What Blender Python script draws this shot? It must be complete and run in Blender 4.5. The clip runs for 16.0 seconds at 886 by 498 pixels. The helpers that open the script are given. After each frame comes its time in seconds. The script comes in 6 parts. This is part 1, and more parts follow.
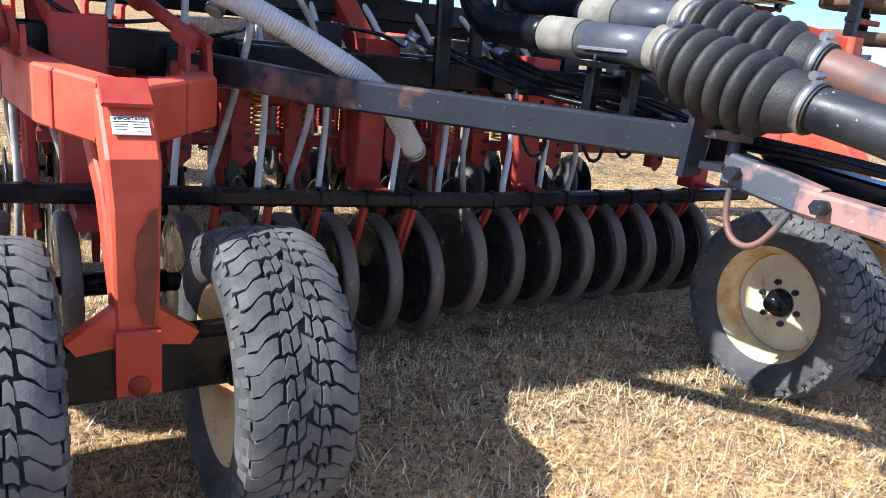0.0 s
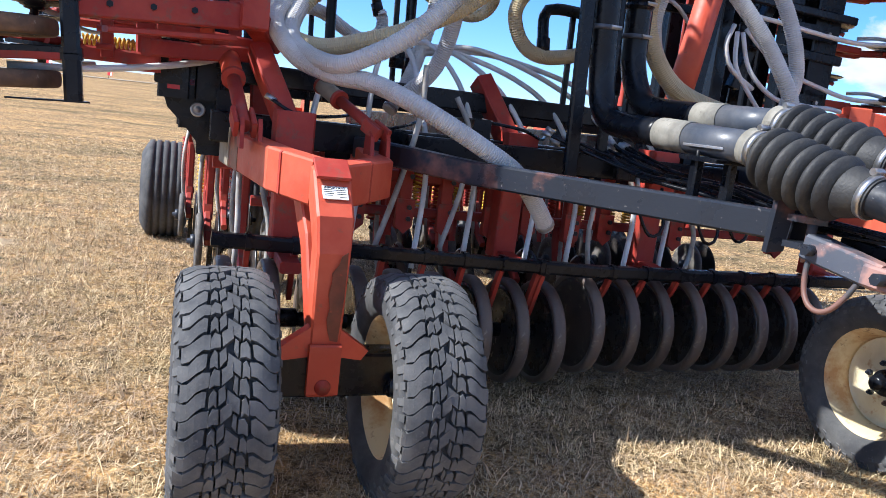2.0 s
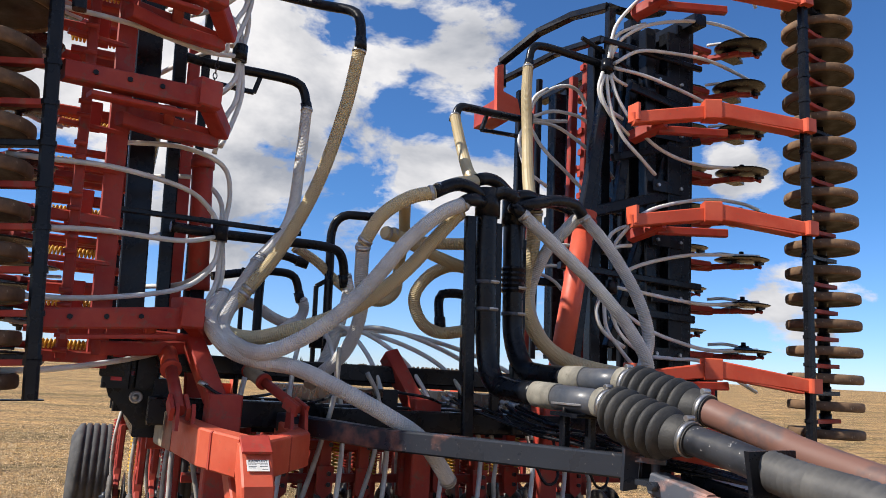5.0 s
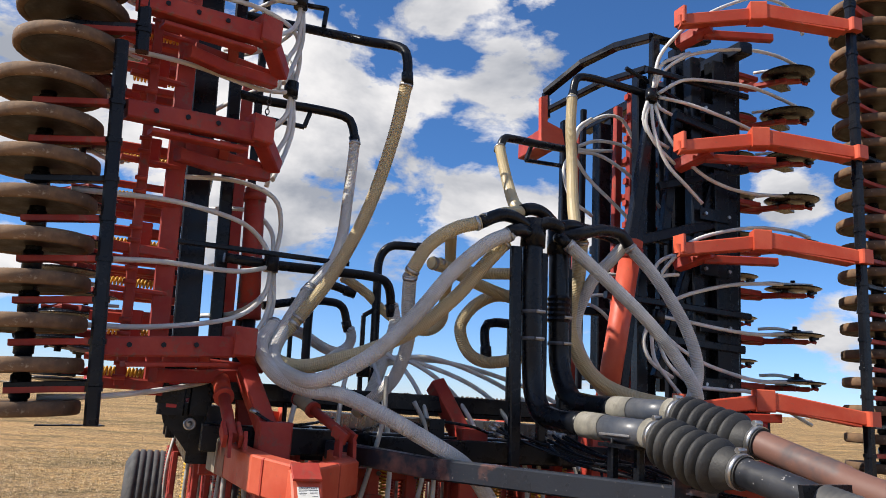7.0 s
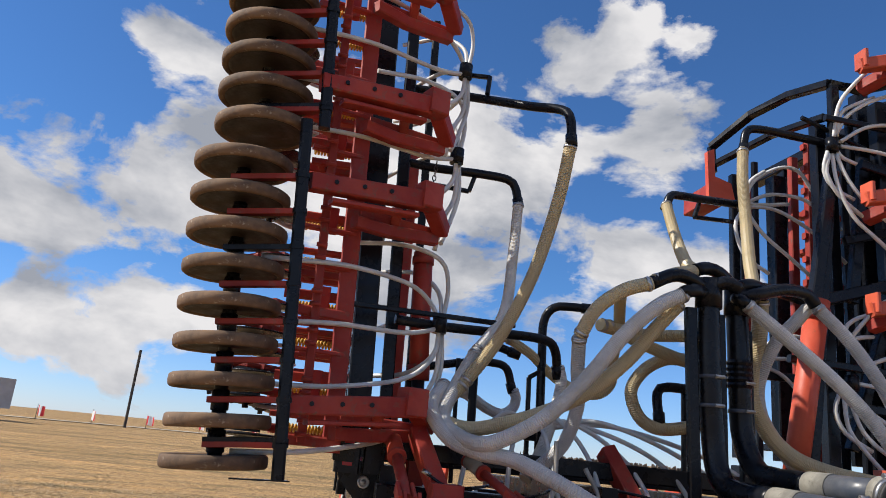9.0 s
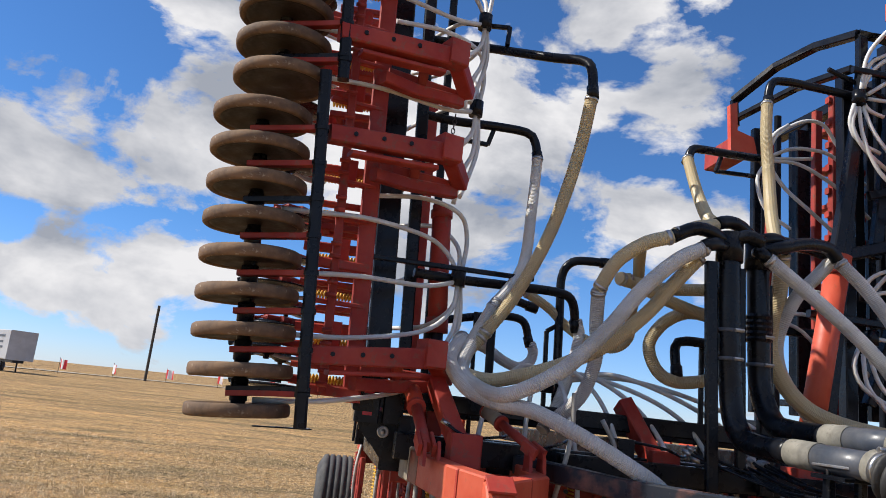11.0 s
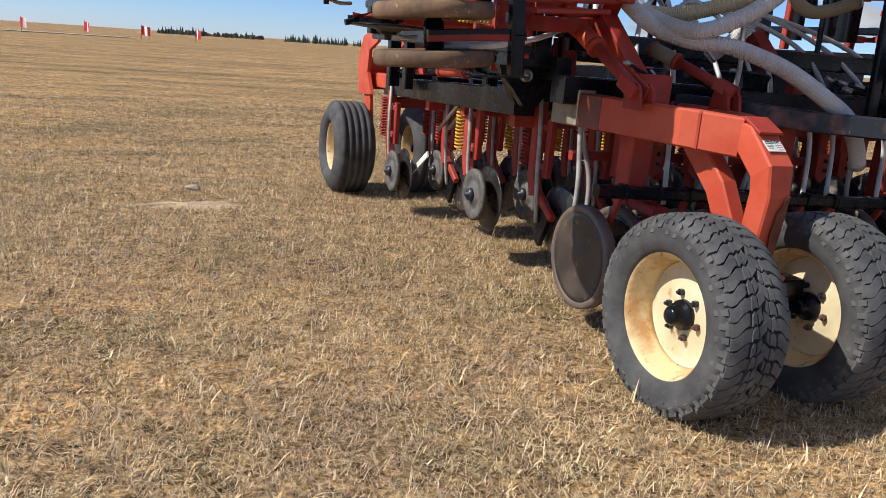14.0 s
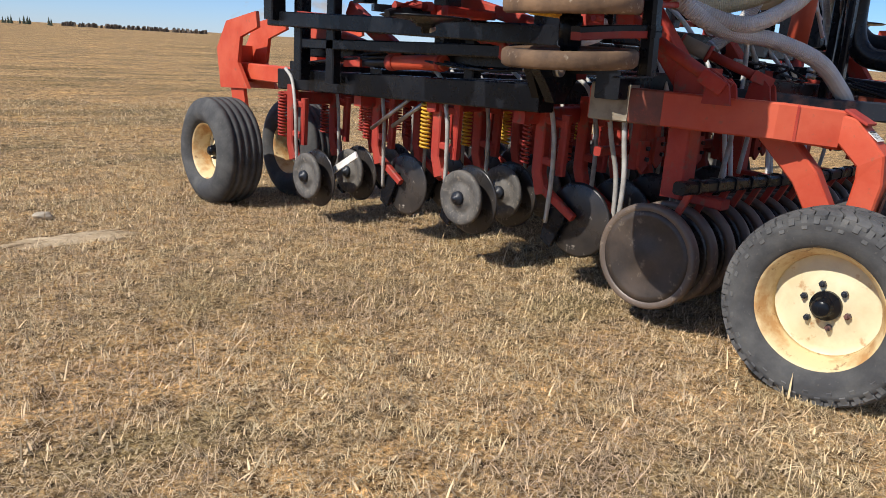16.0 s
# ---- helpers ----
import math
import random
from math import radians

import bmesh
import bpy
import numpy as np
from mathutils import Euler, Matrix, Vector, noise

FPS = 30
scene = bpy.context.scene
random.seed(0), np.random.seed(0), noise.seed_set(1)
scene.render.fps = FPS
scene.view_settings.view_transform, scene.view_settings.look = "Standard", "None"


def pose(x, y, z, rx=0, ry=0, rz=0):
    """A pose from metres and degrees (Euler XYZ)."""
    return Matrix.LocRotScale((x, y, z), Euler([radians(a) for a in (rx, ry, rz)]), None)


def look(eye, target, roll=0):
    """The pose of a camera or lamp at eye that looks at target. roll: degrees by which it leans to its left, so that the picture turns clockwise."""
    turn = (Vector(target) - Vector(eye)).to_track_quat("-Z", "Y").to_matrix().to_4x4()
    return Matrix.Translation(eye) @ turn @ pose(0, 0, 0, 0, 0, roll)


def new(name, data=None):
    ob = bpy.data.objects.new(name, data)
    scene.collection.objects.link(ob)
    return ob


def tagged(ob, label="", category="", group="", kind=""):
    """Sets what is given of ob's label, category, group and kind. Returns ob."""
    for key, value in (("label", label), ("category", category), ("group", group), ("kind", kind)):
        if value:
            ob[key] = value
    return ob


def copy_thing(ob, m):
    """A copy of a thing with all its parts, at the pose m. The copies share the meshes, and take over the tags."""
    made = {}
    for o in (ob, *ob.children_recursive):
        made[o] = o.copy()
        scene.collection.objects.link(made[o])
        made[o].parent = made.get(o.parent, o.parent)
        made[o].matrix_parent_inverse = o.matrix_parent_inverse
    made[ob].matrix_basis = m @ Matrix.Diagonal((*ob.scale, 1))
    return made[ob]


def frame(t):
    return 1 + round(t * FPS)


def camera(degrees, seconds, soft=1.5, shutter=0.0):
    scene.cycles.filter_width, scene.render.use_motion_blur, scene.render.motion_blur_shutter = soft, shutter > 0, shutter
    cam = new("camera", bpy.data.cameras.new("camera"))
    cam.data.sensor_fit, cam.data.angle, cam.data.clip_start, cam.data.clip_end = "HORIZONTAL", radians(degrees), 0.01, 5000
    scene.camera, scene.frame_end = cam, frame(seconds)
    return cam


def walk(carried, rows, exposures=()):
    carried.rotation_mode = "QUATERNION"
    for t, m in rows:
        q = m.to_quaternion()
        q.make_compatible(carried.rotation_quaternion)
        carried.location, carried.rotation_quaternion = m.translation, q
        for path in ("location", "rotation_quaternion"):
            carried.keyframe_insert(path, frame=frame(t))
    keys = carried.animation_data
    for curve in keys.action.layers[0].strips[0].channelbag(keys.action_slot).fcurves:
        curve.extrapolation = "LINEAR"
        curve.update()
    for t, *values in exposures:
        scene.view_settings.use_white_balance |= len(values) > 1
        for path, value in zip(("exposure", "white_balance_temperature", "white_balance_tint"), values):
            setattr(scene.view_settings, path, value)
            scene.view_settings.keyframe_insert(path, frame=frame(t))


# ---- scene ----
cam = camera(61.3, 16.0, soft=0.75)
PATH = [
    (0, (-1.598, -1.879, 1.36), (-0.577, -0.247, 0.816), 6.1),
    (0.5, (-1.628, -1.961, 1.344), (-0.774, -0.258, 0.734), 6.3),
    (1, (-1.664, -2.111, 1.351), (-0.925, -0.349, 0.758), 6.5),
    (1.5, (-1.726, -2.246, 1.376), (-1.031, -0.436, 0.884), 6.8),
    (2, (-1.831, -2.403, 1.387), (-1.137, -0.562, 1.026), 6.9),
    (2.5, (-1.856, -2.521, 1.414), (-1.16, -0.66, 1.187), 6.5),
    (3, (-1.818, -2.636, 1.428), (-1.117, -0.765, 1.335), 5.9),
    (3.5, (-1.809, -2.769, 1.45), (-1.089, -0.904, 1.479), 5.1),
    (4, (-1.832, -2.863, 1.466), (-1.08, -1.016, 1.613), 4.4),
    (4.5, (-1.89, -2.945, 1.473), (-1.1, -1.125, 1.72), 3.8),
    (4.7, (-1.909, -2.98, 1.473), (-1.106, -1.171, 1.759), 3.7),
    (6.8, (-1.962, -3.037, 1.47), (-1.239, -1.22, 1.888), 3.7),
    (7, (-1.958, -3.041, 1.47), (-1.276, -1.204, 1.868), 3.9),
    (7.5, (-1.992, -3.033, 1.459), (-1.433, -1.145, 1.809), 4.3),
    (8, (-2.023, -3.022, 1.457), (-1.617, -1.09, 1.776), 4.9),
    (8.5, (-2.03, -3.033, 1.469), (-1.729, -1.09, 1.838), 5.4),
    (9, (-2.052, -3.034, 1.48), (-1.776, -1.121, 1.995), 6.0),
    (9.2, (-2.048, -3.027, 1.487), (-1.784, -1.131, 2.065), 6.2),
    (11.3, (-2.088, -3.017, 1.432), (-1.841, -1.055, 1.728), 6.4),
    (11.5, (-2.124, -3.0, 1.408), (-1.9, -1.015, 1.507), 6.3),
    (12, (-2.296, -2.878, 1.353), (-2.119, -0.901, 1.105), 5.8),
    (12.5, (-2.57, -2.779, 1.369), (-2.3, -0.841, 0.955), 5.6),
    (13, (-3.012, -2.727, 1.392), (-2.579, -0.835, 0.91), 5.2),
    (13.5, (-3.367, -2.49, 1.366), (-2.789, -0.643, 0.86), 4.5),
    (14, (-3.657, -2.22, 1.33), (-2.919, -0.432, 0.827), 4.4),
    (14.5, (-4.015, -1.946, 1.316), (-3.099, -0.239, 0.818), 4.7),
    (15, (-4.298, -1.613, 1.296), (-3.233, 0.007, 0.806), 4.6),
    (15.5, (-4.607, -1.284, 1.303), (-3.381, 0.216, 0.808), 4.3),
    (16, (-4.883, -0.896, 1.297), (-3.506, 0.464, 0.791), 3.8),
]
walk(cam, [(t, look(eye, target, roll)) for t, eye, target, roll in PATH],
     exposures=[(0, 1.32, 5850, 10), (1.0, 1.24, 5750, 10), (2.0, 1.09, 5850, 10), (3.0, 0.86, 6150, 10), (4.0, 0.61, 6550, 10), (4.7, 0.55, 6650, 10), (7.0, 0.52, 6700, 10), (9.2, 0.36, 6650, 10), (11.5, 0.46, 6550, 10), (12.5, 0.48, 6500, 10), (13.5, 0.33, 6500, 10), (14.5, 0.27, 6500, 10), (16, 0.27, 6500, 10)])

# ---- world, sun, exposure ----
SUN_DIR = Vector((-1.0, 0.12, 0.93)).normalized()
elev = math.asin(SUN_DIR.z)
world = bpy.data.worlds.new("sky")
scene.world = world
world.use_nodes = True
wt = world.node_tree
wt.nodes.clear()


def wnode(kind, **vals):
    n = wt.nodes.new(kind)
    for k, v in vals.items():
        n.inputs[k].default_value = v
    return n


sky = wt.nodes.new("ShaderNodeTexSky")
sky.sky_type = "NISHITA"
sky.sun_disc = False
sky.sun_elevation = elev
sky.sun_rotation = math.atan2(SUN_DIR.x, SUN_DIR.y)
sky.altitude = 900
sky.air_density = 1.0
sky.dust_density = 0.15
sky.ozone_density = 5.0
tc = wt.nodes.new("ShaderNodeTexCoord")
sep = wt.nodes.new("ShaderNodeSeparateXYZ")
wt.links.new(tc.outputs["Generated"], sep.inputs[0])
shift = wt.nodes.new("ShaderNodeMapping")
shift.inputs["Location"].default_value = (0.4, 1.7, 0.3)
shift.inputs["Scale"].default_value = (1.0, 1.0, 1.7)
wt.links.new(tc.outputs["Generated"], shift.inputs["Vector"])
big = wnode("ShaderNodeTexNoise", Scale=5.0, Detail=11.0, Roughness=0.6, Distortion=0.2)
wt.links.new(shift.outputs[0], big.inputs["Vector"])
# cumulus banks: azimuth, height above the horizon, radius, in degrees
BANKS = ((-15.9, 17.4, 7.5), (-21.0, 15.4, 6.1), (-14.0, 26.5, 4.6), (-12.6, 20.7, 5.7), (-12.4, 14.0, 4.8), (-13.2, 30.7, 3.5), (-20.5, 6.6, 3.6), (-14.5, 6.2, 5.0),
         (-9.7, 6.9, 3.8), (11.7, 23.9, 6.6), (10.0, 18.6, 7.9), (16.3, 25.0, 5.7), (24.0, 25.5, 4.8), (24.1, 21.8, 3.9), (17.4, 28.8, 4.4), (26.9, 30.8, 2.4),
         (21.7, 31.3, 3.1), (14.8, 14.7, 6.1), (8.4, 11.6, 8.4), (18.1, 11.1, 5.0), (23.4, 14.3, 4.4), (28.7, 13.7, 4.4), (-1.0, 21.6, 8.8), (46.0, 15.4, 2.6),
         (50.3, 6.6, 5.0))
dirn = wt.nodes.new("ShaderNodeVectorMath")
dirn.operation = "NORMALIZE"
wt.links.new(tc.outputs["Generated"], dirn.inputs[0])


def toward(azd, eld, r0, r1):
    """1 within r1 degrees of a direction, falling to 0 at r0 degrees."""
    a_, e_ = radians(azd), radians(eld)
    dt = wt.nodes.new("ShaderNodeVectorMath")
    dt.operation = "DOT_PRODUCT"
    wt.links.new(dirn.outputs[0], dt.inputs[0])
    dt.inputs[1].default_value = (math.sin(a_) * math.cos(e_), math.cos(a_) * math.cos(e_), math.sin(e_))
    mr_ = wt.nodes.new("ShaderNodeMapRange")
    mr_.inputs["From Min"].default_value, mr_.inputs["From Max"].default_value = math.cos(radians(r0)), math.cos(radians(r1))
    wt.links.new(dt.outputs["Value"], mr_.inputs["Value"])
    return mr_.outputs["Result"]


def wmath(op, a_, c_):
    n_ = wt.nodes.new("ShaderNodeMath")
    n_.operation = op
    for s_, q_ in zip(n_.inputs, (a_, c_)):
        if isinstance(q_, float):
            s_.default_value = q_
        else:
            wt.links.new(q_, s_)
    return n_.outputs[0]


bank = None
for azd, eld, rad_ in BANKS:
    f_ = toward(azd, eld, rad_ * 1.35, 0.25 * rad_)
    bank = f_ if bank is None else wmath("MAXIMUM", bank, f_)
lift = wmath("MULTIPLY", wmath("MULTIPLY", wmath("SUBTRACT", bank, 0.58), 0.24), toward(13.0, 15.5, 62.0, 45.0))
dens_out = wmath("ADD", big.outputs["Fac"], lift)
cover = wt.nodes.new("ShaderNodeValToRGB")
cover.color_ramp.elements[0].position = 0.49
cover.color_ramp.elements[1].position = 0.56
wt.links.new(dens_out, cover.inputs["Fac"])
up = wt.nodes.new("ShaderNodeMapping")
up.inputs["Location"].default_value = (0.33, 1.69, 0.43)
up.inputs["Scale"].default_value = (1.0, 1.0, 1.7)
wt.links.new(tc.outputs["Generated"], up.inputs["Vector"])
shade = wnode("ShaderNodeTexNoise", Scale=4.0, Detail=6.0, Roughness=0.56, Distortion=0.2)
wt.links.new(up.outputs[0], shade.inputs["Vector"])
tone = wt.nodes.new("ShaderNodeValToRGB")
tone.color_ramp.elements[0].position = 0.40
tone.color_ramp.elements[0].color = (6.9, 6.9, 7.1, 1)
tone.color_ramp.elements[1].position = 0.62
tone.color_ramp.elements[1].color = (2.9, 3.15, 3.7, 1)
wt.links.new(shade.outputs["Fac"], tone.inputs["Fac"])
mixw = wt.nodes.new("ShaderNodeMix")
mixw.data_type = "RGBA"
wt.links.new(cover.outputs["Color"], mixw.inputs[0])
tint = wt.nodes.new("ShaderNodeMix")
tint.data_type, tint.blend_type = "RGBA", "MULTIPLY"
rise = wt.nodes.new("ShaderNodeMapRange")
rise.inputs["From Min"].default_value, rise.inputs["From Max"].default_value = 0.0, 0.22
rise.inputs["To Min"].default_value, rise.inputs["To Max"].default_value = 0.0, 1.0
wt.links.new(sep.outputs["Z"], rise.inputs["Value"])
tint.inputs[0].default_value = 1.0
hue = wt.nodes.new("ShaderNodeMix")
hue.data_type = "RGBA"
hue.inputs[6].default_value, hue.inputs[7].default_value = (0.80, 0.93, 1.30, 1), (0.55, 0.87, 1.17, 1)
wt.links.new(rise.outputs["Result"], hue.inputs[0])
wt.links.new(sky.outputs["Color"], tint.inputs[6])
wt.links.new(hue.outputs[2], tint.inputs[7])
wt.links.new(tint.outputs[2], mixw.inputs[6])
wt.links.new(tone.outputs["Color"], mixw.inputs[7])
bg = wt.nodes.new("ShaderNodeBackground")
bg.inputs["Strength"].default_value = 0.092
wt.links.new(mixw.outputs[2], bg.inputs["Color"])
wo = wt.nodes.new("ShaderNodeOutputWorld")
wt.links.new(bg.outputs[0], wo.inputs["Surface"])

sun = new("sun", bpy.data.lights.new("sun", "SUN"))
sun.data.energy = 4.25
sun.data.angle = radians(0.5)
sun.data.color = (1.0, 0.95, 0.87)
sun.matrix_world = look((0, 0, 0), tuple(-SUN_DIR))


# ---- materials ----
def material(name, col, rough=0.6, metal=0.0, col2=None, scale=8.0, lo=0.4, hi=0.62, col3=None, scale3=40.0, lo3=0.55, hi3=0.7,
             bump=0.15, bscale=60.0, bdist=0.004, island=0.0, obj=0.0, rough2=None, transl=0.0, spec=0.5, col4=None, scale4=0.5, col5=None):
    """Paint, rubber, plastic: a base colour, a second at large patches, a third at fine specks, and fine relief."""
    m = bpy.data.materials.new(name)
    m.use_nodes = True
    nt = m.node_tree
    b = nt.nodes["Principled BSDF"]
    b.inputs["Specular IOR Level"].default_value = spec
    L = nt.links.new
    co = nt.nodes.new("ShaderNodeNewGeometry")
    tcn = nt.nodes.new("ShaderNodeTexCoord")
    vec = tcn.outputs["Object"]
    last = None

    def rgb(c):
        n = nt.nodes.new("ShaderNodeRGB")
        n.outputs[0].default_value = (*c, 1)
        return n.outputs[0]

    def noise_fac(sc, a, z, detail=5.0):
        n = nt.nodes.new("ShaderNodeTexNoise")
        n.inputs["Scale"].default_value = sc
        n.inputs["Detail"].default_value = detail
        n.inputs["Roughness"].default_value = 0.62
        L(vec, n.inputs["Vector"])
        r = nt.nodes.new("ShaderNodeMapRange")
        r.inputs["From Min"].default_value = a
        r.inputs["From Max"].default_value = z
        L(n.outputs["Fac"], r.inputs["Value"])
        return r.outputs["Result"]

    def mix(f, a, c):
        n = nt.nodes.new("ShaderNodeMix")
        n.data_type = "RGBA"
        if isinstance(f, float):
            n.inputs[0].default_value = f
        else:
            L(f, n.inputs[0])
        L(a, n.inputs[6])
        L(c, n.inputs[7])
        return n.outputs[2]

    last = rgb(col)
    if col2:
        f2 = noise_fac(scale, lo, hi)
        last = mix(f2, last, rgb(col2))
    if col3:
        last = mix(noise_fac(scale3, lo3, hi3), last, rgb(col3))
    if col4:
        last = mix(noise_fac(scale4, 0.46, 0.68), last, rgb(col4))
    if col5:
        last = mix(noise_fac(scale4 * 1.7, 0.52, 0.74), last, rgb(col5))
    if island or obj:
        src_rand = co.outputs["Random Per Island"] if island else nt.nodes.new("ShaderNodeObjectInfo").outputs["Random"]
        h = nt.nodes.new("ShaderNodeHueSaturation")
        mr = nt.nodes.new("ShaderNodeMapRange")
        amt = island or obj
        mr.inputs["To Min"].default_value = 1 - amt
        mr.inputs["To Max"].default_value = 1 + amt
        L(src_rand, mr.inputs["Value"])
        L(mr.outputs["Result"], h.inputs["Value"])
        L(last, h.inputs["Color"])
        last = h.outputs["Color"]
    L(last, b.inputs["Base Color"])
    b.inputs["Metallic"].default_value = metal
    if rough2 is None:
        b.inputs["Roughness"].default_value = rough
    else:
        r = nt.nodes.new("ShaderNodeMapRange")
        r.inputs["To Min"].default_value = rough
        r.inputs["To Max"].default_value = rough2
        L(noise_fac(scale * 1.7, 0.35, 0.65), r.inputs["Value"])
        L(r.outputs["Result"], b.inputs["Roughness"])
    if bump:
        n = nt.nodes.new("ShaderNodeTexNoise")
        n.inputs["Scale"].default_value = bscale
        n.inputs["Detail"].default_value = 4.0
        L(vec, n.inputs["Vector"])
        bp = nt.nodes.new("ShaderNodeBump")
        bp.inputs["Strength"].default_value = bump
        bp.inputs["Distance"].default_value = bdist
        L(n.outputs["Fac"], bp.inputs["Height"])
        L(bp.outputs["Normal"], b.inputs["Normal"])
    if transl:
        b.inputs["Subsurface Weight"].default_value = transl
        b.inputs["Subsurface Radius"].default_value = (0.02, 0.02, 0.015)
    return m


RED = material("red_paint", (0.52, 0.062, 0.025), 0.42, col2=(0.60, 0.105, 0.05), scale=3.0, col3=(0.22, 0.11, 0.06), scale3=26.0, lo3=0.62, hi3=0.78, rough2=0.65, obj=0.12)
# deep red: weathered paint, and the shaded look of the left wing's arms
DEEP_RED = material("weathered_shaded_red_paint", (0.31, 0.023, 0.015), 0.5, col2=(0.40, 0.048, 0.027), scale=4.0, col3=(0.16, 0.09, 0.06), scale3=18.0, lo3=0.56, hi3=0.75, rough2=0.75, obj=0.15)
BLACK = material("black_paint", (0.005, 0.006, 0.009), 0.22, col2=(0.010, 0.011, 0.014), scale=5.0, col3=(0.10, 0.09, 0.075), scale3=30.0, lo3=0.68, hi3=0.86, rough2=0.34, spec=0.26)
WORN = material("worn_black_paint_and_rust", (0.020, 0.024, 0.033), 0.24, col2=(0.22, 0.10, 0.075), scale=2.6, lo=0.56, hi=0.66, col3=(0.26, 0.23, 0.21), scale3=45.0, lo3=0.66, hi3=0.76, rough2=0.42, spec=0.42)
RUST = material("rusty_pipe", (0.05, 0.055, 0.062), 0.5, col2=(0.165, 0.08, 0.06), scale=2.2, lo=0.42, hi=0.52, col3=(0.30, 0.19, 0.15), scale3=35.0, lo3=0.66, hi3=0.78, rough2=0.75)
PRIMER = material("bare_primer", (0.31, 0.27, 0.20), 0.75, col2=(0.18, 0.14, 0.10), scale=7.0, lo=0.5, hi=0.7)
RUBBER = material("tyre_rubber", (0.056, 0.057, 0.060), 0.7, col2=(0.125, 0.122, 0.118), scale=7.0, lo=0.36, hi=0.62, col3=(0.17, 0.155, 0.135), scale3=60.0, lo3=0.60, hi3=0.78, bump=0.3, bscale=120, rough2=0.95)
DARK_RUBBER = material("bellows_rubber", (0.018, 0.018, 0.019), 0.62, col2=(0.036, 0.035, 0.033), scale=7.0, col3=(0.085, 0.08, 0.072), scale3=60.0, lo3=0.62, hi3=0.82, bump=0.45, bscale=110)
CREAM = material("cream_rim_paint", (0.74, 0.65, 0.43), 0.45, col2=(0.64, 0.54, 0.33), scale=6.0, col3=(0.40, 0.17, 0.05), scale3=14.0, lo3=0.6, hi3=0.74, rough2=0.6)
RIM_RUST = material("rusty_rim_edge", (0.50, 0.27, 0.10), 0.6, col2=(0.70, 0.55, 0.30), scale=7.0, lo=0.38, hi=0.56, col3=(0.20, 0.08, 0.03), scale3=20.0, lo3=0.6, hi3=0.72)
DISC = material("soil_worn_steel", (0.030, 0.024, 0.020), 0.5, metal=0.2, col2=(0.065, 0.046, 0.031), scale=6.0, col3=(0.06, 0.05, 0.045), scale3=22.0, lo3=0.55, hi3=0.7, rough2=0.8, obj=0.18)
# worn steel whose pale col3 flecks are painted glints of sun and sky
DARK_DISC = material("dark_worn_steel_glints", (0.016, 0.016, 0.018), 0.2, col2=(0.045, 0.038, 0.034), scale=4.0, col3=(0.42, 0.37, 0.31), scale3=7.0, lo3=0.655, hi3=0.685, rough2=0.4, obj=0.25)
EDGE = material("muddy_disc_edge", (0.19, 0.112, 0.06), 0.8, col2=(0.10, 0.06, 0.036), scale=9.0, col3=(0.34, 0.27, 0.19), scale3=26.0, lo3=0.62, hi3=0.72, bump=0.5, bscale=50, obj=0.2)
DISC_RUBBER = material("packer_rubber", (0.098, 0.075, 0.061), 0.45, col2=(0.13, 0.095, 0.072), scale=5.0, col3=(0.32, 0.26, 0.2), scale3=26.0, lo3=0.6, hi3=0.78, bump=0.3, bscale=60, obj=0.25)
GREY_DISC = material("grey_gauge_wheel", (0.075, 0.07, 0.066), 0.7, col2=(0.13, 0.118, 0.104), scale=11.0, col3=(0.25, 0.215, 0.17), scale3=40.0, lo3=0.55, hi3=0.75)
END_DISC = material("dusty_end_disc", (0.036, 0.028, 0.024), 0.45, col2=(0.075, 0.056, 0.044), scale=5.0, col3=(0.2, 0.16, 0.12), scale3=20.0, lo3=0.6, hi3=0.75)
YELLOW = material("yellow_spring_paint", (0.72, 0.42, 0.03), 0.5, col2=(0.5, 0.27, 0.03), scale=14.0)
WHITE_HOSE = material("white_plastic_hose", (0.72, 0.72, 0.70), 0.4, col2=(0.58, 0.57, 0.54), scale=5.0, bump=0.05, transl=0.12)
GREY_HOSE = material("grey_white_corrugated_hose", (0.58, 0.57, 0.55), 0.45, col2=(0.42, 0.41, 0.39), scale=4.0, bump=0.05, transl=0.08)
# greyer and darker than the white hose, for opener and drop tubes
DULL_TUBE = material("dull_plastic_tube", (0.47, 0.455, 0.42), 0.5, col2=(0.30, 0.28, 0.25), scale=9.0, bump=0.05, transl=0.08)
BEIGE_HOSE = material("yellowed_translucent_hose", (0.54, 0.44, 0.26), 0.4, col2=(0.47, 0.39, 0.24), scale=3.0, bump=0.05, transl=0.15)
TAPE = material("beige_tape", (0.27, 0.255, 0.215), 0.8, col2=(0.15, 0.14, 0.115), scale=9.0, lo=0.42, hi=0.66, col3=(0.10, 0.09, 0.075), scale3=30.0, lo3=0.62, hi3=0.74, bump=0.5, bscale=40)
RUSTY_BEAM = material("pink_rusty_beam", (0.07, 0.078, 0.10), 0.38, col2=(0.34, 0.19, 0.16), scale=3.4, lo=0.47, hi=0.56, col3=(0.42, 0.36, 0.32), scale3=38.0, lo3=0.63, hi3=0.73, rough2=0.7)
SCUFFED = material("scuffed_dark_pipe", (0.010, 0.012, 0.016), 0.3, col2=(0.03, 0.032, 0.038), scale=5.0, col3=(0.30, 0.29, 0.28), scale3=32.0, lo3=0.64, hi3=0.69, rough2=0.6)
STEEL = material("galvanised_steel", (0.55, 0.55, 0.55), 0.35, metal=0.9, col2=(0.4, 0.38, 0.36), scale=20.0)
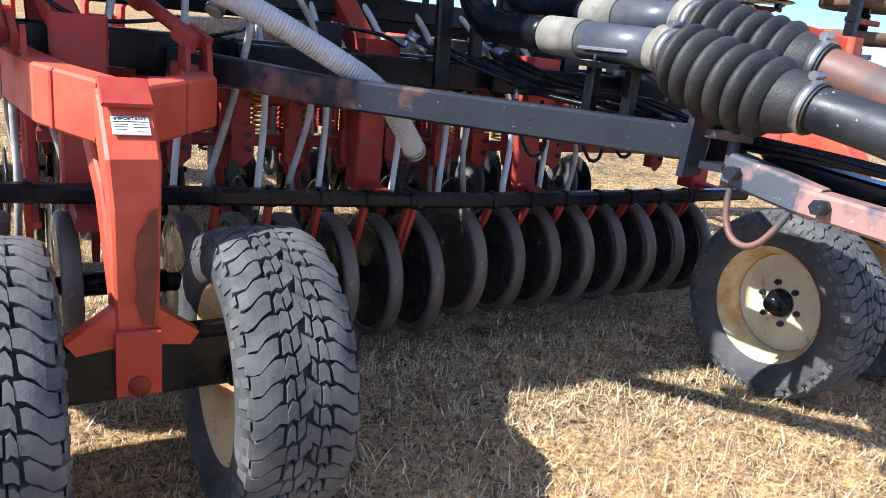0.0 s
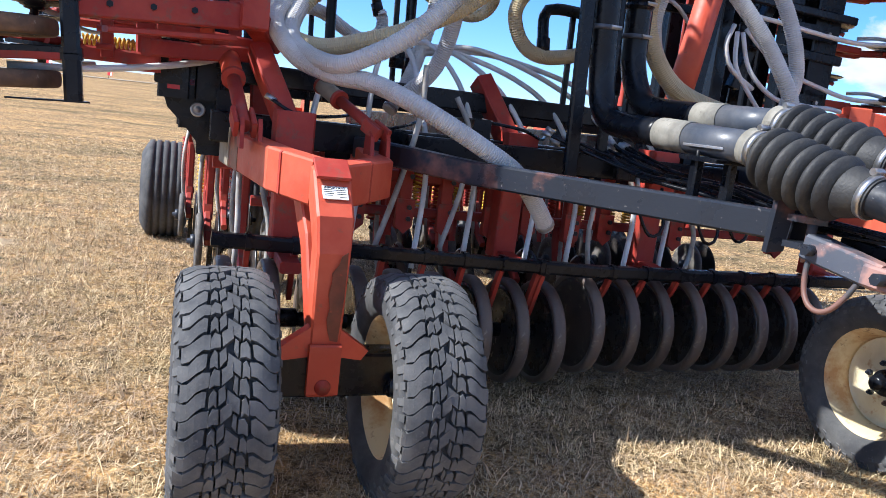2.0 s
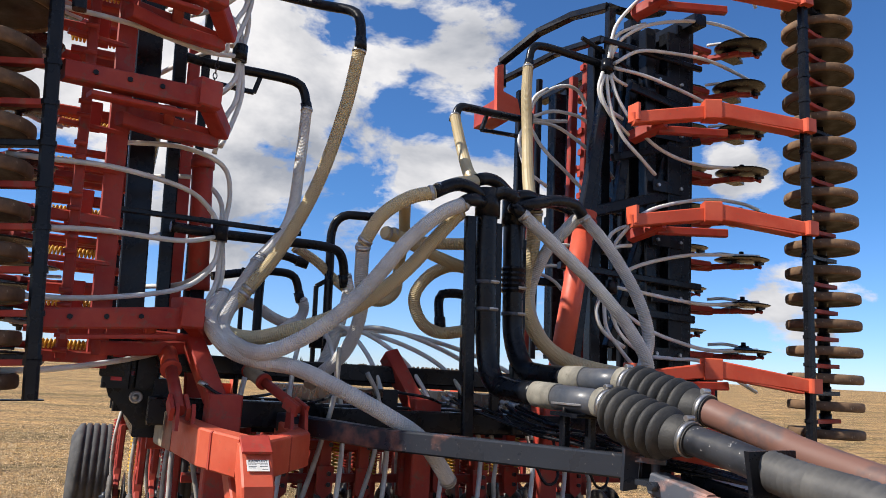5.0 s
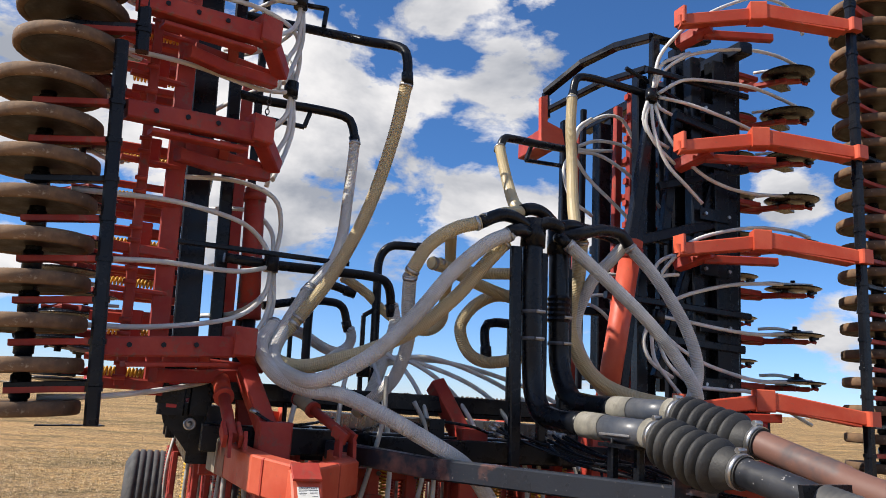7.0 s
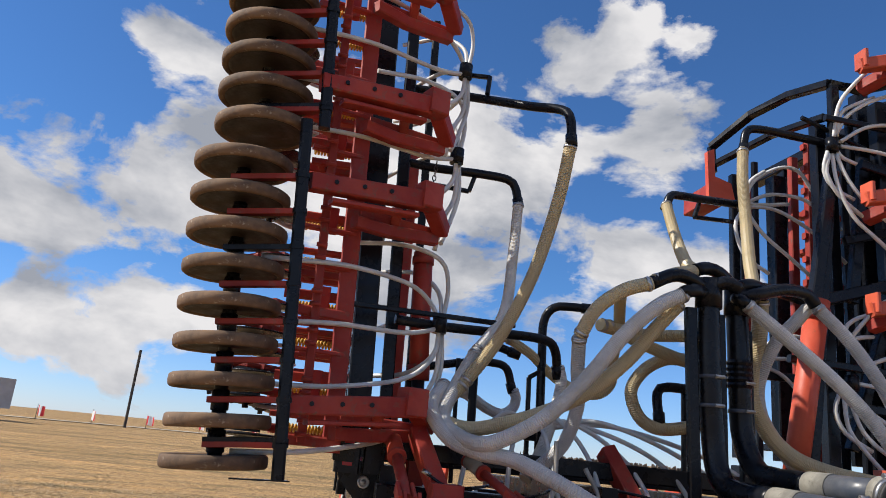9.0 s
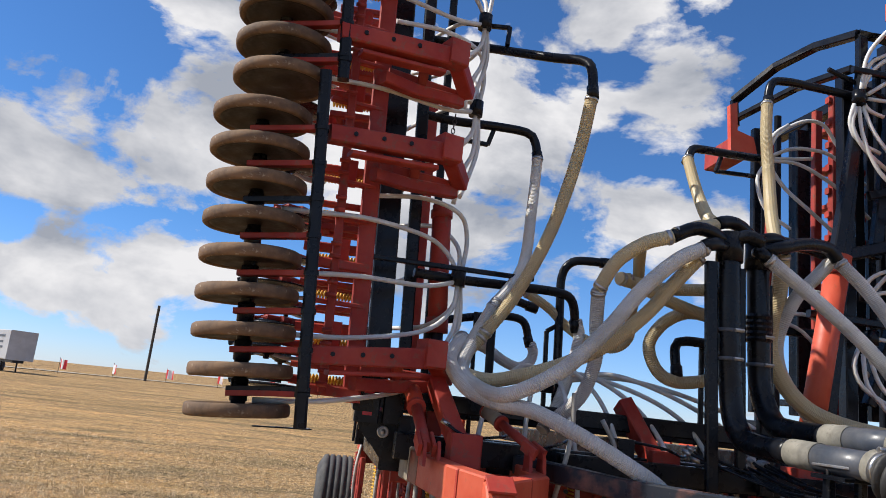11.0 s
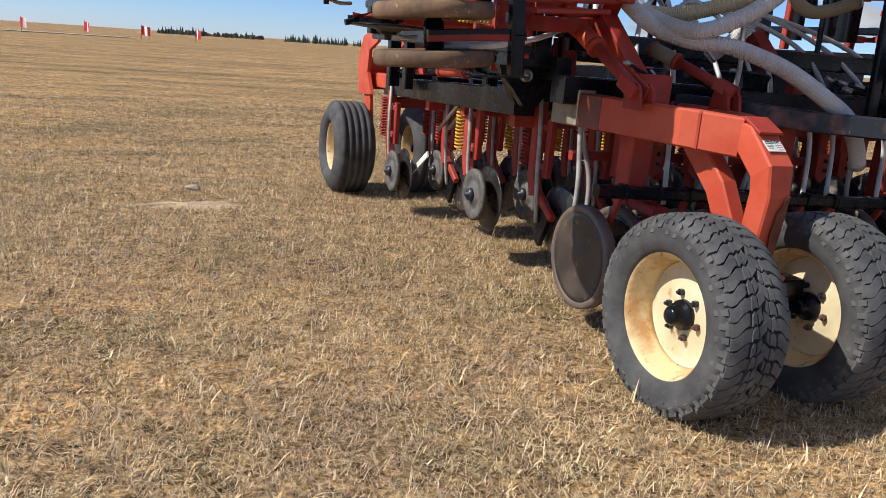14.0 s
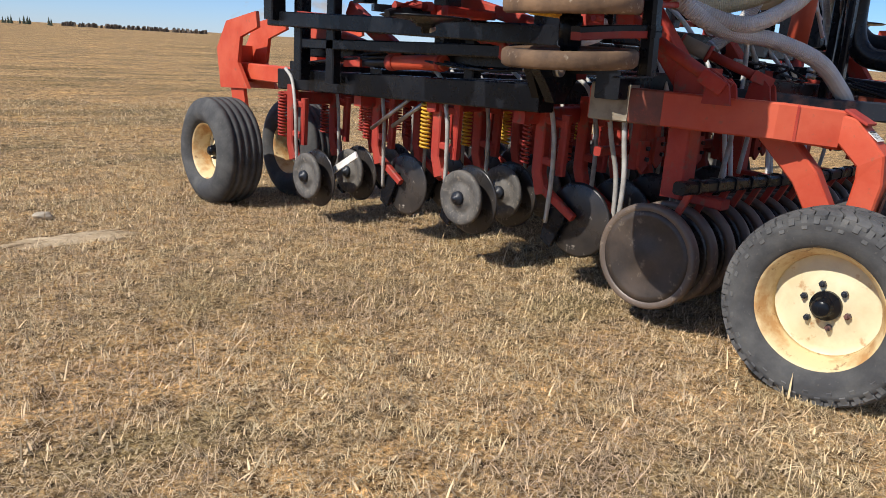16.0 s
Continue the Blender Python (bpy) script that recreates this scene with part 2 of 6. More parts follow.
GREY_PIPE = material("grey_painted_pipe", (0.048, 0.058, 0.078), 0.3, col2=(0.10, 0.105, 0.118), scale=5.0, rough2=0.6)
SUCTION = material("dark_suction_hose", (0.05, 0.05, 0.053), 0.55, col2=(0.09, 0.088, 0.085), scale=5.0)
CARCASS = material("tyre_carcass_rubber", (0.052, 0.052, 0.054), 0.75, col2=(0.095, 0.094, 0.09), scale=7.0, lo=0.42, hi=0.68, col3=(0.14, 0.13, 0.115), scale3=60.0, lo3=0.62, hi3=0.8, bump=0.25, bscale=120, rough2=0.92)
LABEL = material("white_label", (0.8, 0.79, 0.76), 0.5, col2=(0.7, 0.68, 0.62), scale=14.0)
INK = material("black_ink", (0.02, 0.02, 0.02), 0.6)
REFLECTOR = material("red_reflector", (0.5, 0.02, 0.03), 0.25, bump=0.1)
TRAILER = material("trailer_white", (0.44, 0.45, 0.47), 0.5, col2=(0.36, 0.36, 0.37), scale=0.6)
TREE_GREEN = material("conifer_needles", (0.022, 0.035, 0.02), 0.9, col2=(0.05, 0.06, 0.035), scale=1.2, island=0.3)
TWIG = material("bare_twigs", (0.17, 0.13, 0.10), 0.9, col2=(0.11, 0.09, 0.07), scale=2.0)
WOOD = material("weathered_pole_wood", (0.05, 0.045, 0.04), 0.9, col2=(0.09, 0.08, 0.07), scale=2.0)
EARTH = material("pale_bare_earth", (0.55, 0.425, 0.27), 0.95, col2=(0.43, 0.315, 0.19), scale=6.0, lo=0.35, hi=0.65, col3=(0.60, 0.48, 0.32), scale3=24.0, bump=0.9, bscale=30, bdist=0.02)
DARK_BROWN = material("blotchy_dark_brown", (0.12, 0.036, 0.022), 0.45, col2=(0.21, 0.05, 0.028), scale=9.0, col3=(0.36, 0.06, 0.03), scale3=30.0, lo3=0.6, hi3=0.7)
ROAD = material("pale_gravel_road", (0.46, 0.40, 0.31), 0.95, col2=(0.36, 0.30, 0.22), scale=0.4, col3=(0.55, 0.49, 0.40), scale3=3.0, bump=0.3, bscale=5)
STONE = material("pale_stone", (0.5, 0.43, 0.33), 0.9, col2=(0.36, 0.3, 0.22), scale=16.0, bump=0.5, bscale=40)
FLAG_RED = material("flag_red", (0.65, 0.03, 0.04), 0.7)
FLAG_WHITE = material("flag_white", (0.8, 0.8, 0.8), 0.7)


def ground_material():
    m = bpy.data.materials.new("dry_stubble_field")
    m.use_nodes = True
    nt = m.node_tree
    b = nt.nodes["Principled BSDF"]
    L = nt.links.new
    t = nt.nodes.new("ShaderNodeTexCoord")

    def nz(scale, detail=6.0, stretch=(1, 1, 1), rough=0.6):
        mp = nt.nodes.new("ShaderNodeMapping")
        mp.inputs["Scale"].default_value = stretch
        mp.inputs["Rotation"].default_value = (0, 0, radians(12))
        L(t.outputs["Object"], mp.inputs["Vector"])
        n = nt.nodes.new("ShaderNodeTexNoise")
        n.inputs["Scale"].default_value = scale
        n.inputs["Detail"].default_value = detail
        n.inputs["Roughness"].default_value = rough
        L(mp.outputs[0], n.inputs["Vector"])
        return n.outputs["Fac"]

    def ramp(f, *stops):
        r = nt.nodes.new("ShaderNodeValToRGB")
        e = r.color_ramp.elements
        while len(e) < len(stops):
            e.new(0.5)
        for q, (p, c) in zip(e, stops):
            q.position, q.color = p, (*c, 1)
        L(f, r.inputs["Fac"])
        return r.outputs["Color"]

    def mix(f, a, c, mode="MIX"):
        n = nt.nodes.new("ShaderNodeMix")
        n.data_type = "RGBA"
        n.blend_type = mode
        if isinstance(f, float):
            n.inputs[0].default_value = f
        else:
            L(f, n.inputs[0])
        L(a, n.inputs[6])
        L(c, n.inputs[7])
        return n.outputs[2]

    fine = ramp(nz(38.0, 9.0, rough=0.78), (0.37, (0.030, 0.020, 0.012)), (0.5, (0.31, 0.222, 0.132)), (0.63, (0.68, 0.55, 0.375)))
    patch = ramp(nz(0.55, 5.0, (1.0, 2.2, 1)), (0.36, (0.62, 0.64, 0.58)), (0.48, (1.0, 0.95, 0.88)), (0.64, (1.2, 1.08, 0.88)))
    mid = ramp(nz(8.0, 9.0, rough=0.78), (0.40, (0.30, 0.28, 0.25)), (0.5, (1.0, 0.98, 0.94)), (0.59, (1.5, 1.42, 1.25)))
    far = ramp(nz(0.06, 7.0, (1.0, 3.0, 1), 0.7), (0.38, (0.72, 0.72, 0.64)), (0.5, (0.98, 0.95, 0.9)), (0.62, (1.18, 1.12, 1.0)))
    swath = ramp(nz(0.42, 5.0, (0.22, 1.5, 1), 0.65), (0.36, (0.78, 0.79, 0.72)), (0.48, (1.06, 1.03, 0.97)), (0.64, (1.22, 1.14, 1.02)))
    c = mix(1.0, fine, patch, "MULTIPLY")
    c = mix(1.0, c, swath, "MULTIPLY")
    c = mix(1.0, c, mid, "MULTIPLY")
    c = mix(1.0, c, far, "MULTIPLY")
    L(c, b.inputs["Base Color"])
    b.inputs["Roughness"].default_value = 0.95
    b.inputs["Specular IOR Level"].default_value = 0.15
    bp = nt.nodes.new("ShaderNodeBump")
    bp.inputs["Strength"].default_value = 0.6
    bp.inputs["Distance"].default_value = 0.03
    L(nz(22.0, 9.0, rough=0.78), bp.inputs["Height"])
    L(bp.outputs["Normal"], b.inputs["Normal"])
    return m


FIELD = ground_material()
STRAW = material("dry_grass", (0.66, 0.505, 0.295), 0.85, col2=(0.37, 0.262, 0.16), scale=7.0, lo=0.44, hi=0.60, col3=(0.70, 0.555, 0.345), scale3=13.0, lo3=0.52, hi3=0.66, bump=0, island=0.6, col4=(0.46, 0.33, 0.215), scale4=0.8, col5=(0.48, 0.375, 0.19))


# ---- mesh helpers ----
def part(name, bm, mat, parent=None, label="", recalc=True):
    """Links a bmesh as one mesh object; under a parent its vertices stay where they are in the parent's own frame."""
    if recalc:
        bmesh.ops.recalc_face_normals(bm, faces=bm.faces)
    me = bpy.data.meshes.new(name)
    bm.to_mesh(me)
    bm.free()
    me.materials.append(mat)
    ob = new(name, me)
    if parent is not None:
        ob.parent = parent
    if label:
        ob["label"] = label
    return ob


def thing(name, label, category, m=None, group="", kind=""):
    ob = new(name)
    ob.empty_display_size = 0.1
    if m is not None:
        ob.matrix_basis = m
    return tagged(ob, label, category, group, kind)


def frame_at(d, up):
    d = d.normalized()
    up = Vector(up)
    s = d.cross(up)
    if s.length < 1e-4:
        s = d.cross(Vector((0, 1, 0)))
    s.normalize()
    return s, s.cross(d).normalized()


def sweep(bm, pts, sections, cap=True):
    """Joins rings of points into a skin."""
    rings = [[bm.verts.new(p) for p in ring] for ring in sections]
    n = len(rings[0])
    for a, b in zip(rings, rings[1:]):
        for i in range(n):
            f = bm.faces.new((a[i], a[(i + 1) % n], b[(i + 1) % n], b[i]))
            f.smooth = n > 8
    if cap:
        bm.faces.new(rings[0][::-1])
        bm.faces.new(rings[-1])
    return rings


def beam(bm, pts, w, h, up=(0, 0, 1), c=0.008, ends=None):
    """A box tube with rounded corners along a polyline; ends: (w, h) at the last point, for a taper."""
    pts = [Vector(p) for p in pts]
    rings = []
    for i, p in enumerate(pts):
        d = (pts[min(i + 1, len(pts) - 1)] - pts[max(i - 1, 0)])
        s, u = frame_at(d, up)
        f = i / (len(pts) - 1)
        a = (w if ends is None else w + (ends[0] - w) * f) / 2
        b = (h if ends is None else h + (ends[1] - h) * f) / 2
        k = 1.0
        if 0 < i < len(pts) - 1:
            d1 = (pts[i] - pts[i - 1]).normalized()
            d2 = (pts[i + 1] - pts[i]).normalized()
            k = 1 / max(0.6, math.cos(d1.angle(d2) / 2))
        q = min(c, a * 0.45, b * 0.45)
        prof = [(a - q, b), (a, b - q), (a, -b + q), (a - q, -b), (-a + q, -b), (-a, -b + q), (-a, b - q), (-a + q, b)]
        rings.append([p + s * (x * k) + u * y for x, y in prof])
    sweep(bm, pts, rings)
    return bm


def box(bm, p, size, c=0.006, rz=0.0):
    """A block with chamfered vertical edges, its centre at p."""
    x, y, z = p
    dx, dy, dz = size
    d = Vector((math.cos(rz), math.sin(rz), 0))
    a = Vector(p) - d * dx / 2
    b = Vector(p) + d * dx / 2
    return beam(bm, (a, b), dy, dz, c=c)


def smooth_path(pts, step):
    """Points along a rounded curve through pts, about step apart."""
    P = [Vector(p) for p in pts]
    P = [P[0] * 2 - P[1]] + P + [P[-1] * 2 - P[-2]]
    out = []
    for i in range(1, len(P) - 2):
        p0, p1, p2, p3 = P[i - 1:i + 3]
        n = max(2, int((p2 - p1).length / step))
        for k in range(n):
            t = k / n
            out.append(0.5 * ((2 * p1) + (p2 - p0) * t + (2 * p0 - 5 * p1 + 4 * p2 - p3) * t * t + (3 * p1 - p0 - 3 * p2 + p3) * t ** 3))
    out.append(P[-2])
    return out


def tube(bm, pts, r, n=12, step=0.03, rib=0.0, pitch=0.016, curve=True, cap=True):
    """A round pipe through pts; rib: the depth of its corrugations."""
    path = smooth_path(pts, pitch / 2 if rib else step) if curve else [Vector(p) for p in pts]
    rings = []
    s, u = frame_at(path[1] - path[0], (0, 0, 1))
    for i, p in enumerate(path):
        d = (path[min(i + 1, len(path) - 1)] - path[max(i - 1, 0)]).normalized()
        s = (s - d * s.dot(d)).normalized()
        u = s.cross(d)
        rr = r + (rib if i % 2 else 0.0)
        rings.append([p + (s * math.cos(a) + u * math.sin(a)) * rr for a in (2 * math.pi * k / n for k in range(n))])
    sweep(bm, path, rings, cap)
    for f in bm.faces:
        if len(f.verts) == 4:
            f.smooth = not rib
    return bm


def lathe(bm, prof, n=32, axis="x", at=(0, 0, 0), closed=False, smooth=True, cap=True):
    """Turns a profile of (radius, along) about an axis through at."""
    at = Vector(at)
    rings = []
    for r, x in prof:
        ring = []
        for k in range(n):
            a = 2 * math.pi * k / n
            c, s = r * math.cos(a), r * math.sin(a)
            ring.append(bm.verts.new(at + Vector({"x": (x, c, s), "y": (c, x, s), "z": (c, s, x)}[axis])))
        rings.append(ring)
    pairs = list(zip(rings, rings[1:])) + ([(rings[-1], rings[0])] if closed else [])
    for a, b in pairs:
        for i in range(n):
            f = bm.faces.new((a[i], a[(i + 1) % n], b[(i + 1) % n], b[i]))
            f.smooth = smooth
    if not closed and cap:
        if prof[0][0] > 1e-5:
            bm.faces.new(rings[0][::-1])
        if prof[-1][0] > 1e-5:
            bm.faces.new(rings[-1])
    bmesh.ops.remove_doubles(bm, verts=bm.verts, dist=1e-6) if prof[0][0] < 1e-5 or prof[-1][0] < 1e-5 else None
    return bm


def plate(bm, poly, thick, normal):
    """A flat plate: the outline poly (points in one plane), thick along normal, centred."""
    nrm = Vector(normal).normalized() * thick / 2
    a = [bm.verts.new(Vector(p) + nrm) for p in poly]
    b = [bm.verts.new(Vector(p) - nrm) for p in poly]
    bm.faces.new(a)
    bm.faces.new(b[::-1])
    for i in range(len(a)):
        j = (i + 1) % len(a)
        bm.faces.new((a[i], b[i], b[j], a[j]))
    return bm


def B():
    return bmesh.new()


# ---- field ----
def land(x, y):
    """Height of the far field: level round the machine, rising gently to one side."""
    r = math.hypot(x + 1.5, y - 1)
    return max(0.0, r - 20) * math.tan(radians(0.1 + 0.6 * (x + 1.5) / max(r, 1.0)))


def build_ground():
    bm = B()
    ring = [0, 3, 6, 10, 16, 26, 45, 90, 200, 500, 1200, 2600, 4600]
    rows = []
    for r in ring[1:]:
        row = []
        for k in range(72):
            gx, gy = r * math.cos(2 * math.pi * k / 72) - 1.5, r * math.sin(2 * math.pi * k / 72) + 1
            row.append(bm.verts.new((gx, gy, land(gx, gy) + (0.012 * noise.noise(Vector((r * k, r, 0)) * 0.37) if r < 40 else 0.0))))
        rows.append(row)
    mid = bm.verts.new((-1.5, 1, 0))
    for k in range(72):
        bm.faces.new((mid, rows[0][k], rows[0][(k + 1) % 72]))
    for a, b in zip(rows, rows[1:]):
        for k in range(72):
            bm.faces.new((a[k], b[k], b[(k + 1) % 72], a[(k + 1) % 72]))
    tagged(part("ground", bm, FIELD), "dry straw-coloured stubble field reaching the horizon", "field", kind="structure")


build_ground()


def build_grass():
    rng = np.random.default_rng(5)
    n1, n2, n3 = 540000, 150000, 60000
    # densest round the machine's front and left side, then coarser tufts further off
    x = np.concatenate([rng.uniform(-6.5, 2.6, n1), rng.uniform(-13, 5, n2), rng.uniform(-42, 24, n3)])
    y = np.concatenate([-2.6 + 9.4 * rng.uniform(0, 1, n1) ** 1.35, rng.uniform(-2.6, 14, n2), 8 + 44 * rng.uniform(0, 1, n3) ** 1.5])
    n = n1 + n2 + n3
    # the stands thin out unevenly towards their edges
    x = x + rng.normal(0, 0.7, n)
    y = y + rng.normal(0, 0.7, n)
    big = np.concatenate([np.ones(n1), np.full(n2, 1.75), rng.uniform(1.9, 2.6, n3)])
    clump = np.sin(x * 2.3 + np.sin(y * 1.7) * 2) * np.sin(y * 2.9 + np.sin(x * 1.9) * 1.5)
    fine = np.sin(x * 11 + 3 * np.sin(y * 5)) * np.sin(y * 13 + 2 * np.sin(x * 7))
    # blades gather in small tufts
    k = (rng.integers(0, n, n) // 7) * 7
    tuft = (rng.uniform(0, 1, n) < 0.74) & (np.abs(big[k] - big) < 0.2)
    x = np.where(tuft, x[k] + rng.normal(0, 0.018, n) * big, x)
    y = np.where(tuft, y[k] + rng.normal(0, 0.018, n) * big, y)
    up_ = np.where(tuft, rng.uniform(0.6, 1.5, n)[k], 0.75)
    ln = up_ * (rng.gamma(3.6, 0.0068, n) * (1 + 0.5 * clump + 0.4 * fine) + 0.012) * np.where(big > 1.8, 0.9, np.minimum(big, 1.5))
    az = rng.uniform(0, 2 * np.pi, n)
    lean = np.clip(rng.normal(np.where(tuft, 1.1, 1.4), 0.42, n), 0.1, 1.9)
    w = rng.uniform(0.0006, 0.0019, n) * big ** 1.6
    dx, dy = np.cos(az), np.sin(az)
    rr = np.hypot(x + 1.5, y - 1)
    gz = np.maximum(0.0, rr - 20) * np.tan(np.radians(0.1 + 0.6 * (x + 1.5) / np.maximum(rr, 1.0)))
    bare = ((x + 3.30) / 0.42) ** 2 + ((y - 4.0) / 0.15) ** 2 < rng.uniform(0.45, 1.25, n)
    ln = np.where(bare, ln * 0.12, ln)
    base = np.stack([x, y, gz + rng.uniform(-0.004, 0.012, n)], 1)
    side = np.stack([-dy * w, dx * w, np.zeros(n)], 1)
    mid = base + np.stack([dx * ln * 0.5 * np.sin(lean * 0.75), dy * ln * 0.5 * np.sin(lean * 0.75), ln * 0.5 * np.cos(lean * 0.75)], 1)
    tip = mid + np.stack([dx * ln * 0.5 * np.sin(lean), dy * ln * 0.5 * np.sin(lean), ln * 0.5 * np.cos(lean)], 1)
    v = np.stack([base - side, base + side, mid + side * 0.8, mid - side * 0.8, tip], 1).reshape(-1, 3)
    i = np.arange(n)[:, None] * 5
    quads = (i + np.array([0, 1, 2, 3])).tolist()
    tris = (i + np.array([3, 2, 4])).tolist()
    # fine litter lying flat between the tufts
    m = 160000
    lx, ly, la = rng.uniform(-6.5, 1.6, m) + rng.normal(0, 0.7, m), rng.uniform(-2.4, 4.2, m) + rng.normal(0, 0.7, m), rng.uniform(0, 2 * np.pi, m)
    ll, lw_ = rng.gamma(3.0, 0.008, m) + 0.008, rng.uniform(0.0006, 0.0018, m)
    p0 = np.stack([lx, ly, rng.uniform(0.003, 0.016, m)], 1)
    p1 = p0 + np.stack([np.cos(la) * ll, np.sin(la) * ll, rng.normal(0.0, 0.004, m)], 1)
    p1[:, 2] = np.maximum(p1[:, 2], 0.002)
    sd = np.stack([-np.sin(la) * lw_, np.cos(la) * lw_, np.zeros(m)], 1)
    tris += (len(v) + np.arange(m)[:, None] * 3 + np.array([0, 1, 2])).tolist()
    v = np.concatenate([v, np.stack([p0 - sd, p0 + sd, p1], 1).reshape(-1, 3)])
    me = bpy.data.meshes.new("grass")
    me.from_pydata(v.tolist(), [], quads + tris)
    me.materials.append(STRAW)
    tagged(new("grass", me), "short matted dry straw-coloured grass covering the field", "grass", kind="stuff")


build_grass()


# ---- wheels ----
TYRE_R = 0.413


def wheel(parent, at, face=-1, rear=False):
    """A wheel on an axle along x; face: the side (-1 or 1) to which the rim's dish opens."""
    hub = new("wheel")
    hub.parent = parent
    hub.matrix_basis = pose(*at)
    hub.empty_display_size = 0.05
    hw = 0.175 if rear else 0.144
    R = TYRE_R if not rear else 0.425
    rr = 0.225 if rear else 0.258
    bm = B()
    if rear:
        prof = [(0.22, -hw * 0.8), (0.255, -hw * 1.02), (0.31, -hw * 1.12), (0.36, -hw * 0.97), (R - 0.008, -hw * 0.78)]
        for g in (-0.5, -0.17, 0.17, 0.5):
            prof += [(R, hw * (g - 0.06)), (R - 0.014, hw * (g - 0.04)), (R - 0.014, hw * (g + 0.04)), (R, hw * (g + 0.06))]
        prof += [(R - 0.008, hw * 0.78), (0.36, hw * 0.97), (0.31, hw * 1.12), (0.255, hw * 1.02), (0.22, hw * 0.8)]
    else:
        half = [(R - 0.024, 0), (R - 0.034, 0.84), (R - 0.042, 1.0), (R - 0.062, 1.06), (R - 0.066, 1.05), (R - 0.09, 1.07), (rr + 0.03, 1.03), (rr + 0.012, 0.93), (rr + 0.004, 0.90), (rr - 0.006, 0.76)]
        prof = [(r, -hw * x) for r, x in reversed(half)] + [(r, hw * x) for r, x in half[1:]]
    lathe(bm, prof, 56, closed=True)
    tyre = part("tyre", bm, CARCASS, hub, "ribbed rubber implement tyre" if rear else "worn chunky-lugged rubber tyre")
    if not rear:
        bm = B()
        rng = random.Random(int(at[0] * 100))
        lugs = 47

        def block(poly, r0, r1):
            rd = lambda x: r1 - 0.022 * max(0.0, abs(x) / hw - 0.5) ** 2 / 0.25
            top = [bm.verts.new((x, rd(x) * math.sin(a), rd(x) * math.cos(a))) for x, a in poly]
            cx = sum(x for x, a in poly) / len(poly)
            ca = sum(a for x, a in poly) / len(poly)
            low = [bm.verts.new((cx + (x - cx) * 1.1, r0 * math.sin(ca + (a - ca) * 1.12), r0 * math.cos(ca + (a - ca) * 1.12))) for x, a in poly]
            bm.faces.new(top)
            for i in range(len(poly)):
                j = (i + 1) % len(poly)
                bm.faces.new((top[i], low[i], low[j], top[j]))

        def strip(one, two, r0, r1):
            """A lug between two edges, each a row of (x, angle) from the centre outwards."""
            rd = lambda x: r1 - 0.022 * max(0.0, abs(x) / hw - 0.5) ** 2 / 0.25
            def up(row, f):
                return [bm.verts.new((x, f(x) * math.sin(a), f(x) * math.cos(a))) for x, a in row]
            grow = [(a1 - a0) * 0.07 for (x0, a0), (x1, a1) in zip(one, two)]
            t1, t2 = up(one, rd), up(two, rd)
            l1 = up([(x, a - g) for (x, a), g in zip(one, grow)], lambda x: r0)
            l2 = up([(x, a + g) for (x, a), g in zip(two, grow)], lambda x: r0)
            for i in range(len(one) - 1):
                bm.faces.new((t1[i], t1[i + 1], t2[i + 1], t2[i]))
                bm.faces.new((t1[i], l1[i], l1[i + 1], t1[i + 1]))
                bm.faces.new((t2[i], t2[i + 1], l2[i + 1], l2[i]))
            for i in (0, len(one) - 1):
                bm.faces.new((t1[i], t2[i], l2[i], l1[i]))

        st = 2 * math.pi / lugs

        def curl(q):
            return 0.62 * st * (1 - (q - 0.40) / 0.6) ** 1.3 + 0.22 * st * math.sin((q - 0.4) * 10.5) if q > 0.40 else 0.62 * st + (0.40 - q) * 1.6 * st

        for k in range(lugs):
            a = k * st
            for sgn in (-1, 1):
                o = 0 if sgn < 0 else st * 0.5

                def at_(q, half):
                    return (sgn * q * hw, a + o + 0.8 * curl(q) + half * 1.03 * st + rng.uniform(-0.06, 0.06) * st)
                # long curved shoulder lug, alternately long and short, split by a notch
                far = 0.99 if k % 2 else 0.93
                near = 0.46 if k % 2 else 0.40
                strip([at_(near, -0.28), at_(0.52, -0.38), at_(0.64, -0.42), at_(0.78, -0.43), at_(0.9, -0.42), at_(far, -0.41)],
                      [at_(near - 0.02, 0.43), at_(0.52, 0.43), at_(0.64, 0.42), at_(0.8, 0.40), at_(0.9, 0.42), at_(far, 0.41)], R - 0.040, R - 0.003)
                # hooked centre block
                c0 = -0.06 + 0.13 * (k % 2)
                cut = 0.17 + 0.05 * ((k + (sgn > 0)) % 2)
                top_ = R - (0.0016 if sgn > 0 else 0.0)
                block([at_(c0, -0.30), at_(cut - 0.02, -0.46), at_(cut - 0.01, 0.30), at_(c0 + 0.02, 0.46)], R - 0.019, top_ - 0.001)
                block([at_(cut + 0.02, -0.50), at_(0.30, -0.30), at_(0.39, -0.36), at_(0.38, 0.20), at_(0.31, 0.48), at_(cut + 0.03, 0.26)], R - 0.019, top_)
                # side biter on the shoulder's flank
                x0, x1 = sgn * hw * 0.97, sgn * hw * 1.085
                q = [(x0, R - 0.024), (x1, R - 0.078 + 0.022 * (k % 2))]
                vs = []
                for x, r in q:
                    for da in (-0.2, 0.26):
                        aa = a + o + 0.1 * st + da * st
                        vs.append(bm.verts.new((x, r * math.sin(aa), r * math.cos(aa))))
                        vs.append(bm.verts.new((x - sgn * 0.012, (r - 0.012) * math.sin(aa), (r - 0.012) * math.cos(aa))))
                bm.faces.new((vs[0], vs[2], vs[6], vs[4]))
                bm.faces.new((vs[0], vs[4], vs[5], vs[1]))
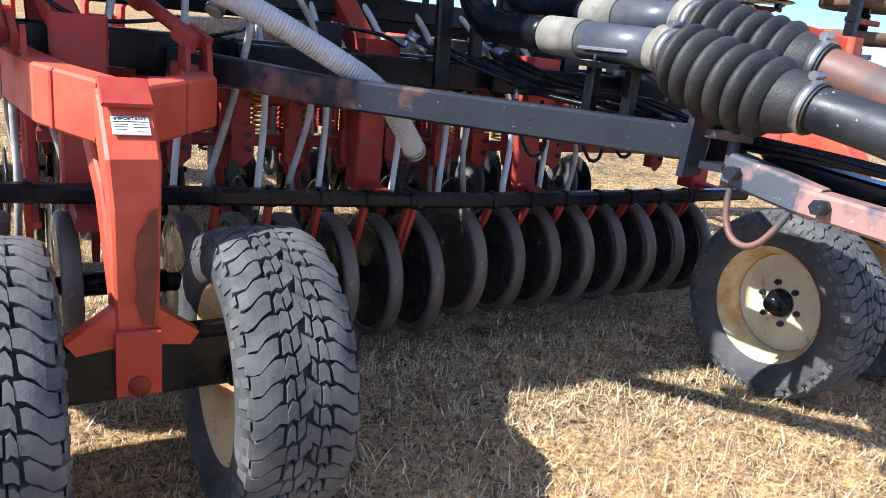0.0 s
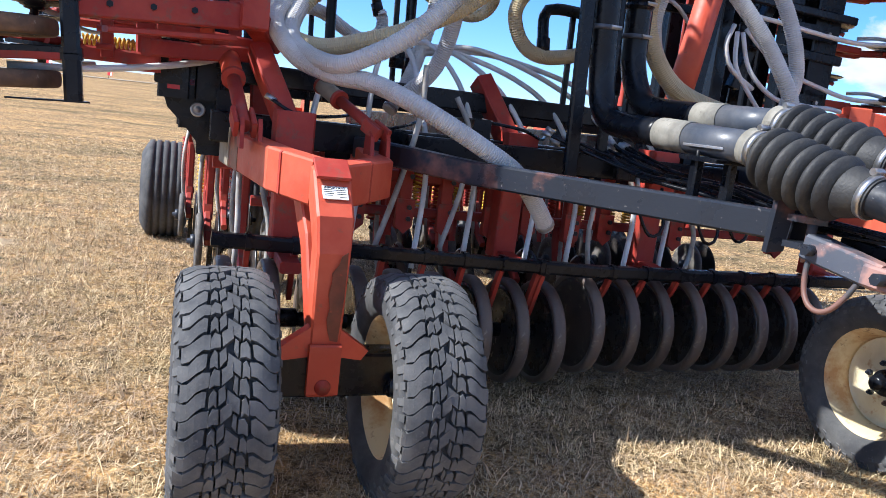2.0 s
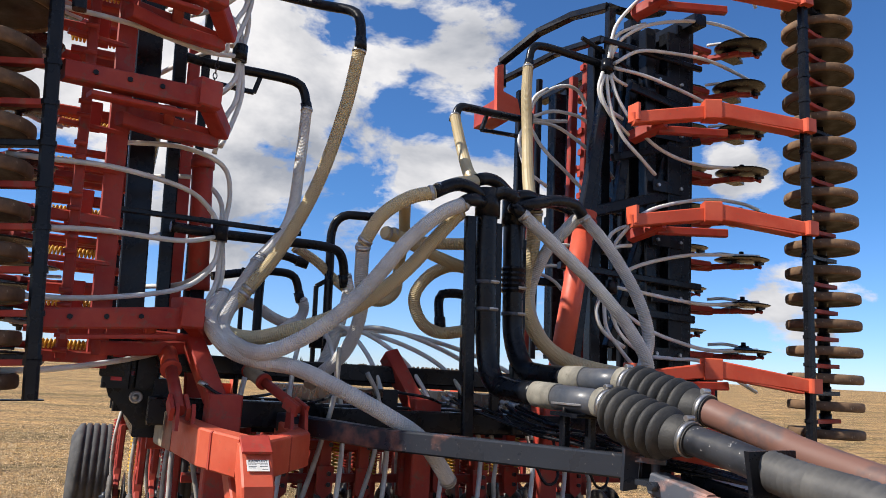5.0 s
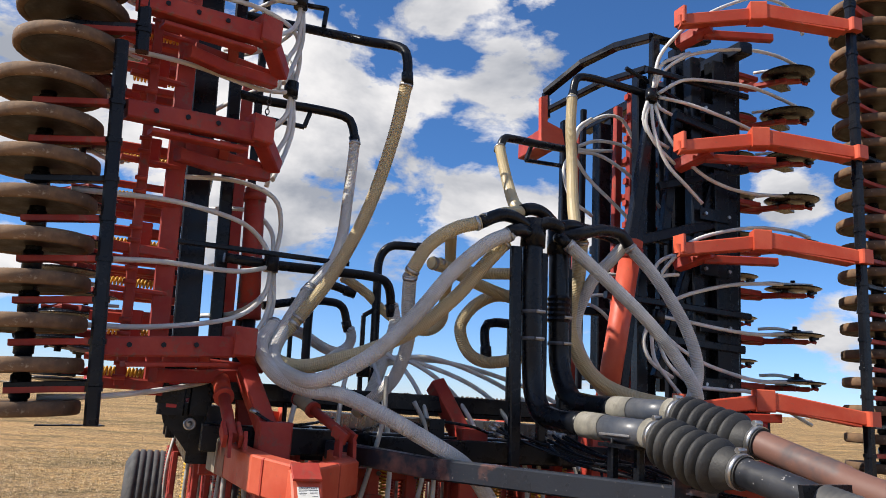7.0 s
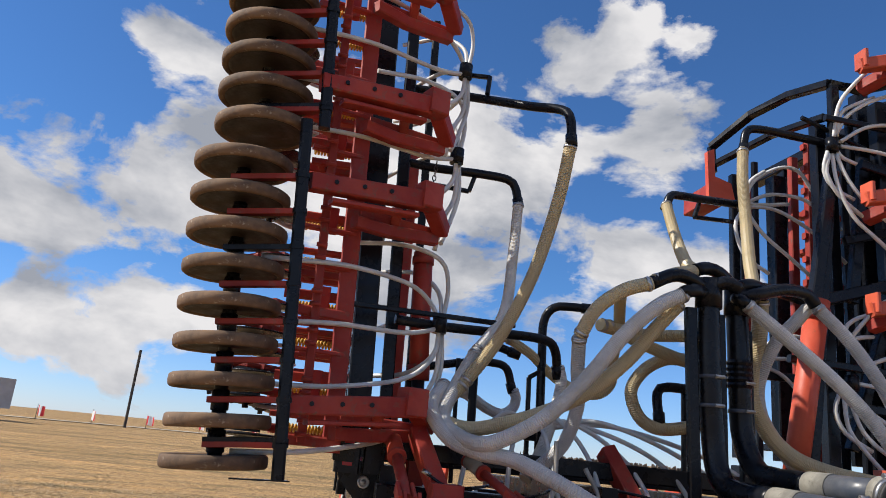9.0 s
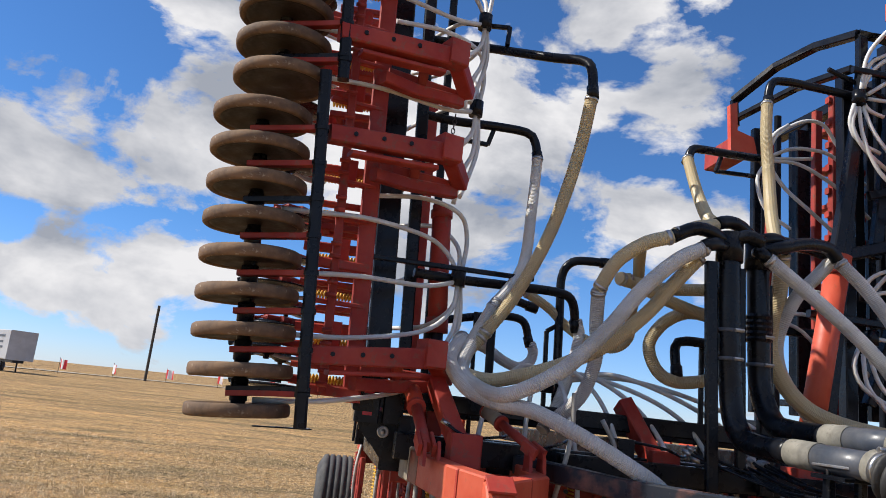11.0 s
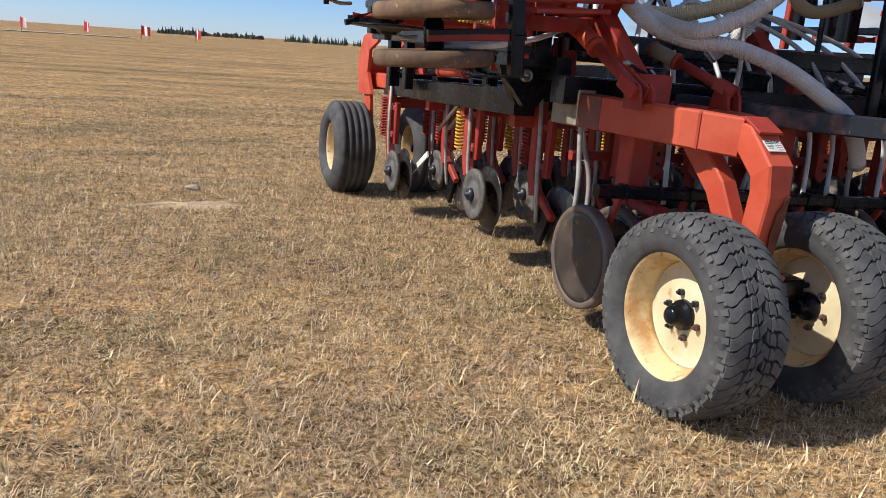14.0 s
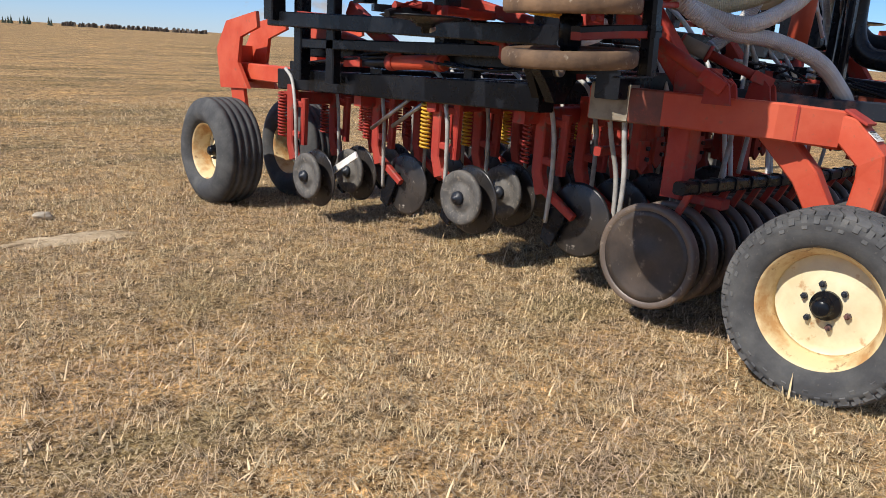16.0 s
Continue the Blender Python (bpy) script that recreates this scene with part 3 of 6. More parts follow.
                bm.faces.new((vs[2], vs[3], vs[7], vs[6]))
                bm.faces.new((vs[4], vs[6], vs[7], vs[5]))
        t = part("tread", bm, RUBBER, tyre, "worn tread blocks")
    bm = B()
    f = face
    d = hw * 0.76
    rim = [(rr + 0.014, f * d), (rr + 0.012, f * d * 1.06), (rr - 0.006, f * d * 1.04), (rr - 0.012, f * d * 0.9), (rr - 0.03, f * d * 0.62), (rr - 0.036, f * d * 0.12),
           (rr - 0.05, f * d * 0.0), (rr - 0.075, f * d * 0.02), (0.125, f * d * 0.05), (0.105, f * d * 0.12), (0.0, f * d * 0.12)]
    lathe(bm, rim, 48, cap=False)
    r_ob = part("rim", bm, CREAM, hub, "cream-painted rim with rust at its edge")
    bm = B()
    lathe(bm, [(rr + 0.008, f * d * 0.98), (rr + 0.017, f * d * 1.0), (rr + 0.017, f * d * 1.09), (rr - 0.007, f * d * 1.07), (rr - 0.014, f * d * 0.92), (rr - 0.034, f * d * 0.64), (rr - 0.040, f * d * 0.2), (rr - 0.046, f * d * 0.02), (rr - 0.03, f * d * 0.02)], 48, closed=True)
    part("rim_edge", bm, RIM_RUST, r_ob)
    bm = B()
    lathe(bm, [(rr, -f * d * 0.98), (rr + 0.014, -f * d * 1.02), (rr - 0.004, -f * d * 1.06), (rr - 0.03, -f * d * 0.8), (rr - 0.038, -f * d * 0.15), (0.10, -f * d * 0.12), (0.0, -f * d * 0.12)], 48, cap=False)
    part("inner_rim", bm, CREAM, hub)
    bm = B()
    lathe(bm, [(0.064, f * d * 0.12), (0.061, f * d * 0.30), (0.045, f * d * 0.34), (0.043, f * d * 0.50), (0.039, f * d * 0.53), (0.039, f * d * 0.74), (0.028, f * d * 0.84), (0.0, f * d * 0.86)], 24)
    part("hub", bm, BLACK, hub, "greasy black hub cap")
    for k in range(6):
        a = k * math.pi / 3 + 0.3
        bm = B()
        lathe(bm, [(0.014, f * d * 0.1), (0.014, f * d * 0.28), (0.007, f * d * 0.29), (0.007, f * d * 0.4), (0, f * d * 0.4)], 6, at=(0, 0.092 * math.sin(a), 0.092 * math.cos(a)), smooth=False)
        part("wheel_nut", bm, WORN, hub)
    return hub


# ---- castor assemblies ----
def text_mesh(body, size, name):
    cu = bpy.data.curves.new(name, "FONT")
    cu.body, cu.size, cu.extrude = body, size, 0.0006
    cu.align_x, cu.align_y = "CENTER", "CENTER"
    tmp = bpy.data.objects.new(name, cu)
    scene.collection.objects.link(tmp)
    me = bpy.data.meshes.new_from_object(tmp.evaluated_get(bpy.context.evaluated_depsgraph_get()))
    bpy.data.objects.remove(tmp)
    me.materials.clear()
    me.materials.append(INK)
    return me


def castor(x0, y0=0.0, mirror=1, with_label=True):
    """A-shaped arm, curved post, walking axle and two wheels; x0: the post's place. Local x runs across the machine."""
    th = thing("castor_assembly", "orange-red castor arm with a pair of lugged tyres on dry grass", "castor wheels", pose(x0, y0, 0), "castor assemblies under the frame")
    s = mirror
    bm = B()
    beam(bm, [(-0.245 * s, 1.25, 1.108), (-0.13 * s, 0.34, 1.10), (-0.01 * s, 0.12, 1.085)], 0.10, 0.165)
    part("arm_leg", bm, RED, th, "orange-red box beam, sun-faded")
    bm = B()
    beam(bm, [(-0.242 * s, 1.24, 1.115), (-0.216 * s, 1.03, 1.113)], 0.118, 0.185)
    part("bare_sleeve", bm, PRIMER, th, "bare unpainted end of the beam")
    bm = B()
    beam(bm, [(-0.216 * s, 1.03, 1.106), (-0.195 * s, 0.86, 1.105)], 0.106, 0.171)
    part("dirty_band", bm, DARK_BROWN, th, "greasy brown band on the beam")
    bm = B()
    beam(bm, [(0.37 * s, 1.15, 1.10), (0.292 * s, 0.47, 1.085), (0.02 * s, 0.12, 1.075)], 0.10, 0.16)
    part("arm_leg", bm, RED, th)
    for a, b in (((-0.098 * s, 0.28), (-0.093 * s, 0.26)), ((0.172 * s, 0.32), (0.167 * s, 0.30))):
        bm = B()
        d = Vector((b[0] - a[0], b[1] - a[1], 0)).normalized()
        m0 = Vector((a[0], a[1], 1.094 if a[0] * s < 0 else 1.081))
        sd = Vector((-0.145 * s, 0.27, 0)) if a[0] * s < 0 else Vector((0.235 * s, 0.30, 0))
        sd.normalize()
        beam(bm, [m0 - sd * 0.006, m0 + sd * 0.006], 0.106, 0.166)
        part("weld_seam", bm, DEEP_RED, th)
    bm = B()
    beam(bm, [(0.01, 0.17, 1.10), (0.01, 0.08, 1.088), (0.01, -0.038, 0.97), (0.012, -0.045, 0.88), (0.018, -0.01, 0.62), (0.02, 0.0, 0.35)], 0.13, 0.13, up=(0, -1, 0.4), ends=(0.105, 0.10))
    part("post", bm, RED, th, "bent orange-red box post")
    bm = B()
    beam(bm, [(0.01, 0.10, 1.172), (0.01, 0.0, 1.118)], 0.122, 0.012, c=0.003)
    part("top_plate", bm, DEEP_RED, th)
    bm = B()
    beam(bm, [(-0.02 * s, 0.40, 1.05), (0.0, 0.22, 0.86), (0.01, 0.06, 0.58)], 0.085, 0.125, up=(0, -1, 0.6), ends=(0.08, 0.11))
    part("brace", bm, RED, th)
    for sg in (-1, 1):
        bm = B()
        plate(bm, [(0.012 + sg * 0.03, -0.03, 0.62), (0.012 + sg * 0.055, -0.03, 0.60), (0.012 + sg * 0.165, -0.03, 0.52), (0.012 + sg * 0.14, -0.03, 0.485), (0.012 + sg * 0.03, -0.03, 0.50)], 0.05, (0, 1, 0))
        part("gusset", bm, RED, th)
    # thin ragged dark brown plate over the right part of the post's front
    bm = B()
    rs = random.Random(4)
    poly = []
    for zz, xx in ((0.885, 0.060), (0.83, 0.064), (0.72, 0.064), (0.555, 0.062), (0.56, 0.035), (0.60, 0.020), (0.64, 0.008), (0.68, 0.016), (0.73, 0.006), (0.78, 0.018), (0.81, 0.012), (0.84, 0.034), (0.87, 0.040)):
        yy = -0.05 + (0.90 - zz) / 0.28 * 0.04 - 0.0625
        poly.append((xx + rs.uniform(-0.004, 0.004), yy, zz))
    plate(bm, poly, 0.0025, (0, -1, 0.12))
    part("grease_stain", bm, DARK_BROWN, th, "dark brown patch on the post")
    bm = B()
    box(bm, (0.018, -0.068, 0.455), (0.112, 0.028, 0.185), 0.006)
    part("pivot_plate", bm, RED, th)
    bm = B()
    lathe(bm, [(0.030, -0.078), (0.028, -0.088), (0, -0.088)], 16, axis="y", at=(0.018, 0.0, 0.395))
    part("pivot_pin", bm, DEEP_RED, th)
    bm = B()
    beam(bm, [(-0.28, 0.01, 0.425), (0.30, 0.01, 0.425)], 0.12, 0.16)
    part("walking_axle", bm, BLACK, th, "dirty black axle beam")
    bm = B()
    tube(bm, [(-0.34, 0.0, 0.40), (0.40, 0.0, 0.40)], 0.035, curve=False)
    part("axle_shaft", bm, BLACK, th)
    for xx, f in ((-0.327, -1), (0.342, -1)):
        wheel(th, (xx, -0.068, TYRE_R - 0.022), f)
    # lugs for the lift cylinders
    for xx, yy in ((-0.225 * s, 0.58), (0.31 * s, 0.62)):
        for dx in (-0.035, 0.035):
            bm = B()
            plate(bm, [(xx + dx, yy - 0.07, 1.15), (xx + dx, yy + 0.07, 1.15), (xx + dx, yy + 0.05, 1.25), (xx + dx, yy - 0.02, 1.27), (xx + dx, yy - 0.05, 1.24)], 0.016, (1, 0, 0))
            part("cylinder_lug", bm, DEEP_RED, th)
    if with_label:
        bm = B()
        nrm = Vector((0, -0.64, 0.77))
        c = Vector((0.0, -0.021, 1.035))
        u = Vector((1, 0, 0))
        v = Vector((0, 0.77, 0.64))
        c = Vector((0.012, 0.0205, 1.017)) + nrm * 0.071
        plate(bm, [c - u * 0.044 - v * 0.029, c + u * 0.044 - v * 0.029, c + u * 0.044 + v * 0.029, c - u * 0.044 + v * 0.029], 0.003, nrm)
        lab = part("warning_label", bm, LABEL, th, "white safety decal with a black heading")
        me = text_mesh("IMPORTANT", 0.0135, "label_heading")
        t = new("label_heading", me)
        t.parent = lab
        rot = Matrix((u, v, nrm)).transposed().to_4x4()
        t.matrix_basis = Matrix.Translation(c + v * 0.0215 + nrm * 0.0022) @ rot
        t["label"] = "black heading that reads important"
        bm = B()
        for du, dv, wu, wv in ((0, 0.012, 0.040, 0.0010), (-0.022, 0.003, 0.016, 0.0007), (-0.022, -0.005, 0.016, 0.0007), (-0.024, -0.013, 0.013, 0.0007), (0.022, 0.003, 0.016, 0.0007), (0.022, -0.006, 0.016, 0.0009), (0.026, -0.02, 0.012, 0.0007)):
            q = c + v * dv + u * du + nrm * 0.002
            plate(bm, [q - u * wu - v * wv, q + u * wu - v * wv, q + u * wu + v * wv, q - u * wu + v * wv], 0.001, nrm)
        part("label_lines", bm, INK, lab)
    return th


castor(-1.315, 0.115)
castor(1.685, 0.06, with_label=False)


# ---- disc gangs ----
def shared_mesh(name, prof, mat, n=40, closed=False):
    bm = B()
    lathe(bm, prof, n, closed=closed)
    bmesh.ops.recalc_face_normals(bm, faces=bm.faces)
    me = bpy.data.meshes.new(name)
    bm.to_mesh(me)
    bm.free()
    me.materials.append(mat)
    return me


def web(mat):
    return shared_mesh("disc", [(0.0, 0.02), (0.06, 0.02), (0.08, 0.014), (0.15, 0.014), (0.20, 0.022), (0.232, 0.026), (0.232, -0.026), (0.20, -0.022), (0.15, -0.014), (0.08, -0.014), (0.06, -0.02), (0.0, -0.02)], mat)


def ring(mat, R=0.268):
    return shared_mesh("packer_ring", [(R - 0.048, 0.010), (R - 0.036, 0.027), (R - 0.014, 0.033), (R - 0.003, 0.024), (R, 0.0), (R - 0.003, -0.024), (R - 0.014, -0.033), (R - 0.036, -0.027), (R - 0.048, -0.010)], mat, 48, True)


DISC_ME, DISC_EDGE = web(DISC), ring(EDGE, 0.258)
DARK_ME, DARK_EDGE = web(DARK_DISC), ring(DISC_RUBBER)
END_ME = web(END_DISC)


def disc_gang(m, u0, u1, discs, label, drop=0.33, back=0.15, slope=0.0, dark=False, flip=1):
    """A gang in its own frame: x along the bar, y backwards, z up from the bar. discs: places along x."""
    th = thing("disc_gang", label, "disc gang", m, "disc gangs of the drill")
    bm = B()
    beam(bm, [(u0, 0, 0), (u1, 0, slope * (u1 - u0))], 0.062, 0.062, c=0.012)
    part("bar", bm, BLACK, th, "black square bar with clamps")
    bm = B()
    a, b = min(discs), max(discs)
    tube(bm, [(a - 0.015, back, -drop + slope * (a - u0)), (b + 0.015, back, -drop + slope * (b - u0))], 0.036, curve=False)
    part("gang_shaft", bm, BLACK, th)
    for i, u in enumerate(discs):
        z = slope * (u - u0)
        o = new("disc", (DARK_ME if i else END_ME) if dark else DISC_ME)
        o.parent = th
        o.matrix_basis = pose(u, back, -drop + z, 0, 0, 0) @ Matrix.Diagonal((flip, 1, 1, 1))
        e = new("packer_ring", DARK_EDGE if dark else DISC_EDGE)
        e.parent = o
        bm = B()
        lathe(bm, [(0.040, -0.05), (0.044, -0.045), (0.044, 0.045), (0.040, 0.05)], 16, at=(u + 0.09 * (1 if u < max(discs) - 0.01 else -1), back, -drop + z))
        part("spool", bm, BLACK, th)
        # scraper arm from the bar down to the dish
        bm = B()
        x = u + 0.085 * (1 if u < max(discs) - 0.01 else -1)
        if dark:
            beam(bm, [(x, 0.012, z - 0.028), (x, 0.035, z - 0.08), (x + 0.01, back - 0.02, -drop + 0.10 + z)], 0.024, 0.034, up=(0, 1, 0), c=0.003)
        else:
            beam(bm, [(x, 0.0, z + 0.02), (x, 0.05, z - drop * 0.5), (x + 0.006, back - 0.06, -drop - 0.05 + z)], 0.030, 0.05, up=(0, 1, 0), c=0.003)
        part("scraper", bm, BLACK if i % 5 == 1 and not dark else DEEP_RED, th)
        bm = B()
        beam(bm, [(x - 0.012, 0, z), (x + 0.012, 0, z)], 0.074, 0.074, up=(0, 0, 1), c=0.014)
        part("clamp", bm, BLACK, th)
    return th


disc_gang(pose(0, 0.77, 0.757), -1.66, 0.20, [-1.595 + 0.198 * k for k in range(9)], "black disc gang with muddy concave discs hung behind the castors", slope=-0.036, dark=True, drop=0.37)
disc_gang(pose(0, 0.775, 0.69), 0.20, 2.0, [0.205 + 0.207 * k for k in range(8)], "black disc gang with dark concave discs beside the tongue", slope=0.0, dark=True, drop=0.31)
LEFT = Matrix(((0, 0, 1, -2.84), (0, 1, 0, 0), (-1, 0, 0, 0), (0, 0, 0, 1)))    # lying frame (x, y, z) to the raised left wing
RIGHT = Matrix(((0, 0, -1, 2.84), (0, 1, 0, 0), (1, 0, 0, 0), (0, 0, 0, 1)))
LEAN = pose(-1.3, 0, 0.66, 0, -4.0, 0) @ pose(1.3, 0, -0.66)      # the raised gangs lean outwards a little
disc_gang(LEFT @ LEAN @ pose(0, 0.71, 0.66), -3.085, -1.262, [-1.335 - 0.19 * k for k in range(9)], "raised disc gang with brown muddy discs stacked on the folded wing", slope=0.0, flip=-1, drop=0.315)
disc_gang(LEFT @ LEAN @ pose(0, 0.74, 0.75), -4.47, -3.06, [-3.085 - 0.19 * k for k in range(7)], "raised disc gang with brown muddy discs high on the folded wing", flip=-1)
disc_gang(RIGHT @ pose(0, 0.78, 0.215), 1.147, 4.965, [1.216 + 0.195 * k for k in range(19)], "raised disc gang with muddy discs on the far folded wing", flip=1)
bm = B()
plate(bm, [(-2.12, 0.68, 1.262), (-2.14, 0.74, 1.262), (-2.40, 0.72, 1.250), (-2.40, 0.69, 1.250)], 0.006, (0, 0, 1))
tagged(part("steel_tab", bm, BLACK), "thin black steel tab under the gang bar", "bracket")


# ---- centre frame ----
def tubes(name, label, cat, mat, specs, group="", pname="frame_tube"):
    th = thing(name, label, cat, group=group)
    for pts, w, h in specs:
        bm = B()
        beam(bm, pts, w, h)
        part(pname, bm, mat, th)
    return th


FZ = 1.10
tubes("centre_frame", "black welded steel frame of the seed drill", "machine frame", BLACK, [
    ([(-1.65, 1.60, FZ), (-1.62, 4.15, 1.03)], 0.13, 0.15),
    ([(2.07, 1.22, FZ), (2.07, 4.15, FZ)], 0.13, 0.15),
    ([(-1.67, 1.22, 1.2), (2.07, 1.22, 1.2)], 0.14, 0.14),
    ([(-1.67, 2.1, FZ), (2.07, 2.1, FZ)], 0.12, 0.14),
    ([(-1.67, 3.0, FZ), (2.07, 3.0, FZ)], 0.12, 0.14),
    ([(-1.67, 3.95, FZ), (2.07, 3.95, FZ)], 0.12, 0.14),
    ([(-0.42, 1.0, 1.31), (-0.42, 3.9, 1.25)], 0.09, 0.12),
    ([(0.82, 1.0, 1.31), (0.82, 3.9, 1.25)], 0.09, 0.12),
    ([(-1.55, 1.35, 1.45), (2.0, 1.35, 1.45)], 0.09, 0.10),
    ([(-1.55, 2.55, 1.40), (2.0, 2.55, 1.40)], 0.08, 0.10),
    ([(-0.8, 1.0, 1.2), (1.2, 1.0, 1.2)], 0.10, 0.12),
])


def support_post(x, y, h=1.32, lean=True):
    """A red column that carries the gang bar."""
    th = thing("gang_support", "weathered red steel column behind the disc gang", "support column", pose(x, y, 0), "gang supports")
    bm = B()
    beam(bm, [(0, 0.03, 0.66), (0, 0.03, h - 0.22)], 0.125, 0.12, up=(0, 1, 0))
    part("column", bm, DEEP_RED, th)
    bm = B()
    beam(bm, [(0, 0.0, h - 0.26), (0, 0.0, h)], 0.165, 0.17, up=(0, 1, 0))
    part("head", bm, DEEP_RED, th)
    bm = B()
    beam(bm, [(0, -0.24, 0.665), (0, 0.05, 0.68)], 0.09, 0.05)
    part("bracket", bm, DEEP_RED, th)
    if lean:
        bm = B()
        beam(bm, [(-0.02, 0.05, h - 0.06), (-0.15, 0.24, h + 0.25)], 0.12, 0.09, up=(1, 0, 0))
        part("stay", bm, DEEP_RED, th)
    return th


support_post(-1.338, 0.92, 1.31)
support_post(-0.15, 1.16, 1.32)
support_post(0.67, 1.08, 1.31, False)
support_post(1.95, 1.08, 1.31)


# hinge casting at the frame's corner, with bolt and red reflector
def hinge(sx, cx):
    th = thing("hinge_casting", "black cast wing hinge with a big bolt and red reflector", "hinge", group="wing hinges")

    def X(v):
        return cx + sx * v
    bm = B()
    plate(bm, [(X(1.90), 1.53, 1.31), (X(1.58), 1.53, 1.36), (X(1.56), 1.53, 1.20), (X(1.65), 1.53, 1.085), (X(1.73), 1.53, 1.085), (X(1.80), 1.53, 1.17), (X(1.88), 1.53, 1.25)], 0.06, (0, 1, 0))
    part("casting", bm, BLACK, th)
    bm = B()
    plate(bm, [(X(1.86), 1.62, 1.30), (X(1.60), 1.62, 1.34), (X(1.60), 1.62, 1.10), (X(1.74), 1.62, 1.10)], 0.05, (0, 1, 0))
    part("casting", bm, BLACK, th)
    bm = B()
    lathe(bm, [(0.036, 0), (0.036, -0.03), (0.026, -0.034), (0.024, -0.020), (0.014, -0.020), (0.012, -0.045), (0, -0.045)], 20, axis="y", at=(X(1.74), 1.50, 1.252))
    part("bolt", bm, STEEL, th, "steel pivot bolt with a washer")
    bm = B()
    beam(bm, [(X(1.855), 1.40, 1.30), (X(1.855), 1.40, 1.56)], 0.14, 0.16, up=(0, 1, 0))
    part("stub", bm, BLACK, th)
    bm = B()
    beam(bm, [(X(1.70), 1.47, 1.30), (X(1.70), 1.47, 1.52)], 0.12, 0.12, up=(0, 1, 0))
    part("stub", bm, BLACK, th)
    bm = B()
    tube(bm, [(X(1.92), 1.48, 1.315), (X(1.80), 1.48, 1.32)], 0.014, 8, curve=False)
    part("pin", bm, WORN, th)
    bm = B()
    plate(bm, [(X(1.882), 1.315, 1.34), (X(1.828), 1.315, 1.34), (X(1.828), 1.315, 1.49), (X(1.882), 1.315, 1.49)], 0.008, (0, 1, 0))
    part("reflector", bm, REFLECTOR, th, "red reflector tape")
    return th


hinge(-1, 0.02)
hinge(1, 0.38)


def cylinder(a, b, r=0.045, mat=RED, label="orange-red hydraulic cylinder with a rusty clevis", split=0.55, rod=None):
    """A hydraulic ram from a (upper end) to b."""
    a, b = Vector(a), Vector(b)
    th = thing("hydraulic_cylinder", label, "cylinder", group="hydraulic cylinders")
    mid = a.lerp(b, split)
    bm = B()
    tube(bm, [a, mid], r, 20, curve=False)
    part("barrel", bm, mat, th)
    for q0, q1 in ((0.04, 0.10), (0.9, 1.02)):
        bm = B()
        tube(bm, [a.lerp(mid, q0), a.lerp(mid, q1)], r * 1.14, 20, curve=False)
        part("collar", bm, DEEP_RED, th)
    bm = B()
    tube(bm, [mid, b], r * 0.66, 14, curve=False)
    part("rod", bm, rod or WORN, th)
    s, u = frame_at(b - a, (0, 0, 1))
    for sg in (-1, 1):
        bm = B()
        beam(bm, [b.lerp(a, 0.16) + s * sg * r * 0.8, b - (a - b).normalized() * 0.03 + s * sg * r * 0.8], r * 1.5, 0.02, up=s)
        part("clevis", bm, DEEP_RED, th)
    return th


cylinder((-1.61, 1.20, 1.515), (-1.565, 0.69, 1.235), 0.045, split=0.36, rod=DEEP_RED)
cylinder((-1.20, 1.12, 1.44), (-1.005, 0.72, 1.262), 0.038, PRIMER, "dirty brown hydraulic cylinder with a red clevis", split=0.35, rod=DEEP_RED)


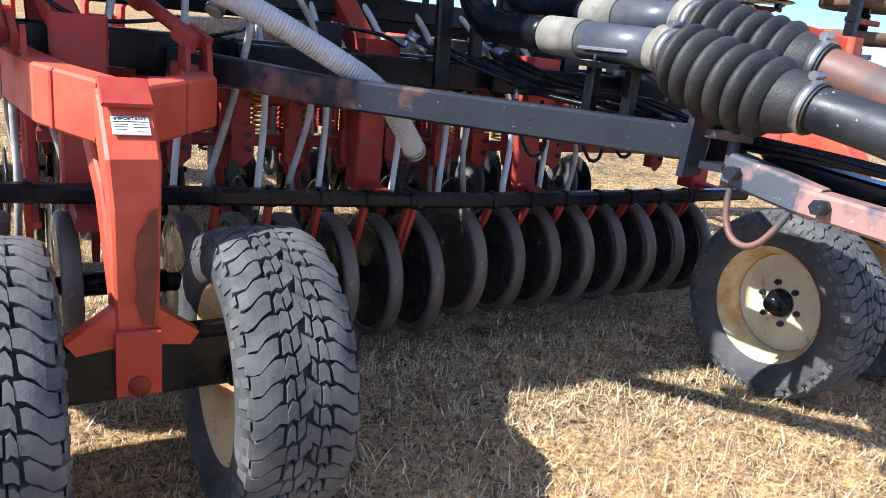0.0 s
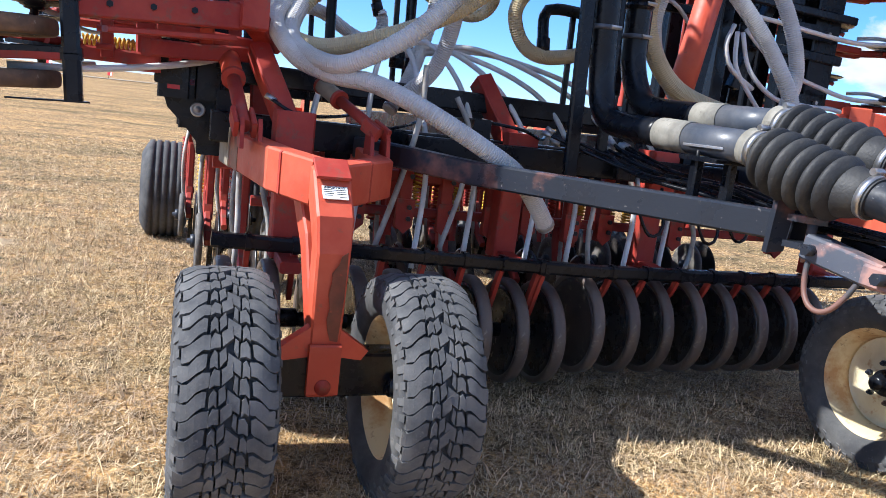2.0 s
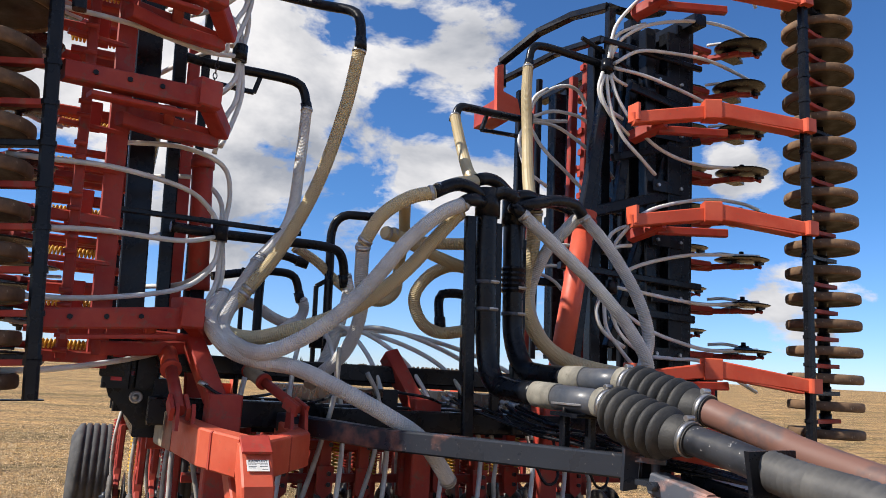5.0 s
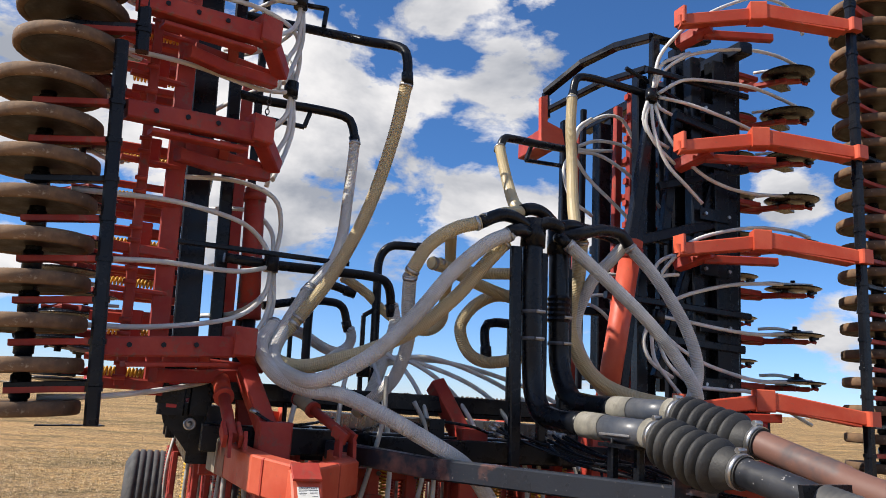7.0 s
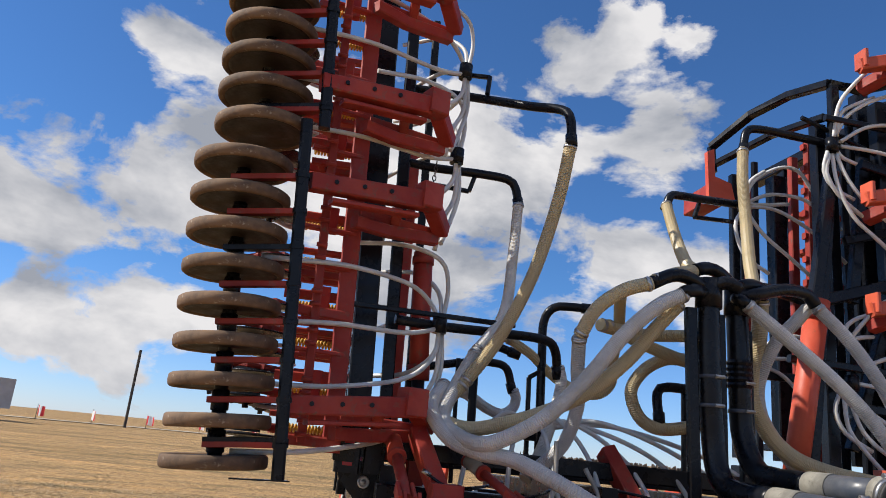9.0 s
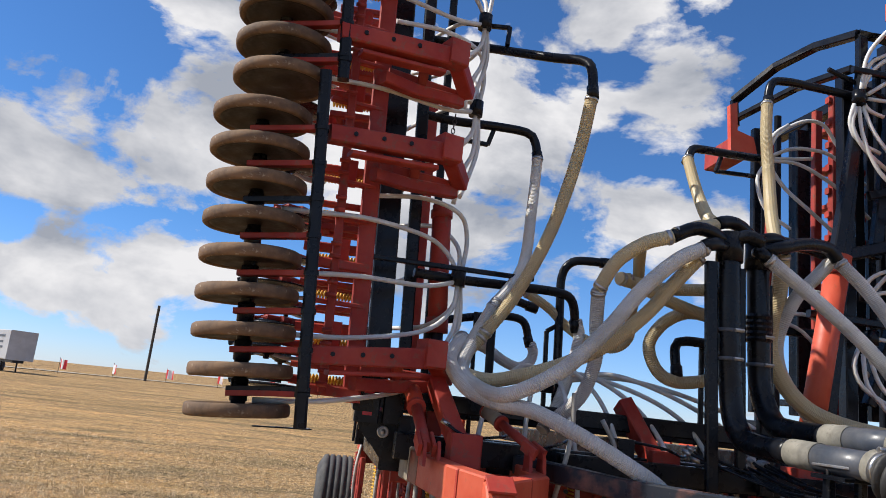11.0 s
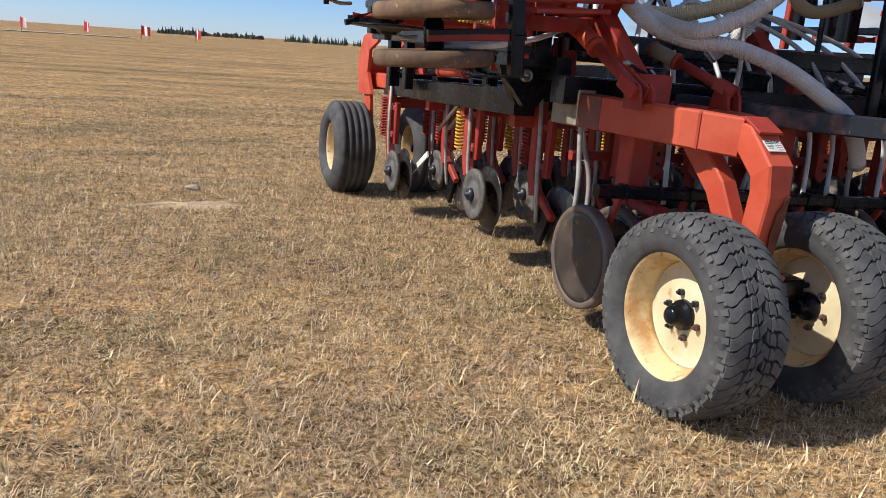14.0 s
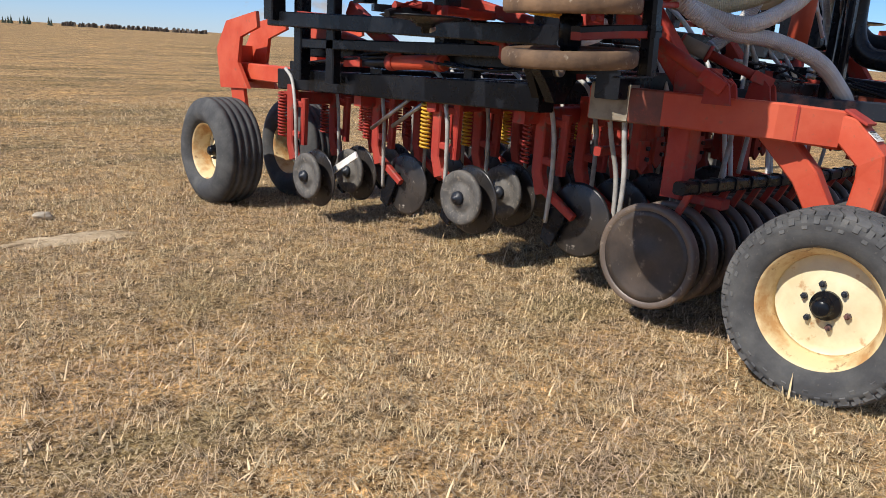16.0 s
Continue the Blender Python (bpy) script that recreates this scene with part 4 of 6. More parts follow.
# ---- tongue ----
def tongue():
    th = thing("drill_tongue", "black and rusty draw tongue of the seed drill", "tow tongue")
    bm = B()
    beam(bm, [(-0.99, 1.11, 1.17), (-0.85, 0.80, 1.165), (-0.62, 0.52, 1.145), (0.132, -0.38, 1.14)], 0.08, 0.10)
    part("draft_arm", bm, WORN, th, "scuffed black draft arm")
    bm = B()
    beam(bm, [(1.234, 1.15, 1.265), (1.079, 0.724, 1.239), (0.301, -0.38, 1.129)], 0.09, 0.115)
    part("draft_arm", bm, WORN, th)
    bm = B()
    plate(bm, [(0.092, -0.415, 1.232), (0.162, -0.425, 1.228), (0.158, -0.425, 1.15), (0.150, -0.42, 1.055), (0.086, -0.41, 1.045)], 0.028, (0.2, 1, 0))
    part("end_bracket", bm, WORN, th)
    for z_ in (1.085, 1.175):
        bm = B()
        plate(bm, [(0.13, -0.41, z_), (0.23, -0.43, z_), (0.245, -0.50, z_), (0.20, -0.545, z_), (0.15, -0.50, z_)], 0.022, (0, 0, 1))
        part("clevis_lug", bm, WORN, th)
    bm = B()
    tube(bm, [(0.195, -0.49, 1.03), (0.195, -0.49, 1.215)], 0.017, 10, curve=False)
    part("coupling_pin", bm, RUST, th)
    bm = B()
    beam(bm, [(0.20, -0.38, 1.14), (0.32, -0.42, 1.13)], 0.07, 0.12)
    part("cross_plate", bm, BLACK, th)
    bm = B()
    beam(bm, [(0.178, -0.52, 1.093), (0.215, -0.77, 1.046)], 0.10, 0.085, ends=(0.06, 0.085))
    part("coupling", bm, RUSTY_BEAM, th)
    bm = B()
    beam(bm, [(0.207, -0.73, 1.049), (0.224, -1.15, 1.027), (0.234, -3.05, 0.769)], 0.08, 0.07)
    part("pole", bm, RUSTY_BEAM, th, "rusty black tongue beam")
    bm = B()
    beam(bm, [(0.344, -0.51, 1.1), (0.392, -1.21, 1.043), (0.376, -3.05, 0.776)], 0.08, 0.08)
    part("pole", bm, BLACK, th)
    for p in ((0.135, -0.56, 1.085), (0.162, -0.81, 1.05)):
        bm = B()
        tube(bm, [Vector(p) + Vector((-0.03, 0, 0)), Vector(p) + Vector((0.03, 0, 0))], 0.02, 6, curve=False)
        part("bolt", bm, WORN, th)
    bm = B()
    tube(bm, [(0.160, -0.535, 1.06), (0.152, -0.54, 1.0), (0.147, -0.555, 0.945), (0.144, -0.585, 0.908), (0.147, -0.625, 0.897), (0.158, -0.66, 0.915), (0.176, -0.69, 0.965), (0.194, -0.71, 1.02)], 0.0095, 12, step=0.012)
    part("loop_hose", bm, RUST, th, "brown looped hose")
    # saddle under the pipes: plate, two legs and a clamp with bolts
    bm = B()
    box(bm, (0.10, -0.05, 1.325), (0.14, 0.22, 0.018))
    part("saddle_plate", bm, BLACK, th)
    for q in ((0.075, 0.0), (0.14, -0.11)):
        bm = B()
        beam(bm, [(q[0], q[1], 1.10), (q[0], q[1], 1.318)], 0.042, 0.042, up=(0, 1, 0))
        part("saddle_leg", bm, BLACK, th)
        bm = B()
        tube(bm, [(q[0] - 0.02, q[1] - 0.02, 1.33), (q[0] - 0.02, q[1] - 0.02, 1.40)], 0.008, 8, curve=False)
        part("clamp_bolt", bm, STEEL, th)
    bm = B()
    beam(bm, [(0.02, 0.02, 1.372), (0.06, -0.16, 1.372)], 0.03, 0.012)
    part("clamp_bar", bm, STEEL, th)
    bm = B()
    beam(bm, [(-0.10, 0.12, 1.11), (0.45, -0.16, 1.10)], 0.10, 0.03)
    part("saddle_base", bm, BLACK, th)
    return th


tongue()


# ---- air pipes, bellows and tower ----
def air_pipe(pts_up, a, b, tail, tail_mat, label):
    """One air line: upright pipe and elbow, taped joint, grey sleeve, rubber bellows from a to b, steel pipe beyond."""
    th = thing("air_line", label, "air pipe", group="air lines of the drill")
    bm = B()
    tube(bm, pts_up, 0.060, 20)
    part("upright_pipe", bm, BLACK, th, "glossy black steel pipe")
    a, b = Vector(a), Vector(b)
    d = (b - a).normalized()
    p0 = Vector(pts_up[-1])
    bm = B()
    tube(bm, [p0, p0.lerp(a, 0.35)], 0.064, 20, curve=False)
    part("taped_joint", bm, TAPE, th, "beige tape wrap")
    bm = B()
    tube(bm, [p0.lerp(a, 0.33), a], 0.060, 20, curve=False)
    part("sleeve", bm, GREY_PIPE, th)
    bm = B()
    n, L = 6, (b - a).length
    path, rad = [], []
    steps = 168
    for i in range(steps + 1):
        f = i / steps
        sag = -0.02 * math.sin(math.pi * f)
        path.append(a.lerp(b, f) + Vector((0, 0, sag)))
        if f < 0.09:
            r = 0.066
        elif f > 0.80:
            r = 0.066 + 0.022 * max(0.0, (0.93 - f) / 0.13) ** 0.7
        else:
            g = (f - 0.09) / 0.71
            env = min(1.0, 0.45 + g / 0.2, 0.7 + (1 - g) / 0.5)
            w_ = (g * n) % 1.0
            r = 0.066 + env * 0.050 * math.sin(math.pi * w_ ** 0.8) ** 0.62
        rad.append(r)
    rings = []
    s, u = frame_at(b - a, (0, 0, 1))
    for p, r in zip(path, rad):
        rings.append([p + (s * math.cos(q) + u * math.sin(q)) * r for q in (2 * math.pi * k / 28 for k in range(28))])
    sweep(bm, path, rings)
    part("bellows", bm, DARK_RUBBER, th, "dusty black rubber bellows")
    bm = B()
    tube(bm, [a - d * 0.03, a + d * 0.035], 0.0685, 22, curve=False)
    part("bellows_cuff", bm, TAPE, th, "dusty grey cuff")
    for q in (a + d * 0.02, b - d * 0.02):
        bm = B()
        tube(bm, [q - d * 0.012, q + d * 0.012], 0.071, 24, curve=False)
        lathe(bm, [(0.012, -0.02), (0.012, 0.02)], 8, at=q + Vector((0, 0, 0.078)))
        part("hose_clamp", bm, STEEL, th)
    bm = B()
    tube(bm, [b - d * 0.03] + tail, 0.058, 20)
    part("tail_pipe", bm, tail_mat, th)
    return th


air_pipe([(-0.038, 0.681, 2.462), (-0.025, 0.681, 2.023), (0.006, 0.681, 1.602), (0.024, 0.613, 1.451), (0.05, 0.484, 1.415), (0.071, 0.25, 1.404)],
         (0.112, -0.25, 1.387), (0.171, -0.73, 1.279), [(0.181, -0.87, 1.258), (0.182, -1.09, 1.215)], SCUFFED, "black air line with a rubber bellows above the tongue")
air_pipe([(0.2, 0.801, 2.468), (0.218, 0.801, 2.03), (0.236, 0.801, 1.721), (0.254, 0.707, 1.543), (0.263, 0.553, 1.502), (0.274, 0.29, 1.491)],
         (0.316, -0.13, 1.484), (0.386, -0.59, 1.385), [(0.429, -0.89, 1.299), (0.431, -1.21, 1.227), (0.444, -3.05, 0.898)], RUST, "rusty air line with a rubber bellows above the tongue")
th = thing("suction_hose", "ribbed dark grey suction hose on a steel cradle", "hose")
bm = B()
tube(bm, [(0.182, -1.07, 1.218), (0.182, -1.25, 1.191), (0.183, -1.65, 1.147), (0.19, -3.05, 0.952)], 0.058, 28, rib=0.011, pitch=0.026)
for f in bm.faces:
    f.smooth = True
part("hose", bm, SUCTION, th)
bm = B()
plate(bm, [(0.075, -1.08, 1.279), (0.294, -1.08, 1.285), (0.306, -1.08, 1.029), (0.268, -1.08, 1.028), (0.246, -1.08, 1.113), (0.128, -1.08, 1.11), (0.113, -1.08, 1.024)], 0.02, (0, 1, 0))
part("cradle", bm, BLACK, th)


def tower():
    th = thing("air_tower", "black steel tower carrying the two upright air pipes", "tower frame")
    for p, q, w in (((-0.093, 0.673, 1.133), (-0.143, 0.673, 2.348), 0.04), ((0.333, 0.896, 1.155), (0.304, 0.896, 2.305), 0.05), ((0.116, 0.776, 1.254), (0.085, 0.776, 2.354), 0.035)):
        bm = B()
        beam(bm, [p, q], w, w * 1.6, up=(1, 0, 0))
        part("upright", bm, BLACK, th)
    for z in (1.84, 1.99):
        for x, y in ((-0.022, 0.681), (0.222, 0.801)):
            bm = B()
            tube(bm, [(x, y, z - 0.010), (x, y, z + 0.010)], 0.064, 20, curve=False)
            band = part("pipe_band", bm, GREY_PIPE, th)
            bm = B()
            lathe(bm, [(0.010, -0.026), (0.010, 0.026), (0, 0.026)], 6, at=(x + 0.02, y - 0.068, z), smooth=False)
            part("bolt", bm, STEEL, band)
    for x, y in ((-0.034, 0.681), (0.204, 0.801)):
        bm = B()
        tube(bm, [(x, y, 2.36), (x, y, 2.52)], 0.072, 20, curve=False)
        part("manifold", bm, BLACK, th)
    bm = B()
    tube(bm, [(0.219, 0.801, 1.964), (0.217, 0.801, 2.117)], 0.064, 20, rib=0.009, pitch=0.03)
    part("flexible_joint", bm, BLACK, th, "ribbed black rubber joint")
    arms = [[(-0.038, 0.681, 2.462), (-0.202, 0.621, 2.503), (-0.29, 0.621, 2.494), (-0.39, 0.621, 2.44)],
            [(-0.038, 0.681, 2.44), (-0.173, 0.596, 2.427), (-0.227, 0.596, 2.403)],
            [(0.199, 0.793, 2.511), (0.057, 0.741, 2.586), (-0.033, 0.724, 2.595), (-0.099, 0.707, 2.57)],
            [(0.199, 0.793, 2.489), (0.214, 0.759, 2.536), (0.324, 0.793, 2.55), (0.388, 0.844, 2.508)],
            [(0.2, 0.793, 2.468), (0.265, 0.724, 2.484), (0.466, 0.759, 2.546), (0.643, 0.81, 2.552), (0.701, 0.81, 2.488)],
            [(0.201, 0.793, 2.446), (0.152, 0.707, 2.446), (0.2, 0.699, 2.416)],
            [(-0.038, 0.681, 2.462), (0.025, 0.621, 2.5), (0.117, 0.621, 2.482)],
            [(0.197, 0.81, 2.499), (0.339, 0.861, 2.559), (0.581, 0.913, 2.568), (0.731, 0.896, 2.531)]]
    for a in arms:
        bm = B()
        tube(bm, a, 0.037, 14)
        part("elbow", bm, BLACK, th, "black pipe elbow")
    return th


tower()


# ---- hoses ----
def hose(name, pts, r, mat, label, rib=0.0, n=12):
    th = thing(name, label, "hose", group="air hoses of the drill")
    bm = B()
    tube(bm, pts, r, n, rib=rib, pitch=0.0105)
    part("hose_wall", bm, mat, th)
    for a, c in ((pts[0], pts[1]), (pts[-1], pts[-2])):
        a, c = Vector(a), Vector(c)
        d = (c - a).normalized()
        bm = B()
        tube(bm, [a + d * 0.012, a + d * 0.030], r + rib + 0.003, 14, curve=False)
        part("hose_clamp", bm, STEEL, th)
    return th


def big_hose(pts, mat=GREY_HOSE, label="grey-white corrugated air hose slung from the tower", r=0.036):
    return hose("air_hose", pts, r, mat, label, rib=0.0030, n=14)


big_hose([(-0.39, 0.621, 2.44), (-0.53, 0.647, 2.389), (-0.663, 0.684, 2.279), (-0.725, 0.763, 2.133)], BEIGE_HOSE, "yellowed corrugated air hose arching from the tower")
big_hose([(-0.725, 0.763, 2.133), (-0.692, 0.858, 1.971), (-0.648, 0.953, 1.781), (-0.688, 1.037, 1.575), (-0.812, 1.145, 1.412)])
big_hose([(-0.207, 0.604, 2.403), (-0.358, 0.604, 2.319), (-0.533, 0.619, 2.146), (-0.71, 0.619, 1.915), (-0.905, 0.636, 1.7), (-1.071, 0.704, 1.579), (-1.198, 0.8, 1.524), (-1.314, 0.95, 1.566), (-1.358, 1.1, 1.652),
          (-1.299, 1.2, 1.803), (-1.165, 1.3, 2.053)], r=0.038)
big_hose([(-1.165, 1.3, 2.053), (-0.986, 1.431, 2.328), (-0.918, 1.6, 2.736), (-0.891, 1.67, 3.141)], WHITE_HOSE, "smooth white air hose rising to the wing", 0.033)
big_hose([(-0.204, 0.673, 2.368), (-0.334, 0.69, 2.208), (-0.473, 0.716, 2.027), (-0.669, 0.744, 1.842), (-0.875, 0.794, 1.721), (-1.074, 0.873, 1.64), (-1.22, 1.0, 1.601), (-1.336, 1.14, 1.632), (-1.339, 1.2, 1.717), (-1.237, 1.2, 1.858)],
         BEIGE_HOSE, "yellowed corrugated air hose slung low from the tower")
big_hose([(-1.237, 1.2, 1.858), (-1.075, 1.153, 2.118), (-0.921, 1.078, 2.498), (-0.811, 1.029, 2.956), (-0.764, 0.989, 3.321)], BEIGE_HOSE, "yellowed air hose rising to the raised wing")
big_hose([(-1.341, 1.25, 1.845), (-1.426, 1.12, 1.692), (-1.345, 0.95, 1.543), (-1.196, 0.84, 1.482), (-1.046, 0.707, 1.462), (-0.873, 0.546, 1.382), (-0.63, 0.506, 1.264), (-0.443, 0.501, 1.159), (-0.307, 0.536, 1.02), (-0.224, 0.579, 0.925)],
         GREY_HOSE, "loose white corrugated hose hanging with an open end", 0.038)
big_hose([(-0.532, 1.7, 2.081), (-0.503, 1.7, 1.964), (-0.545, 1.7, 1.749), (-0.645, 1.6, 1.52), (-0.752, 1.53, 1.356)], WHITE_HOSE)
big_hose([(-0.641, 2.4, 1.959), (-0.614, 2.4, 1.896), (-0.633, 2.4, 1.821), (-0.716, 2.38, 1.77), (-0.845, 2.3, 1.792), (-1.028, 2.2, 1.87), (-1.189, 2.1, 1.884)], WHITE_HOSE, "white air hose looped behind the frame")
big_hose([(0.123, 1.25, 2.155), (-0.009, 1.25, 2.14), (-0.138, 1.25, 2.06), (-0.216, 1.25, 1.929), (-0.165, 1.25, 1.789), (-0.054, 1.25, 1.728), (0.11, 1.25, 1.744), (0.327, 1.25, 1.816)], BEIGE_HOSE, "yellowed air hose in an open loop beside the tower")
big_hose([(-0.841, 1.9, 2.254), (-0.669, 1.9, 2.164), (-0.54, 1.9, 2.061), (-0.454, 1.7, 1.955), (-0.33, 1.55, 1.908), (-0.234, 1.53, 1.986), (-0.259, 1.45, 2.124), (-0.330, 1.2, 2.260), (-0.43, 0.95, 2.36), (-0.53, 0.70, 2.388)], BEIGE_HOSE, "yellowed air hose winding behind the tower", 0.031)
big_hose([(-0.554, 0.921, 2.24), (-0.447, 0.981, 2.237), (-0.22, 1.05, 2.239), (0.101, 1.05, 2.272)], BEIGE_HOSE, "yellowed air hose crossing behind the tower", 0.034)
big_hose([(-0.502, 0.964, 2.252), (-0.36, 1.007, 2.213), (-0.141, 1.05, 2.155), (0.157, 1.15, 2.112)], BEIGE_HOSE, "yellowed air hose crossing behind the tower", 0.034)
big_hose([(0.2, 0.699, 2.416), (0.402, 0.664, 2.258), (0.671, 0.621, 2.038), (0.862, 0.579, 1.831), (1.004, 0.553, 1.61), (1.025, 0.621, 1.476)])
big_hose([(0.701, 0.81, 2.488), (0.872, 0.759, 2.296), (1.04, 0.707, 2.027), (1.108, 0.673, 1.793), (1.053, 0.639, 1.613), (0.978, 0.621, 1.497)])
big_hose([(0.732, 0.896, 2.52), (0.613, 0.879, 2.394), (0.499, 0.896, 2.258), (0.437, 0.964, 2.035), (0.476, 1.016, 1.873), (0.574, 1.05, 1.744), (0.76, 1.05, 1.52)])
big_hose([(0.386, 0.861, 2.496), (0.423, 0.947, 2.253), (0.382, 0.964, 1.978), (0.473, 0.964, 1.774), (0.636, 0.964, 1.636), (0.885, 0.964, 1.567), (1.202, 0.964, 1.533)], BEIGE_HOSE, "yellowed air hose sagging beside the tower", 0.045)
big_hose([(0.689, 1.55, 3.753), (0.628, 1.45, 3.464), (0.589, 1.35, 3.168), (0.462, 1.1, 2.799), (0.36, 0.879, 2.548)], BEIGE_HOSE, "yellowed air hose dropping from the far wing")
big_hose([(0.142, 1.6, 3.272), (0.069, 1.3, 2.947), (-0.051, 0.921, 2.674), (-0.1, 0.724, 2.569), (-0.24, 0.664, 2.521), (-0.38, 0.621, 2.451)], BEIGE_HOSE, "yellowed air hose dropping from the far wing", 0.034)


# black disc on the closed hose end, in place of the bore's shade
th = thing("hose_end", "black disc painted as the shaded inside of the loose corrugated hose", "hose end")
bm = B()
d_ = (Vector((-0.224, 0.579, 0.925)) - Vector((-0.307, 0.536, 1.02))).normalized()
tube(bm, [Vector((-0.224, 0.579, 0.925)) + d_ * 0.001, Vector((-0.224, 0.579, 0.925)) + d_ * 0.004], 0.033, 16, curve=False)
part("bore", bm, BLACK, th)


def hoop(pts, shelf, label):
    """A black steel pipe bow with a ladder-like bracket."""
    th = thing("pipe_hoop", label, "pipe hoop", group="pipe hoops")
    bm = B()
    tube(bm, pts, 0.030, 14)
    part("pipe", bm, BLACK, th)
    bm = B()
    a, b = Vector(pts[-2]), Vector(pts[-1])
    tube(bm, [b.lerp(a, 0.35), b + (b - a).normalized() * 0.02], 0.036, 14, curve=False)
    part("pipe_sleeve", bm, BLACK, th)
    if shelf:
        bm = B()
        for k in range(len(shelf) - 1):
            beam(bm, [shelf[k], shelf[k + 1]], 0.03, 0.03)
        part("bracket", bm, BLACK, th)
    return th


hoop([(-1.704, 1.72, 3.879), (-1.343, 1.6, 3.825), (-0.986, 1.215, 3.638), (-0.816, 1.05, 3.566), (-0.774, 0.997, 3.485), (-0.764, 0.98, 3.322)], [(-1.581, 1.68, 4.013), (-1.199, 1.5, 3.944), (-1.216, 1.45, 3.792)], "black steel pipe hoop high on the raised wing")
hoop([(-1.683, 1.7, 3.323), (-1.482, 1.7, 3.31), (-1.183, 1.68, 3.311), (-0.981, 1.67, 3.298), (-0.921, 1.67, 3.247), (-0.89, 1.67, 3.131)], [(-1.552, 1.72, 3.2), (-1.234, 1.7, 3.181), (-1.204, 1.7, 3.289)], "black steel pipe hoop on the raised wing")
hoop([(-1.651, 1.45, 2.208), (-1.365, 1.5, 2.208), (-0.992, 1.57, 2.224), (-0.685, 1.62, 2.229), (-0.577, 1.66, 2.185), (-0.53, 1.7, 2.017)], [(-1.953, 1.2, 2.225), (-0.919, 1.407, 2.256)], "black steel pipe hoop low on the raised wing")
hoop([(-1.296, 2.3, 2.042), (-1.033, 2.35, 2.104), (-0.832, 2.4, 2.133), (-0.703, 2.4, 2.105), (-0.647, 2.4, 1.948)], [(-1.061, 2.3, 1.259), (-1.087, 2.3, 2.123)], "black steel pipe hoop behind the frame")
hoop([(-0.983, 2.1, 1.362), (-1.001, 2.1, 1.996), (-0.974, 2.1, 2.146), (-0.881, 2.1, 2.213), (-0.709, 2.1, 2.176)], [], "black steel pipe upright behind the frame")
hoop([(-0.561, 1.9, 1.37), (-0.584, 1.9, 2.113), (-0.589, 1.9, 2.391), (-0.528, 1.88, 2.498), (-0.422, 1.85, 2.513), (-0.315, 1.8, 2.505)], [(-0.649, 1.9, 1.473), (-0.666, 1.9, 2.004), (-0.582, 1.9, 2.06)], "black steel pipe bow behind the tower")
hoop([(0.28, 1.3, 1.979), (0.039, 1.3, 1.982), (-0.026, 1.3, 1.936), (-0.022, 1.27, 1.761)], [(0.187, 1.35, 1.272), (0.17, 1.35, 1.987), (0.104, 1.35, 1.985)], "short black steel pipe bow beside the tower")
hoop([(1.458, 1.55, 3.912), (1.092, 1.55, 3.931), (0.82, 1.55, 3.937), (0.719, 1.55, 3.899), (0.689, 1.55, 3.742)], [(1.876, 1.55, 3.857), (1.121, 1.5, 4.063)], "black steel pipe hoop on the far wing")
hoop([(0.989, 2.0, 3.518), (0.553, 1.8, 3.433), (0.26, 1.63, 3.364), (0.173, 1.6, 3.338), (0.142, 1.6, 3.25)], [(0.936, 2.0, 3.374), (0.457, 1.8, 3.286), (0.498, 1.8, 3.419)], "black steel pipe hoop on the far wing")


# ---- wings ----
def spring(bm, a, b, r=0.026, turns=13, wire=0.0065):
    a, b = Vector(a), Vector(b)
    s, u = frame_at(b - a, (0, 1, 0))
    n = turns * 8
    pts = [a.lerp(b, k / n) + (s * math.cos(2 * math.pi * k / 8) + u * math.sin(2 * math.pi * k / 8)) * r for k in range(n + 1)]
    tube(bm, pts, wire, 5, curve=False)


LEFT_TUBES = [
    ([(-1.39, 1.50, 1.05), (-4.41, 1.50, 0.90)], 0.13, 0.14),
    ([(-1.40, 1.62, 1.22), (-4.42, 1.62, 1.09)], 0.07, 0.075),
    ([(-1.50, 1.72, 1.36), (-4.42, 1.72, 1.26)], 0.05, 0.05),
    ([(-1.55, 2.25, 1.05), (-4.41, 2.25, 0.94)], 0.11, 0.12),
    ([(-1.57, 3.00, 1.06), (-4.42, 3.00, 0.96)], 0.11, 0.12),
    ([(-4.41, 1.30, 0.88), (-4.42, 3.40, 1.02)], 0.1, 0.12),
    ([(-1.41, 1.30, 0.98), (-1.46, 4.00, 1.03)], 0.1, 0.12),
    ([(-1.45, 3.90, 0.97), (-4.42, 3.90, 0.88)], 0.11, 0.12),
    ([(-1.64, 1.60, 0.89), (-1.68, 4.00, 0.94)], 0.06, 0.08),
    ([(-2.86, 1.50, 1.04), (-2.88, 3.20, 1.07)], 0.08, 0.1),
]
